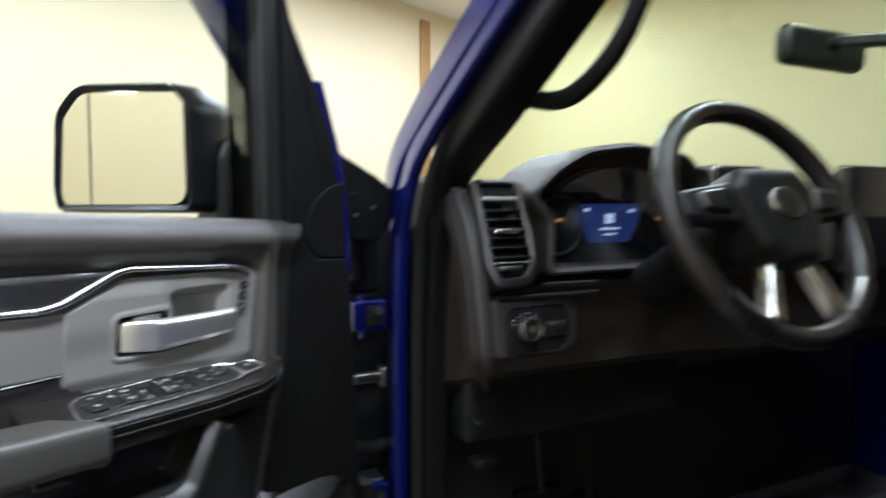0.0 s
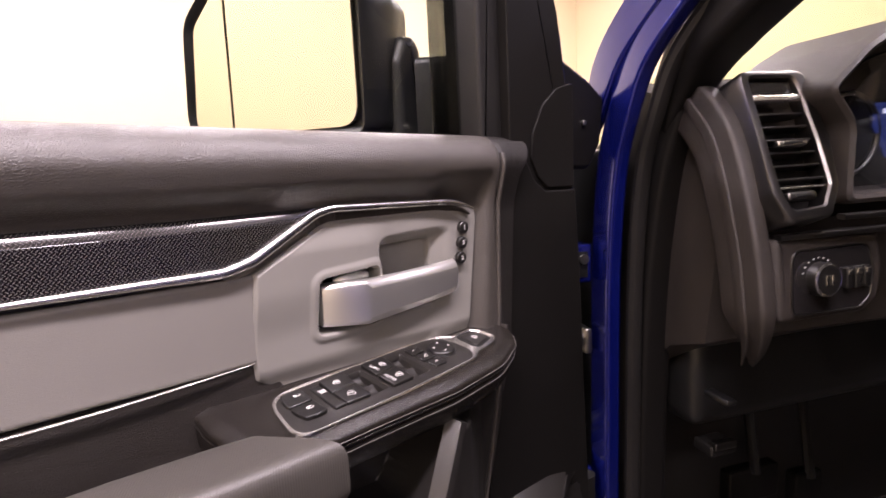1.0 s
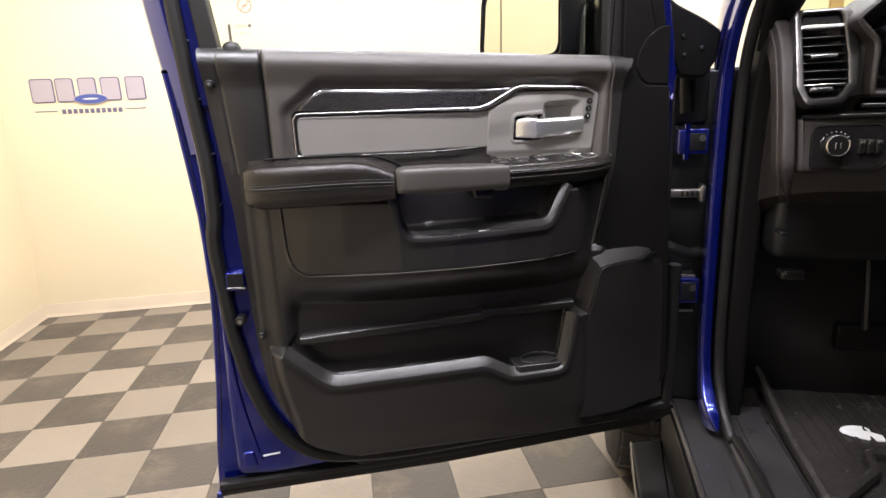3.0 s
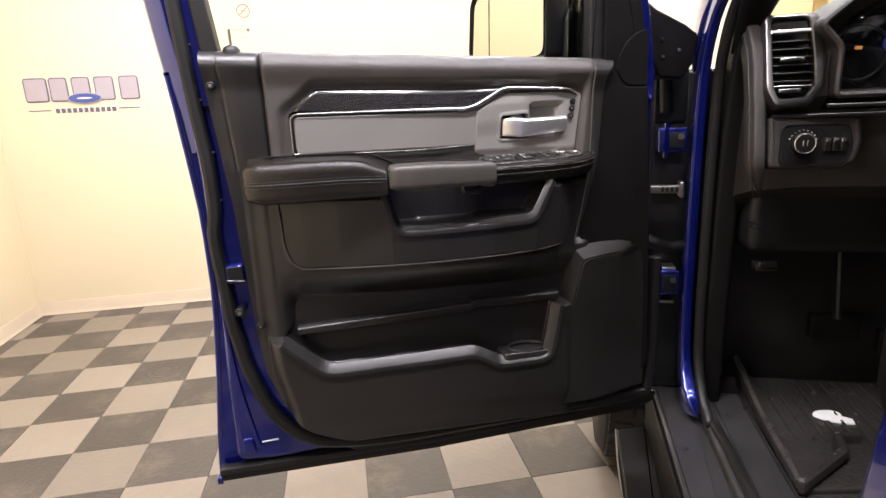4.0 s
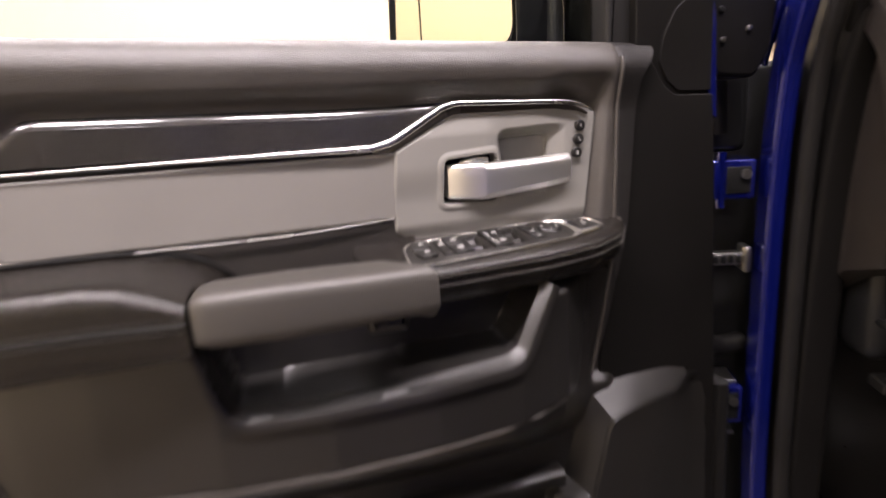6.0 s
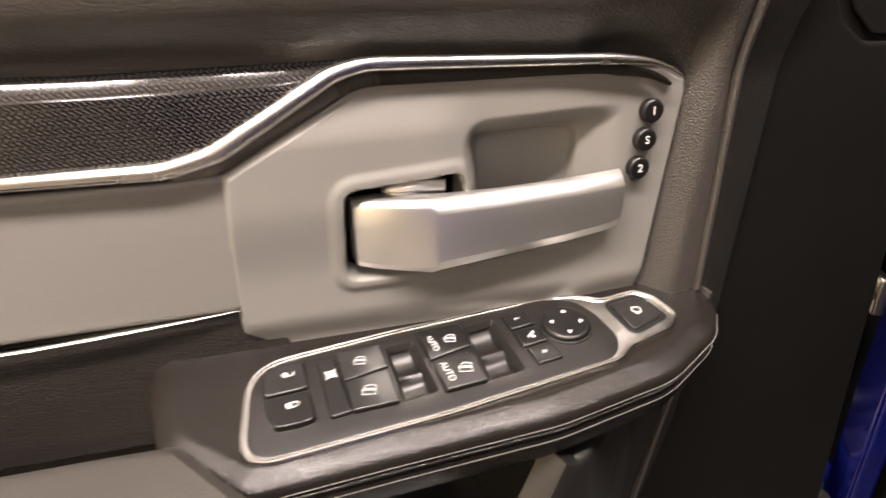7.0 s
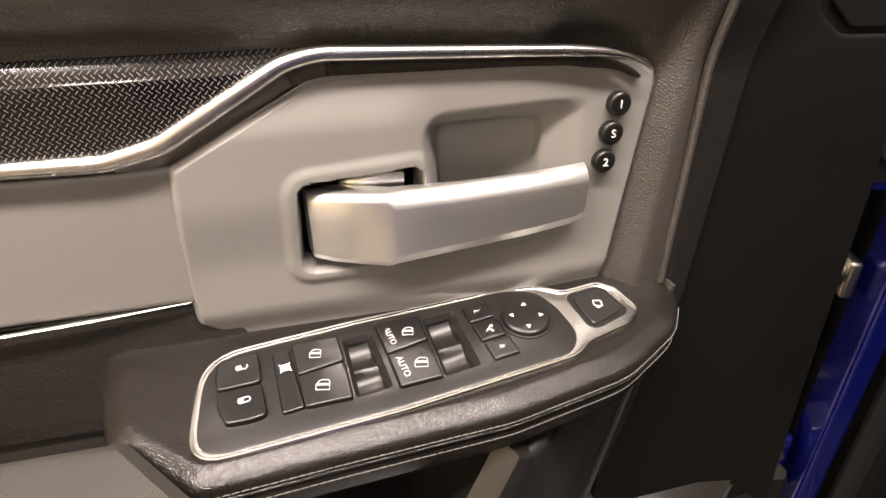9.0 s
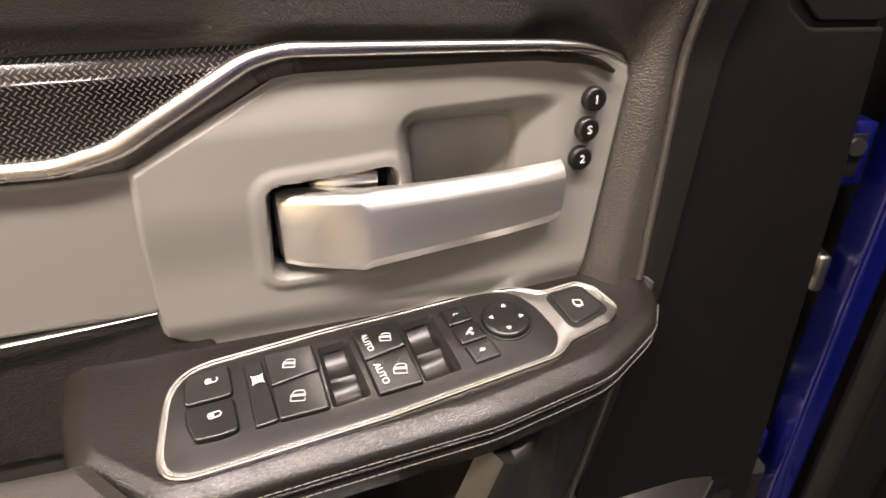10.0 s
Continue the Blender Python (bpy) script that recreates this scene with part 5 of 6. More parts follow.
arm_lines(k, 2.6125, -3.3970, 0.0039, -12, [[(-2.2, -1.0), (-2.2, 2.4), (1.6, 2.6), (2.2, 1.6), (2.2, -1.4), (-1.0, -1.6)], [(-2.2, -1.0), (-1.0, -1.0), (-1.0, -2.6), (0.6, -2.6), (0.6, -1.7)]], 0.0007, "fold_symbol")

# ---- grab bar and rear armrest ----
def bar_section(x, y0, y1, z0, z1, r, n=5):
    return [(x, a, b) for a, b in rounded([(y0, z0), (y1, z0), (y1, z1), (y0, z1)], r, n)]


loops = []
for x, y0, y1, z0, z1, r in ((2.2185, -3.478, -3.456, 1.230, 1.252, 0.005), (2.2200, -3.484, -3.449, 1.222, 1.260, 0.009), (2.2250, -3.489, -3.441, 1.2205, 1.2645, 0.012), (2.236, -3.492, -3.436, 1.2190, 1.2665, 0.013), (2.30, -3.494, -3.434, 1.2185, 1.2665, 0.013),
                             (2.355, -3.492, -3.432, 1.2185, 1.2645, 0.013), (2.380, -3.489, -3.431, 1.2185, 1.2630, 0.013), (2.397, -3.484, -3.428, 1.214, 1.2605, 0.012), (2.402, -3.478, -3.426, 1.217, 1.2570, 0.010)):
    loops.append([(a - 0.014 * (x > 2.39) + (-3.438 - b) * 0.85 if x > 2.37 else a, b, c) for a, b, c in bar_section(x, y0, y1, z0, z1, r)])
bm = bmesh.new()
rings(bm, loops)
part("grab_bar", bm, FABRIC, door, "dark grey ribbed grab bar")
part("pull_wall", slab_xz(rounded([(2.16, 1.215), (2.16, 1.2855), (2.30, 1.2845), (2.425, 1.2885), (2.44, 1.215)], 0.003), -3.3765, -3.355, 0.002), PULLWALL, door)
part("grab_tab", slab_xz(rounded([(2.362, 1.198), (2.400, 1.198), (2.404, 1.222), (2.358, 1.222)], 0.006), -3.462, -3.40, 0.008), PLASTIC, door)
loops = [[(x, p, q) for p, q in rounded([(y0, z0), (y1, z0), (y1, zb), (y0, zf)], [r, 0.006, 0.006, r], 5)] for x, y0, y1, z0, zf, zb, r in (
    (1.948, -3.405, -3.37, 1.225, 1.262, 1.264, 0.010), (1.951, -3.430, -3.37, 1.216, 1.270, 1.272, 0.014), (1.960, -3.452, -3.37, 1.209, 1.275, 1.278, 0.018), (1.985, -3.468, -3.37, 1.204, 1.279, 1.283, 0.020), (2.06, -3.474, -3.37, 1.204, 1.281, 1.285, 0.020),
    (2.14, -3.478, -3.37, 1.206, 1.281, 1.284, 0.020), (2.170, -3.480, -3.37, 1.207, 1.277, 1.282, 0.018), (2.200, -3.482, -3.37, 1.209, 1.264, 1.277, 0.014), (2.2160, -3.484, -3.37, 1.211, 1.256, 1.271, 0.012),
    (2.2175, -3.440, -3.37, 1.212, 1.262, 1.2705, 0.012), (2.232, -3.432, -3.37, 1.214, 1.254, 1.262, 0.012), (2.242, -3.424, -3.37, 1.217, 1.244, 1.251, 0.010), (2.246, -3.412, -3.37, 1.222, 1.236, 1.241, 0.006))]
bm = bmesh.new()
rings(bm, loops)
rear_arm = part("rear_armrest", bm, LEATHER_ARM, door, "black leather rear armrest with pale stitching")
seam = [(1.956, -3.4475, 1.2420), (1.985, -3.4690, 1.2425), (2.06, -3.4752, 1.2435), (2.14, -3.4792, 1.2445), (2.2150, -3.4850, 1.2430)]
part("arm_seam", sweep(smooth_path(seam, 5), [(0.0012 * a, 0.0012 * b) for a, b in circle(1, 6)]), SMOOTH, rear_arm)
# matte black tube drawing the shadow line where armrest meets wall
crease = smooth_path([(1.985, -3.3840, 1.2865), (2.06, -3.3830, 1.2870), (2.14, -3.3820, 1.2860), (2.175, -3.3810, 1.2835), (2.205, -3.3800, 1.2770), (2.230, -3.3800, 1.2655), (2.2465, -3.3800, 1.2500), (2.2500, -3.3800, 1.2350)], 5)
part("arm_shadow_line", sweep(crease, [(0.0024 * a, 0.0022 * b) for a, b in circle(1, 8)]), MATTE, rear_arm)
for off in (0.0055, -0.0055):
    pth = smooth_path([(x, y - 0.0002, z + off) for x, y, z in seam], 16)
    for a, b in list(zip(pth, pth[1:]))[::1]:
        part("stitch", sweep([a.lerp(b, 0.1), a.lerp(b, 0.8)], [(0.00026 * u, 0.00026 * v) for u, v in circle(1, 5)]), FABRIC, rear_arm)

# ---- folding tow mirror outside the glass ----
MIRRORPLACE = Matrix(((-0.370, 0.929, 0, 2.625), (0.929, 0.370, 0, -3.196), (0, 0, 1, 0), (0, 0, 0, 1)))


def at_mirror(bm):
    """From the mirror head's own axes: x along its glass away from the door, y behind the glass, z up."""
    for v in bm.verts:
        v.co = MIRRORPLACE @ v.co
    return bm


head = rounded([(-0.016, 1.462), (-0.018, 1.625), (0.018, 1.662), (0.235, 1.676), (0.290, 1.632), (0.302, 1.505), (0.294, 1.462)], [0.02, 0.04, 0.04, 0.07, 0.05, 0.05, 0.02], 7)
loops = []
for y, ins in ((0.006, 0.014), (-0.004, 0.010), (-0.008, 0.004), (-0.002, 0.0), (0.05, -0.002), (0.10, 0.012), (0.135, 0.045), (0.145, 0.075)):
    loops.append([(x, y, z) for x, z in inset(head, ins)])
bm = bmesh.new()
rings(bm, loops)
mirror = part("tow_mirror", at_mirror(bm), SMOOTH, door, "black tow mirror with a divided glass")
main = rounded([(0.0, 1.474), (0.0, 1.646), (0.205, 1.660), (0.210, 1.474)], [0.03, 0.018, 0.004, 0.002], 8)
part("mirror_glass", at_mirror(slab_xz(main, -0.0035, 0.004, 0.001)), MIRROR, mirror, "flat mirror glass")
side = rounded([(0.2135, 1.474), (0.209, 1.660), (0.232, 1.656), (0.272, 1.622), (0.286, 1.500), (0.280, 1.474)], [0.002, 0.002, 0.03, 0.03, 0.04, 0.02], 6)
part("wide_mirror", at_mirror(slab_xz(side, -0.0035, 0.004, 0.001)), MIRROR, mirror, "narrow wide-angle mirror glass")
part("mirror_arm", slab_xz(rounded([(2.668, 1.43), (2.672, 1.550), (2.684, 1.580), (2.706, 1.582), (2.716, 1.565), (2.722, 1.43)], [0.005, 0.02, 0.013, 0.013, 0.015, 0.005]), -3.205, -3.125, 0.014), SMOOTH, mirror)
part("mirror_foot", sweep([(2.700, -3.165, 1.49), (2.760, -3.215, 1.49), (2.83, -3.265, 1.49)], rounded([(-0.03, -0.08), (0.03, -0.08), (0.03, 0.066), (-0.03, 0.066)], 0.01, 3)), SMOOTH, mirror)


# ---- the truck: local axes x to its right, y forward, from the door's hinge line ----
truck = thing("pickup_truck", pose(2.965, -3.22, 0, 0, 0, -22), "dark blue pickup truck cab with a black interior", "truck")

# hinge pillar, and the painted raked windscreen pillar and rocker
pillar = smooth_path([(0.050, -0.175, 0.600), (0.044, -0.115, 0.635), (0.040, -0.072, 0.70), (0.038, -0.056, 0.80), (0.037, -0.056, 1.00), (0.037, -0.060, 1.25), (0.037, -0.076, 1.40), (0.038, -0.103, 1.48), (0.046, -0.132, 1.55), (0.060, -0.185, 1.61), (0.072, -0.262, 1.668), (0.090, -0.390, 1.755), (0.12, -0.60, 1.890), (0.15, -0.85, 1.99), (0.16, -1.20, 2.03)], 6)
part("windscreen_pillar", sweep(pillar, rounded([(-0.024, -0.017), (0.024, -0.017), (0.024, 0.010), (-0.024, 0.006)], 0.006, 4), up=(1, 0, 0), scales=[float(np.interp(p.z, [0.600, 0.614, 0.64, 0.70], [0.25, 1.25, 1.35, 1.0])) for p in pillar]), BLUE, truck)
# body-blue part coloured black: the door gap's shade is in its material
part("hinge_pillar", box(-0.088, 0.10, 0.024, 0.12, 0.57, 1.43, 0.012), SMOOTH, truck)
outer_pillar = [p + Vector((-0.014, 0.052, 0.006)) for p in pillar if p.z > 1.40]
part("outer_pillar", sweep(outer_pillar, rounded([(-0.030, -0.012), (0.026, -0.012), (0.026, 0.010), (-0.030, 0.008)], 0.005, 4), up=(1, 0, 0), scales=[float(np.interp(p.z, [1.40, 1.53], [0.15, 1.0])) for p in outer_pillar]), BLUE, truck)
part("pillar_gap_seal", sweep([p + Vector((-0.006, 0.024, 0.003)) for p in pillar if p.z > 1.36], [(0.006 * a, 0.006 * b) for a, b in circle(1, 8)], up=(1, 0, 0)), RUBBER, truck)
seal_run = [Vector((0.092, -1.10, 0.600)), Vector((0.092, -0.60, 0.598)), Vector((0.090, -0.30, 0.598)), Vector((0.082, -0.215, 0.603))] + [p + Vector((0.024, -0.030, -0.004)) for p in pillar]
part("pillar_seal", sweep(seal_run, [(0.011 * a, 0.012 * b) for a, b in circle(1, 10)], up=(1, 0, 0)), RUBBER, truck, "black rubber door seal")
part("rocker", box(-0.018, 0.075, -1.20, 0.06, 0.42, 0.550, 0.014), BLUE, truck)
part("sill_plate", box(-0.027, 0.080, -1.15, 0.064, 0.455, 0.570, 0.010), DUSTY, truck, "black sill scuff plate")
# added black slab: shade between sill and running board, put in as colour
part("sill_shade", box(-0.036, -0.0275, -1.15, 0.06, 0.40, 0.563, 0.003), MATTE, truck)
part("sill_edge", sweep([(-0.022, -0.06, 0.560), (-0.022, -1.15, 0.560)], [(0.004 * a, 0.004 * b) for a, b in circle(1, 8)]), RUBBER, truck)
part("sill_trim", sweep([(0.088, -0.02, 0.585), (0.088, -0.12, 0.580), (0.088, -1.15, 0.580)], rounded([(-0.02, -0.02), (0.02, -0.02), (0.02, 0.016), (-0.012, 0.016)], 0.008, 3)), DUSTY, truck)
part("lower_sill", box(0.10, 0.19, -1.15, -0.02, 0.555, 0.590, 0.010), DUSTY, truck)

# fender, bonnet, front wheel and running board
fender = bmesh.new()
side_path = smooth_path([(-0.045, 0.06, 0), (-0.045, 0.4, 0), (-0.05, 0.9, 0), (0.0, 1.30, 0), (0.2, 1.42, 0)], 6)
arch = lambda y: 0.60 + 0.44 * max(0.0, 1 - ((y - 0.67) / 0.52) ** 2) ** 0.5 if abs(y - 0.67) < 0.52 else 0.60
loops = [[(p.x, p.y, arch(p.y)), (p.x + 0.03, p.y, arch(p.y)), (p.x + 0.05, p.y, 1.33), (p.x + 0.012, p.y, 1.32), (p.x, p.y, 1.25)] for p in side_path]
rings(fender, loops)
part("fender", fender, BLUE, truck)
part("bonnet", slab(rounded([(0.04, 0.12), (1.90, 0.12), (1.86, 1.36), (0.08, 1.36)], 0.1), 1.24, 1.36, 0.04), BLUE, truck)
part("grille_front", box(0.02, 1.92, 1.36, 1.46, 0.55, 1.28, 0.03), SMOOTH, truck)
tyre_profile = [(-0.14, 0.25), (-0.145, 0.32), (-0.14, 0.375), (-0.12, 0.405), (-0.08, 0.415), (0.08, 0.415), (0.12, 0.405), (0.14, 0.375), (0.145, 0.32), (0.14, 0.25)]
bm = bmesh.new()
rings(bm, [[(x - 0.008, 0.67 + r * math.cos(a), 0.415 + r * math.sin(a)) for x, r in tyre_profile] for a in [2 * math.pi * k / 48 for k in range(49)]], False, False)
bmesh.ops.remove_doubles(bm, verts=bm.verts[:], dist=1e-5)
tyre = part("tyre", bm, TYRE, truck, "black all-terrain tyre")
for k in range(40):
    a = 2 * math.pi * k / 40
    for x0, x1, tw in ((-0.112, -0.035, 0.06), (-0.025, 0.045, -0.05), (0.055, 0.132, 0.06)):
        m = pose(-0.008, 0.67, 0.415) @ Matrix.Rotation(a, 4, "X")
        part("tread_block", box(x0, x1, -0.022, 0.022, 0.405, 0.424, 0.003, m=m), TYRE, tyre)
bm = bmesh.new()
rings(bm, [[(-0.128, 0.67 + r * math.cos(2 * math.pi * k / 32), 0.415 + r * math.sin(2 * math.pi * k / 32)) for k in range(32)] for r in (0.255, 0.24)] + [[(-0.093, 0.67 + 0.06 * math.cos(2 * math.pi * k / 32), 0.415 + 0.06 * math.sin(2 * math.pi * k / 32)) for k in range(32)]])
part("rim", bm, DARKCHROME, truck)
board = part("running_board", slab(rounded([(-0.125, 0.02), (-0.030, 0.05), (-0.030, -1.30), (-0.135, -1.30)], [0.03, 0.01, 0.01, 0.01], 5), 0.385, 0.432, 0.010, both=True), MATTE, truck, "black running board under the sill")
part("board_edge", sweep([(-0.120, 0.025, 0.425), (-0.128, -0.15, 0.428), (-0.137, -1.30, 0.428)], [(0.004 * a, 0.004 * b) for a, b in circle(1, 8)]), DARKCHROME, board)
part("inner_arch", box(-0.01, 0.10, 0.10, 0.30, 0.30, 0.70, 0.02), SMOOTH, truck)
part("underbody", box(0.08, 1.90, -4.4, 1.2, 0.38, 0.45, 0.02), SMOOTH, truck)

# door hinges, check strap and wiring boot between pillar and door
for z0, z1 in ((1.236, 1.294), (0.872, 0.936)):
    hinge = part("hinge", box(-0.052, 0.013, -0.052, 0.014, z0, z1, 0.004), BLUE, truck, "blue-painted door hinge")
    part("hinge_bolt", sweep([(-0.002, -0.058, (z0 + z1) / 2 + 0.008), (-0.002, -0.049, (z0 + z1) / 2 + 0.008)], circle(0.0075, 10), up=(0, 0, 1)), STEEL, hinge)
    part("hinge_recess", box(-0.028, 0.006, -0.0535, -0.048, z0 + 0.009, z1 - 0.010, 0.001), SMOOTH, hinge)
    part("hinge_pin", sweep([(-0.034, -0.048, z0 - 0.012), (-0.034, -0.048, z1 + 0.012)], circle(0.006, 10), up=(0, 1, 0)), BLUE, hinge)
strap = part("check_strap", box(-0.072, 0.010, -0.046, -0.026, 1.134, 1.154, 0.004), STEEL, truck, "zinc door check strap")
for i in range(5):
    part("strap_tooth", box(-0.040 + i * 0.011, -0.034 + i * 0.011, -0.051, -0.044, 1.139, 1.151, 0.002), SMOOTH, strap)
part("strap_end", box(0.002, 0.014, -0.052, -0.020, 1.124, 1.164, 0.004), STEEL, strap)
part("wiring_boot", sweep(smooth_path([(-0.09, 0.0, 1.02), (-0.045, -0.01, 1.00), (-0.01, 0.0, 0.985), (0.03, 0.015, 0.985)], 6), circle(0.016, 12)), RUBBER, truck)
for z in (0.935, 0.905, 0.875, 0.845):
    part("hinge_bracket", box(-0.034, 0.006, -0.040, 0.008, z, z + 0.007, 0.002), STEEL, truck)
# blue metal flange, coloured black to carry the shade of the gap
part("shaded_flange", box(-0.060, 0.022, 0.012, 0.10, 1.30, 1.500, 0.012), SMOOTH, truck)
part("pillar_boot", sweep(smooth_path([(-0.030, -0.004, 1.33), (-0.034, -0.008, 1.40), (-0.028, -0.004, 1.455), (-0.018, 0.010, 1.50)], 5), [(0.014 * a, 0.016 * b) for a, b in circle(1, 12)], up=(1, 0, 0)), RUBBER, truck)

# cab shell: roof, bulkhead, far side, rear; windscreen
part("roof", slab(rounded([(0.10, -0.82), (1.78, -0.82), (1.78, -2.9), (0.10, -2.9)], 0.08), 2.03, 2.12, 0.03), BLUE, truck)
part("headliner", box(0.13, 1.76, -2.85, -0.84, 2.005, 2.028, 0.006), FABRIC, truck)
part("bulkhead", box(0.10, 1.80, 0.14, 0.22, 0.45, 1.40, 0.02), PLASTIC, truck)
part("kick_panel", sweep(smooth_path([(0.100, -0.055, 0.58), (0.102, -0.060, 0.90), (0.104, -0.070, 1.20), (0.106, -0.095, 1.38), (0.110, -0.130, 1.49)], 6), rounded([(-0.022, -0.026), (0.12, -0.026), (0.12, 0.026), (-0.022, 0.026)], 0.012, 4), up=(1, 0, 0)), MATTE, truck)
part("cab_floor", box(0.10, 1.80, -2.9, 0.2, 0.45, 0.560, 0.01), CARPET, truck)
part("far_side", box(1.80, 1.90, -2.9, 0.30, 0.45, 1.42, 0.03), BLUE, truck)
part("far_trim", box(1.76, 1.80, -2.9, 0.0, 0.58, 1.44, 0.02), MATTE, truck)
part("far_pillar", sweep(smooth_path([(1.80, -0.02, 1.44), (1.77, -0.34, 1.70), (1.72, -0.82, 2.02)], 5), rounded([(-0.03, -0.04), (0.03, -0.04), (0.03, 0.04), (-0.03, 0.04)], 0.01, 3), up=(1, 0, 0)), MATTE, truck)
part("cab_rear", box(0.05, 1.80, -2.95, -2.88, 0.45, 2.04, 0.02), BLUE, truck)
b_pillar = smooth_path([(0.060, -0.975, 0.60), (0.058, -0.978, 0.74), (0.055, -0.985, 0.92), (0.055, -1.015, 1.12), (0.060, -1.08, 1.45), (0.08, -1.12, 1.75), (0.12, -1.16, 2.03)], 6)
part("door_pillar", sweep(b_pillar, rounded([(-0.10, -0.055), (-0.005, -0.055), (-0.005, 0.040), (-0.10, 0.040)], 0.014, 3), up=(1, 0, 0)), BLUE, truck)
part("door_pillar_seal", sweep([p + Vector((-0.002, 0.004, 0.01)) for p in b_pillar], [(0.010 * a, 0.010 * b) for a, b in circle(1, 8)], up=(1, 0, 0)), RUBBER, truck)
part("rear_door", box(-0.03, 0.06, -2.25, -1.085, 0.56, 1.46, 0.03), BLUE, truck)
part("bed_side", box(-0.06, 1.98, -4.6, -3.0, 0.55, 1.40, 0.05), BLUE, truck)
ws = [(0.12, 0.10, 1.44), (1.78, 0.10, 1.44), (1.70, -0.82, 2.02), (0.20, -0.82, 2.02)]
bm = bmesh.new()
rings(bm, [ws, [(x, y + 0.004, z + 0.005) for x, y, z in ws]])
screen = part("windscreen", bm, SCREENGLASS, truck, "tinted windscreen glass")
screen.visible_shadow = False

# inner windscreen-pillar trim with its grab handle
inner_trim = smooth_path([(0.105, -0.105, 1.46), (0.112, -0.140, 1.520), (0.118, -0.190, 1.575), (0.125, -0.285, 1.632), (0.140, -0.400, 1.715), (0.165, -0.56, 1.835), (0.19, -0.72, 1.93)], 6)
part("pillar_trim", sweep(inner_trim, rounded([(-0.040, -0.045), (0.040, -0.045), (0.040, 0.030), (-0.040, 0.022)], 0.016, 4), up=(1, 0, 0), scales=[0.62 + 0.42 * min(1, k / 12) for k in range(len(inner_trim))]), MATTE, truck, "black windscreen-pillar trim")
grip = smooth_path([(0.150, -0.330, 1.632), (0.157, -0.385, 1.620), (0.160, -0.435, 1.624), (0.166, -0.490, 1.655), (0.176, -0.520, 1.700), (0.184, -0.530, 1.745), (0.186, -0.520, 1.790), (0.184, -0.53, 1.82)], 6)
part("grab_handle", sweep(grip, [(0.014 * a, 0.013 * b) for a, b in circle(1, 10)], up=(1, 0, 0)), MATTE, truck)

# ---- dashboard ----
dash_sections = []
for x, top, face, dish in ((0.115, 1.478, -0.150, 0), (0.13, 1.495, -0.205, 0), (0.20, 1.505, -0.225, 0), (0.232, 1.508, -0.236, 0), (0.236, 1.508, -0.238, 0.08), (0.600, 1.512, -0.262, 0.10), (0.604, 1.512, -0.262, 0), (0.80, 1.500, -0.27, 0), (1.30, 1.500, -0.25, 0),
                           (1.70, 1.490, -0.20, 0), (1.76, 1.475, -0.16, 0)):
    dash_sections.append([(x, 0.10, top - 0.045), (x, -0.02, top - 0.006), (x, face + dish + 0.07, top), (x, face + dish + 0.02, top - 0.010), (x, face + dish, top - 0.04), (x, face + dish - 0.010, top - 0.15), (x, face + 0.03, top - 0.18), (x, face + 0.05, top - 0.34), (x, 0.02, top - 0.45), (x, 0.10, top - 0.45)])
bm = bmesh.new()
rings(bm, dash_sections)
dash = part("dashboard", bm, BROWN, truck, "black moulded dashboard", 40)
part("dash_top_pad", slab(rounded([(0.13, -0.17), (1.74, -0.20), (1.74, 0.08), (0.13, 0.08)], 0.03), 1.494, 1.514, 0.010), LEATHER, truck, "grey-brown padded dashboard top")
# end cheek of the dashboard with its raised pale rib
cheek = smooth_path([(0.094, -0.140, 1.497), (0.094, -0.172, 1.468), (0.094, -0.200, 1.435), (0.094, -0.224, 1.375), (0.095, -0.244, 1.30), (0.097, -0.254, 1.232), (0.104, -0.252, 1.19), (0.114, -0.238, 1.155)], 6)
taper = [float(np.interp(k / (len(cheek) - 1), [0, 0.08, 0.72, 1.0], [0.35, 1.0, 0.95, 0.10])) for k in range(len(cheek))]
part("end_cheek", sweep([p + Vector((0.012, -0.004, 0)) for p in cheek], rounded([(-0.040, -0.016), (0.030, -0.016), (0.030, 0.008), (-0.040, 0.014)], 0.006, 3), up=(1, 0, 0), scales=taper), BROWN, dash, "dark brown dashboard end panel")
part("end_rib", sweep(cheek, rounded([(-0.007, -0.006), (0.009, -0.006), (0.009, 0.004), (-0.007, 0.004)], 0.003, 3), up=(1, 0, 0), scales=taper), BROWN, dash, "raised grey edge rib")

VENT = Matrix.Translation((0.157, -0.2455, 1.4265)) @ Matrix.Rotation(radians(-23.3), 4, "X")


def at_vent(bm):
    for v in bm.verts:
        v.co = VENT @ v.co
    return bm


def frame_xz(outer, inner, front, back, edge, deep):
    """An upright ring between two outlines of equal count: rounded rim outside, a sloping wall inside."""
    bm = bmesh.new()
    loops = [[(x, back, z) for x, z in outer], [(x, front + edge, z) for x, z in outer], [(x, front + edge * 0.3, z) for x, z in inset(outer, edge * 0.3)],
             [(x, front, z) for x, z in inset(outer, edge)], [(x, front, z) for x, z in inset(inner, -edge * 0.5)], [(x, front + edge * 0.5, z) for x, z in inner], [(x, deep, z) for x, z in inner]]
    rings(bm, loops, False, False)
    return bm


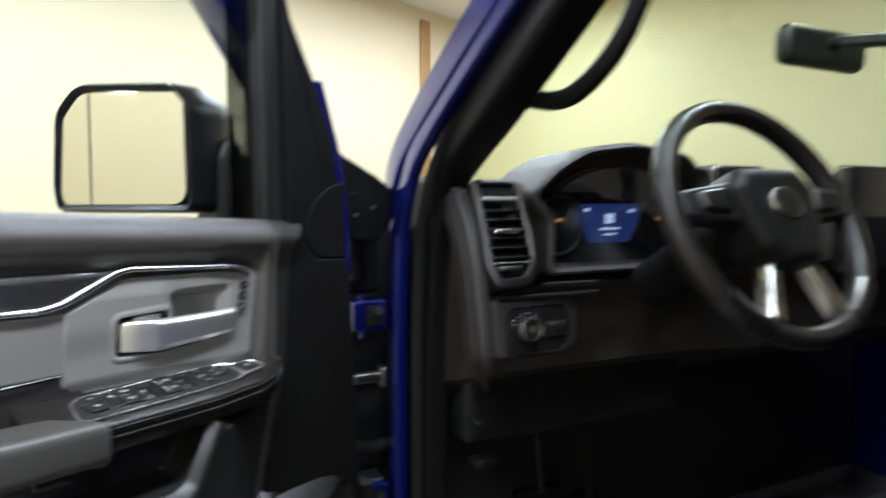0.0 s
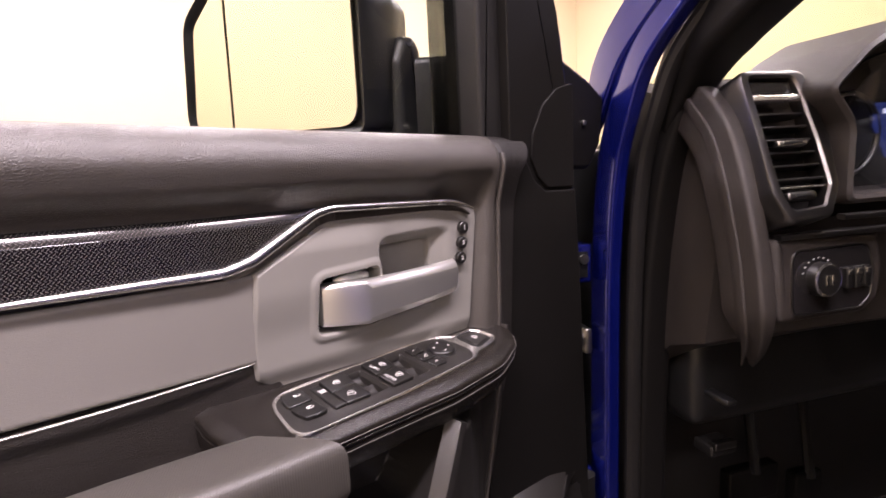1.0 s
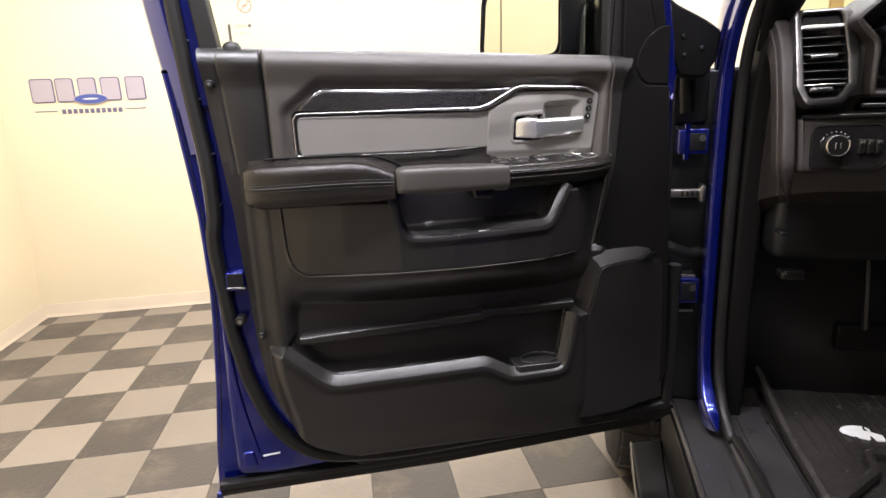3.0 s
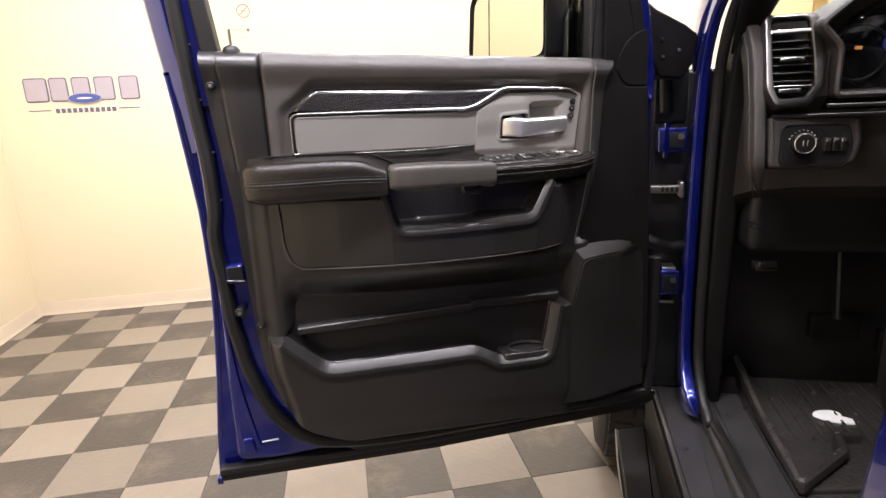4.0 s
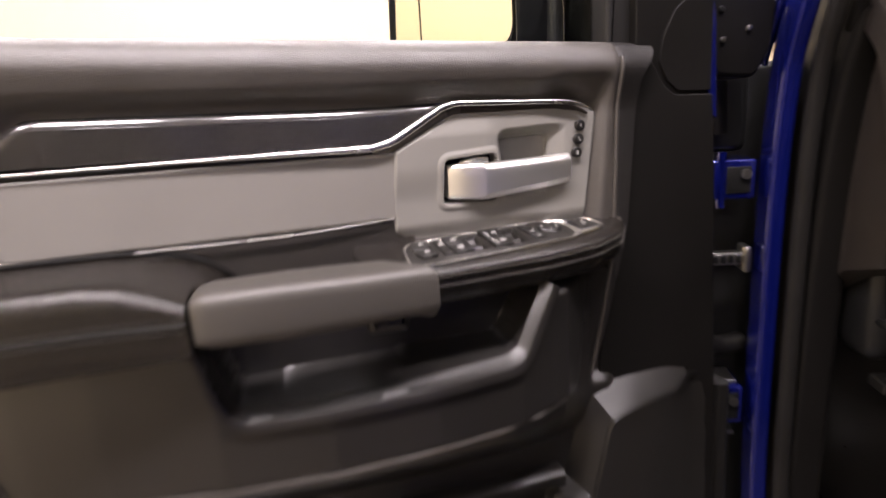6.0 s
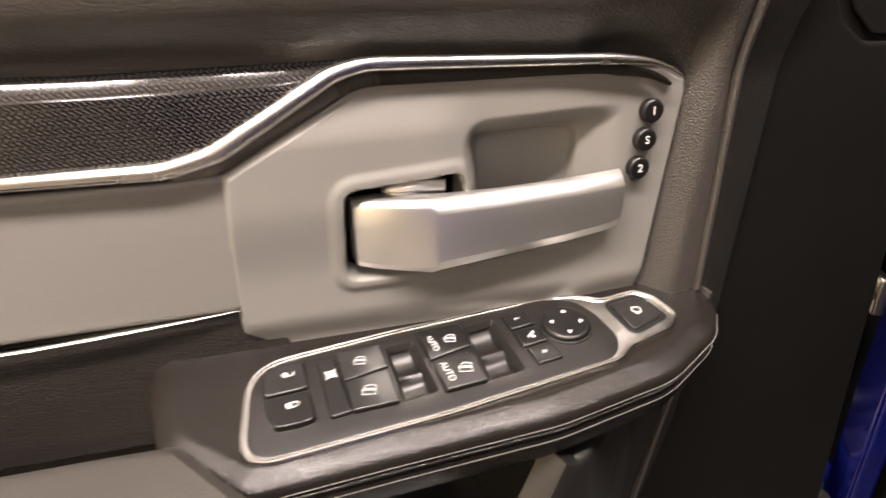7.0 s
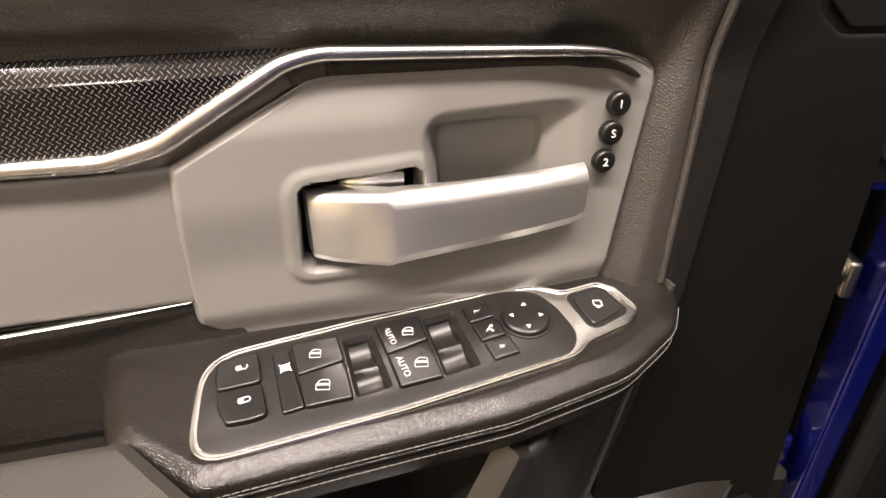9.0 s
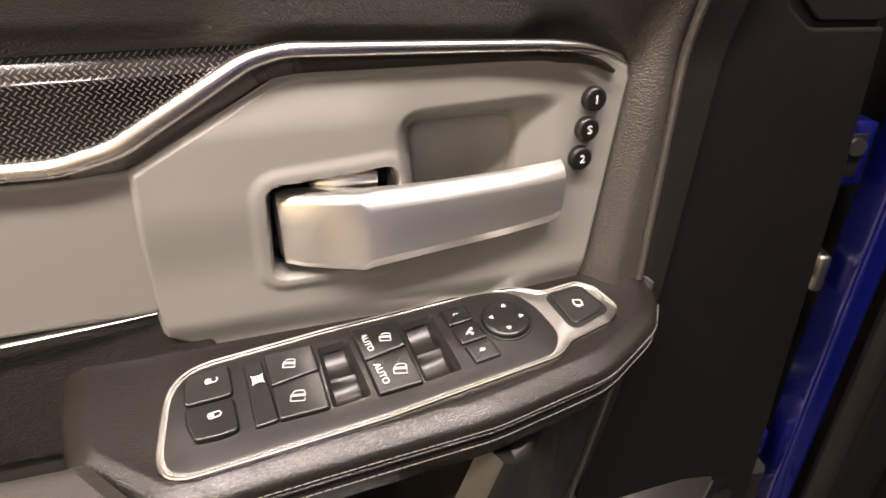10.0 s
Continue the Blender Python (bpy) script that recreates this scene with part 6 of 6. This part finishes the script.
vo = rounded([(-0.046, 0.094), (0.052, 0.094), (0.059, 0.0), (0.051, -0.058), (0.026, -0.094), (-0.036, -0.098), (-0.050, -0.062)], [0.014, 0.016, 0.04, 0.012, 0.012, 0.016, 0.03], 5)
vi = rounded([(-0.035, 0.084), (0.034, 0.084), (0.038, 0.0), (0.036, -0.054), (0.018, -0.080), (-0.029, -0.083), (-0.036, -0.056)], [0.008, 0.010, 0.04, 0.008, 0.008, 0.010, 0.02], 5)
part("vent_bezel", at_vent(frame_xz(vo, vi, -0.012, 0.03, 0.005, 0.022)), DARKCHROME, dash, "dark satin chrome vent surround")
part("vent_box", at_vent(slab_xz(inset(vi, -0.001), 0.014, 0.024, 0.001)), MATTE, dash)
part("vent_cap", at_vent(slab_xz(rounded([(-0.035, 0.062), (0.035, 0.062), (0.033, 0.083), (-0.034, 0.083)], 0.004), -0.004, 0.02, 0.003)), GLOSS, dash, "gloss black vent cap")
part("vent_bar", at_vent(slab_xz(rounded([(-0.037, 0.0525), (0.037, 0.0525), (0.037, 0.061), (-0.037, 0.061)], 0.002), -0.011, 0.01, 0.002)), SILVER, dash)
for i in range(6):
    z = -0.046 + i * 0.0165
    part("vent_slat", at_vent(box(-0.035, 0.036, -0.006, 0.013, z, z + 0.0026, 0.001)), BUTTON, dash)
knob = part("vent_knob", at_vent(box(-0.023, 0.020, -0.014, -0.004, -0.006, 0.001, 0.002)), SILVER, dash)
part("knob_slot", at_vent(box(-0.015, 0.012, -0.0152, -0.0135, -0.0040, -0.0012, 0.0005)), SMOOTH, knob)
part("vent_rule", at_vent(box(-0.034, 0.034, -0.006, 0.004, -0.056, -0.0535, 0.001)), SILVER, dash)
wheel_ = part("vent_wheel", at_vent(box(-0.028, 0.012, -0.011, 0.004, -0.071, -0.061, 0.003)), DARKCHROME, dash)
part("wheel_slot", at_vent(box(-0.018, 0.003, -0.0122, -0.0105, -0.068, -0.064, 0.0008)), SMOOTH, wheel_)

# lamp switch panel
LAMP = Matrix.Translation((0.182, -0.268, 1.267)) @ Matrix.Rotation(radians(-4), 4, "X")


def at_lamp(bm):
    for v in bm.verts:
        v.co = LAMP @ v.co
    return bm


po = rounded([(-0.060, -0.050), (-0.063, 0.052), (0.100, 0.053), (0.106, 0.0), (0.098, -0.036), (0.074, -0.050)], [0.014, 0.008, 0.014, 0.03, 0.014, 0.014], 4)
part("switch_panel", at_lamp(slab_xz(po, -0.010, 0.03, 0.008)), BROWN, dash, "dark brown rim round the lamp switches")
pi_ = rounded([(-0.040, -0.042), (-0.040, 0.036), (0.080, 0.036), (0.088, 0.0), (0.082, -0.030), (0.064, -0.042)], [0.012, 0.016, 0.016, 0.03, 0.014, 0.014], 4)
part("panel_line", at_lamp(sweep([(x, -0.0105, z) for x, z in pi_], [(0.0014 * a, 0.0018 * b) for a, b in circle(1, 6)], up=(0, 1, 0), closed=True)), DARKCHROME, dash)
part("switch_face", at_lamp(slab_xz(inset(pi_, 0.0012), -0.0112, 0.0, 0.0008)), GLOSS, dash, "gloss black lamp switch face")
for k in range(9):
    a = radians(20 + 17.5 * k)
    part("knob_tick", at_lamp(box(0.0255 * math.cos(a) - 0.0008, 0.0255 * math.cos(a) + 0.0008, -0.0118, -0.0110, 0.0255 * math.sin(a) - 0.0008, 0.0255 * math.sin(a) + 0.0008, 0.0002)), MARK, dash)
part("lamp_knob", at_lamp(disc_xz(0.0, 0.0, -0.026, -0.006, 0.0205, 0.004)), BUTTON, dash)
part("knob_ring", at_lamp(sweep([(0.0185 * math.cos(a), -0.024, 0.0185 * math.sin(a)) for a in [2 * math.pi * k / 28 for k in range(28)]], [(0.0017 * a, 0.0022 * b) for a, b in circle(1, 8)], up=(0, 1, 0), closed=True)), CHROME, dash)
for x in (-0.004, 0.004):
    part("knob_mark", at_lamp(box(x - 0.0015, x + 0.0015, -0.0275, -0.0255, -0.006, 0.006, 0.0005)), CHROME, dash)
for x in (0.042, 0.056, 0.070):
    part("thumb_wheel", at_lamp(box(x - 0.005, x + 0.005, -0.018, -0.008, -0.016, 0.010, 0.002)), BUTTON, dash)
    part("wheel_mark", at_lamp(box(x - 0.0036, x + 0.0036, -0.0192, -0.0172, 0.001, 0.0075, 0.0006)), SILVER, dash)
for rx0, rz in ((0.220, 1.339), (0.125, 1.3215)):
    part("dash_rail", sweep([(rx0, -0.272, rz), (0.32, -0.282, rz)], rounded([(-0.006, -0.004), (0.006, -0.004), (0.006, 0.003), (-0.006, 0.003)], 0.002, 3)), DARKCHROME, dash)

# instrument cluster under its hood
hood = []
hood_line = rounded([(0.228, 1.350), (0.228, 1.445), (0.188, 1.490), (0.248, 1.541), (0.310, 1.572), (0.420, 1.587), (0.550, 1.569), (0.610, 1.500), (0.610, 1.350)], [0.02, 0.03, 0.02, 0.08, 0.1, 0.2, 0.06, 0.05, 0.02], 6)
for y, ins in ((-0.10, 0.004), (-0.255, 0.0), (-0.268, 0.003), (-0.272, 0.008), (-0.268, 0.013), (-0.215, 0.018)):
    hood.append([(x, y, z) for x, z in inset(hood_line, ins)])
bm = bmesh.new()
rings(bm, hood, False, True)
part("cluster_hood", bm, BROWN, dash, "padded instrument hood")
part("cluster_face", slab_xz([(0.405 + 0.17 * a, 1.445 + 0.115 * b) for a, b in circle(1, 40, 1, 0.88)], -0.222, -0.210, 0.002), GLOSS, dash)
part("cluster_lens", slab_xz([(0.405 + 0.165 * a, 1.445 + 0.11 * b) for a, b in circle(1, 40, 1, 0.86)], -0.252, -0.249, 0.001), LENS, dash, "clear instrument lens")
for gx in (0.282, 0.515):
    part("gauge", sweep([(gx + 0.052 * math.cos(a), -0.224, 1.435 + 0.052 * math.sin(a)) for a in [2 * math.pi * k / 32 for k in range(32)]], [(0.003 * a, 0.003 * b) for a, b in circle(1, 6)], up=(0, 1, 0), closed=True), DARKCHROME, dash)
    part("gauge_lamp", box(gx - 0.006, gx + 0.006, -0.2255, -0.2225, 1.442, 1.448, 0.0005), GAUGEMARK, dash)
part("cluster_display", slab_xz(rounded([(0.352, 1.402), (0.440, 1.402), (0.462, 1.440), (0.462, 1.474), (0.325, 1.474), (0.325, 1.445)], 0.006), -0.2265, -0.220, 0.001), DISPLAY, dash, "lit blue instrument display")
for x0, x1, z0, z1 in ((0.384, 0.402, 1.438, 1.456), (0.372, 0.416, 1.426, 1.430), (0.378, 0.408, 1.416, 1.419), (0.440, 0.450, 1.458, 1.464), (0.336, 0.346, 1.460, 1.466)):
    part("display_mark", box(x0, x1, -0.2280, -0.2263, z0, z1, 0.0005), DISPLAYMARK, dash)
part("touch_screen", box(0.835, 1.065, -0.385, -0.355, 1.335, 1.548, 0.008), GLOSS, dash, "glossy dark touch screen")
part("centre_vent", box(0.56, 0.70, -0.315, -0.26, 1.485, 1.546, 0.012), DARKCHROME, dash, "satin centre vent surround")

# steering wheel and column
WHEEL = Matrix.Translation((0.447, -0.503, 1.453)) @ Matrix.Rotation(radians(-26), 4, "X")
def at_wheel(bm):
    for v in bm.verts:
        v.co = WHEEL @ v.co
    return bm


ringp = [(0.182 * math.cos(a), 0, 0.182 * math.sin(a)) for a in [2 * math.pi * k / 56 for k in range(56)]]
steering = part("steering_wheel", at_wheel(sweep(ringp, [(0.0165 * a, 0.0185 * b) for a, b in circle(1, 12)], up=(0, 1, 0), closed=True)), LEATHER_ARM, truck, "black leather steering wheel with silver spokes")
hubo = rounded([(-0.085, 0.035), (-0.060, 0.068), (0.060, 0.068), (0.085, 0.035), (0.062, -0.055), (0.035, -0.085), (-0.035, -0.085), (-0.062, -0.055)], 0.025, 5)
part("hub", at_wheel(slab_xz(hubo, -0.038, 0.03, 0.022, steps=5)), MATTE, steering)
part("hub_badge", at_wheel(slab_xz([(a, 0.005 + b) for a, b in circle(0.030, 24, 1, 0.82)], -0.041, -0.034, 0.002)), CHROME, steering)
for sx in (-1, 1):
    part("spoke", at_wheel(slab_xz(rounded([(sx * 0.060, -0.015), (sx * 0.168, -0.005), (sx * 0.170, 0.035), (sx * 0.065, 0.050)], 0.008), -0.018, 0.012, 0.006)), SMOOTH, steering)
    part("spoke_keys", at_wheel(slab_xz(rounded([(sx * 0.088, 0.000), (sx * 0.140, 0.004), (sx * 0.142, 0.030), (sx * 0.090, 0.036)], 0.006), -0.026, -0.012, 0.004)), DARKCHROME, steering)
    part("lower_spoke", at_wheel(slab_xz(rounded([(sx * 0.020, -0.060), (sx * 0.045, -0.070), (sx * 0.082, -0.150), (sx * 0.060, -0.162)], 0.006), -0.014, 0.010, 0.006)), CHROME, steering)
    part("rim_accent", at_wheel(sweep([(0.182 * math.cos(a), -0.001, 0.182 * math.sin(a)) for a in [radians(270 + sx * (28 + 3 * k)) for k in range(9)]], [(0.0172 * a, 0.0192 * b) for a, b in circle(1, 12)], up=(0, 1, 0))), DARKCHROME, steering)
column = part("steering_column", at_wheel(sweep([(0, 0.02, 0), (0, 0.10, -0.005), (0, 0.25, -0.02)], [(0.050 * a, 0.045 * b) for a, b in circle(1, 16)], up=(0, 0, 1))), MATTE, truck)
for sx in (-1, 1):
    part("stalk", at_wheel(sweep([(sx * 0.04, 0.05, 0.01), (sx * 0.16, 0.045, 0.035)], circle(0.009, 10), up=(0, 1, 0))), MATTE, column)
part("rear_view_mirror", box(0.815, 1.075, -0.270, -0.225, 1.765, 1.850, 0.022), SMOOTH, truck, "black rear-view mirror on the windscreen")
part("mirror_stem", sweep([(0.945, -0.235, 1.82), (0.95, -0.36, 1.80), (0.95, -0.42, 1.785)], circle(0.014, 10), up=(1, 0, 0)), SMOOTH, truck)

# footwell: lower dash, pedals, ribbed liner and a scrap of paper
part("knee_panel", box(0.14, 0.70, -0.120, -0.02, 1.00, 1.20, 0.03), SMOOTH, truck)
part("hood_release", box(0.134, 0.150, -0.196, -0.150, 1.076, 1.085, 0.003), SMOOTH, truck, "small bonnet release lever")
part("park_pedal", box(0.165, 0.212, -0.135, -0.095, 0.962, 0.980, 0.004), RUBBER, truck)
part("park_pedal_pad", box(0.168, 0.208, -0.140, -0.125, 0.974, 0.986, 0.003), DARKCHROME, truck)
for px, pw, pz in ((0.42, 0.06, 0.76), (0.56, 0.035, 0.72)):
    part("pedal", box(px - pw, px + pw, 0.03, 0.06, pz - 0.03, pz + 0.04, 0.006), MATTE, truck)
    part("pedal_arm", sweep([(px, 0.03, pz + 0.03), (px, 0.06, pz + 0.20), (px, 0.10, pz + 0.32)], circle(0.010, 8), up=(1, 0, 0)), SMOOTH, truck)
liner = part("floor_liner", slab(rounded([(0.200, -0.40), (0.68, -0.30), (0.68, 0.12), (0.215, 0.12)], 0.02), 0.558, 0.572, 0.005), CARPET, truck, "black rubber floor liner")
for i in range(12):
    x = 0.27 + i * 0.032
    part("liner_rib", sweep([(x, -0.20, 0.574), (x, 0.10, 0.574)], [(0.006 * a, 0.004 * b) for a, b in circle(1, 6)]), CARPET, liner)
part("liner_lip", sweep(rounded_line([(0.215, 0.12, 0.62), (0.207, -0.15, 0.592), (0.203, -0.405, 0.585), (0.336, -0.271, 0.584), (0.352, -0.20, 0.580), (0.40, -0.19, 0.575)], 0.012), [(0.012 * a, 0.018 * b) for a, b in circle(1, 8)]), CARPET, liner)

# driver's seat
def set_back(bm):
    """Moves a piece of the seat to where the seat is slid."""
    for v in bm.verts:
        v.co += Vector((0.0, -0.072, 0.012))
    return bm


cushion = [bar_section(x, y0, y1, z0, z1, r) for x, y0, y1, z0, z1, r in (
    (0.180, -1.10, -0.60, 0.90, 1.030, 0.04), (0.192, -1.14, -0.56, 0.89, 1.065, 0.05), (0.25, -1.16, -0.54, 0.88, 1.085, 0.05), (0.34, -1.16, -0.53, 0.88, 1.060, 0.04), (0.64, -1.16, -0.53, 0.88, 1.060, 0.04), (0.72, -1.16, -0.54, 0.88, 1.085, 0.05), (0.77, -1.14, -0.58, 0.89, 1.06, 0.05))]
bm = bmesh.new()
rings(bm, cushion)
seat = part("driver_seat", set_back(bm), SEATLEATHER, truck, "black leather driver's seat with pale stitching")
part("seat_base", set_back(box(0.24, 0.74, -1.12, -0.58, 0.57, 0.89, 0.02)), SMOOTH, seat)
for dz in (0.0, 0.012):
    pth = smooth_path([(0.188, -0.98, 1.052 - dz), (0.190, -0.70, 1.054 - dz), (0.198, -0.575, 1.050 - dz), (0.28, -0.540, 1.058 - dz)], 14)
    for a, b in zip(pth, pth[1:]):
        part("stitch", sweep([a.lerp(b, 0.1) + Vector((-0.004, -0.068, 0.014)), a.lerp(b, 0.75) + Vector((-0.004, -0.068, 0.014))], [(0.0014 * u, 0.0014 * v) for u, v in circle(1, 5)]), THREAD, seat)
back = [bar_section(x, y0, y1, 1.02, 1.68, r) for x, y0, y1, r in ((0.23, -1.22, -1.10, 0.04), (0.28, -1.26, -1.06, 0.05), (0.50, -1.26, -1.10, 0.05), (0.72, -1.26, -1.06, 0.05), (0.77, -1.22, -1.10, 0.04))]
bm = bmesh.new()
rings(bm, back)
part("backrest", set_back(bm), SEATLEATHER, seat)

# scrap of paper lying on the liner
paper = bmesh.new()
for dx, dy, w, d, tw in ((0.0, 0.0, 0.038, 0.018, 20), (0.014, -0.018, 0.048, 0.016, -8)):
    m = pose(0.375 + dx, -0.085 + dy, 0.5745, 6, 4, tw)
    slab([(w * a, d * b) for a, b in circle(1, 18)], 0, 0.004, 0.0015, paper, m)
m = pose(2.965, -3.22, 0, 0, 0, -22)
for v in paper.verts:
    v.co = m @ v.co
scrap = part("paper_scrap", paper, PAPER, None)
tagged(scrap, "crumpled white paper scrap on the black floor liner", "paper")


# ---- chequered vinyl floor: the nearest tiles singly, the rest joined ----
SIDE = 0.3048
floor = part("floor", box(WEST - 0.1, EAST + 0.1, SOUTH - 0.1, NORTH + 0.1, -0.10, -0.004, 0.001), GROUT, None)
tagged(floor, "chequered floor of worn charcoal and cream vinyl tiles", "floor", kind="structure")
half = SIDE / 2 - 0.0009
tile_meshes = {}
for dark, mat_ in ((True, TILE_DARK), (False, TILE_PALE)):
    bm = slab(rounded([(-half, -half), (half, -half), (half, half), (-half, half)], 0.002, 1), -0.0045, 0.0, 0.0008, steps=1)
    tile_meshes[dark] = mesh_of(bm, "tile", mat_)
rng = random.Random(4)
rest = {True: bmesh.new(), False: bmesh.new()}
for c in range(-1, 23):
    for r in range(-1, 32):
        dark = (c + r) % 2 == 1
        x, y = SIDE * (c + 0.5), -SIDE * (r + 0.5)
        if -1 <= c < 15 and 0 <= r < 17:
            t = new("tile", tile_meshes[dark])
            t.parent = floor
            t.location = (x, y, rng.uniform(-0.0005, 0.0003))
            t.rotation_euler = (rng.uniform(-0.0008, 0.0008), rng.uniform(-0.0008, 0.0008), rng.choice((0, 1, 2, 3)) * math.pi / 2)
        else:
            slab([(x - half, y - half), (x + half, y - half), (x + half, y + half), (x - half, y + half)], -0.0045, 0.0, 0.0008, rest[dark], steps=1)
for dark, mat_ in ((True, TILE_DARK), (False, TILE_PALE)):
    ob = part("far_tiles", rest[dark], mat_, floor)
    tagged(ob, "charcoal far tiles" if dark else "cream far tiles", kind="stuff")
# two faint dried rings on one of the dark tiles
for rad in (0.088, 0.055):
    ring = [(1.07 + rad * math.cos(a) * (1 + 0.04 * math.sin(3 * a)), -1.37 + rad * math.sin(a), 0.0006) for a in [2 * math.pi * k / 40 for k in range(40)]]
    part("ring_stain", sweep(ring, [(0.005 * a, 0.0003 * b) for a, b in circle(1, 6)], closed=True), STAIN, floor)
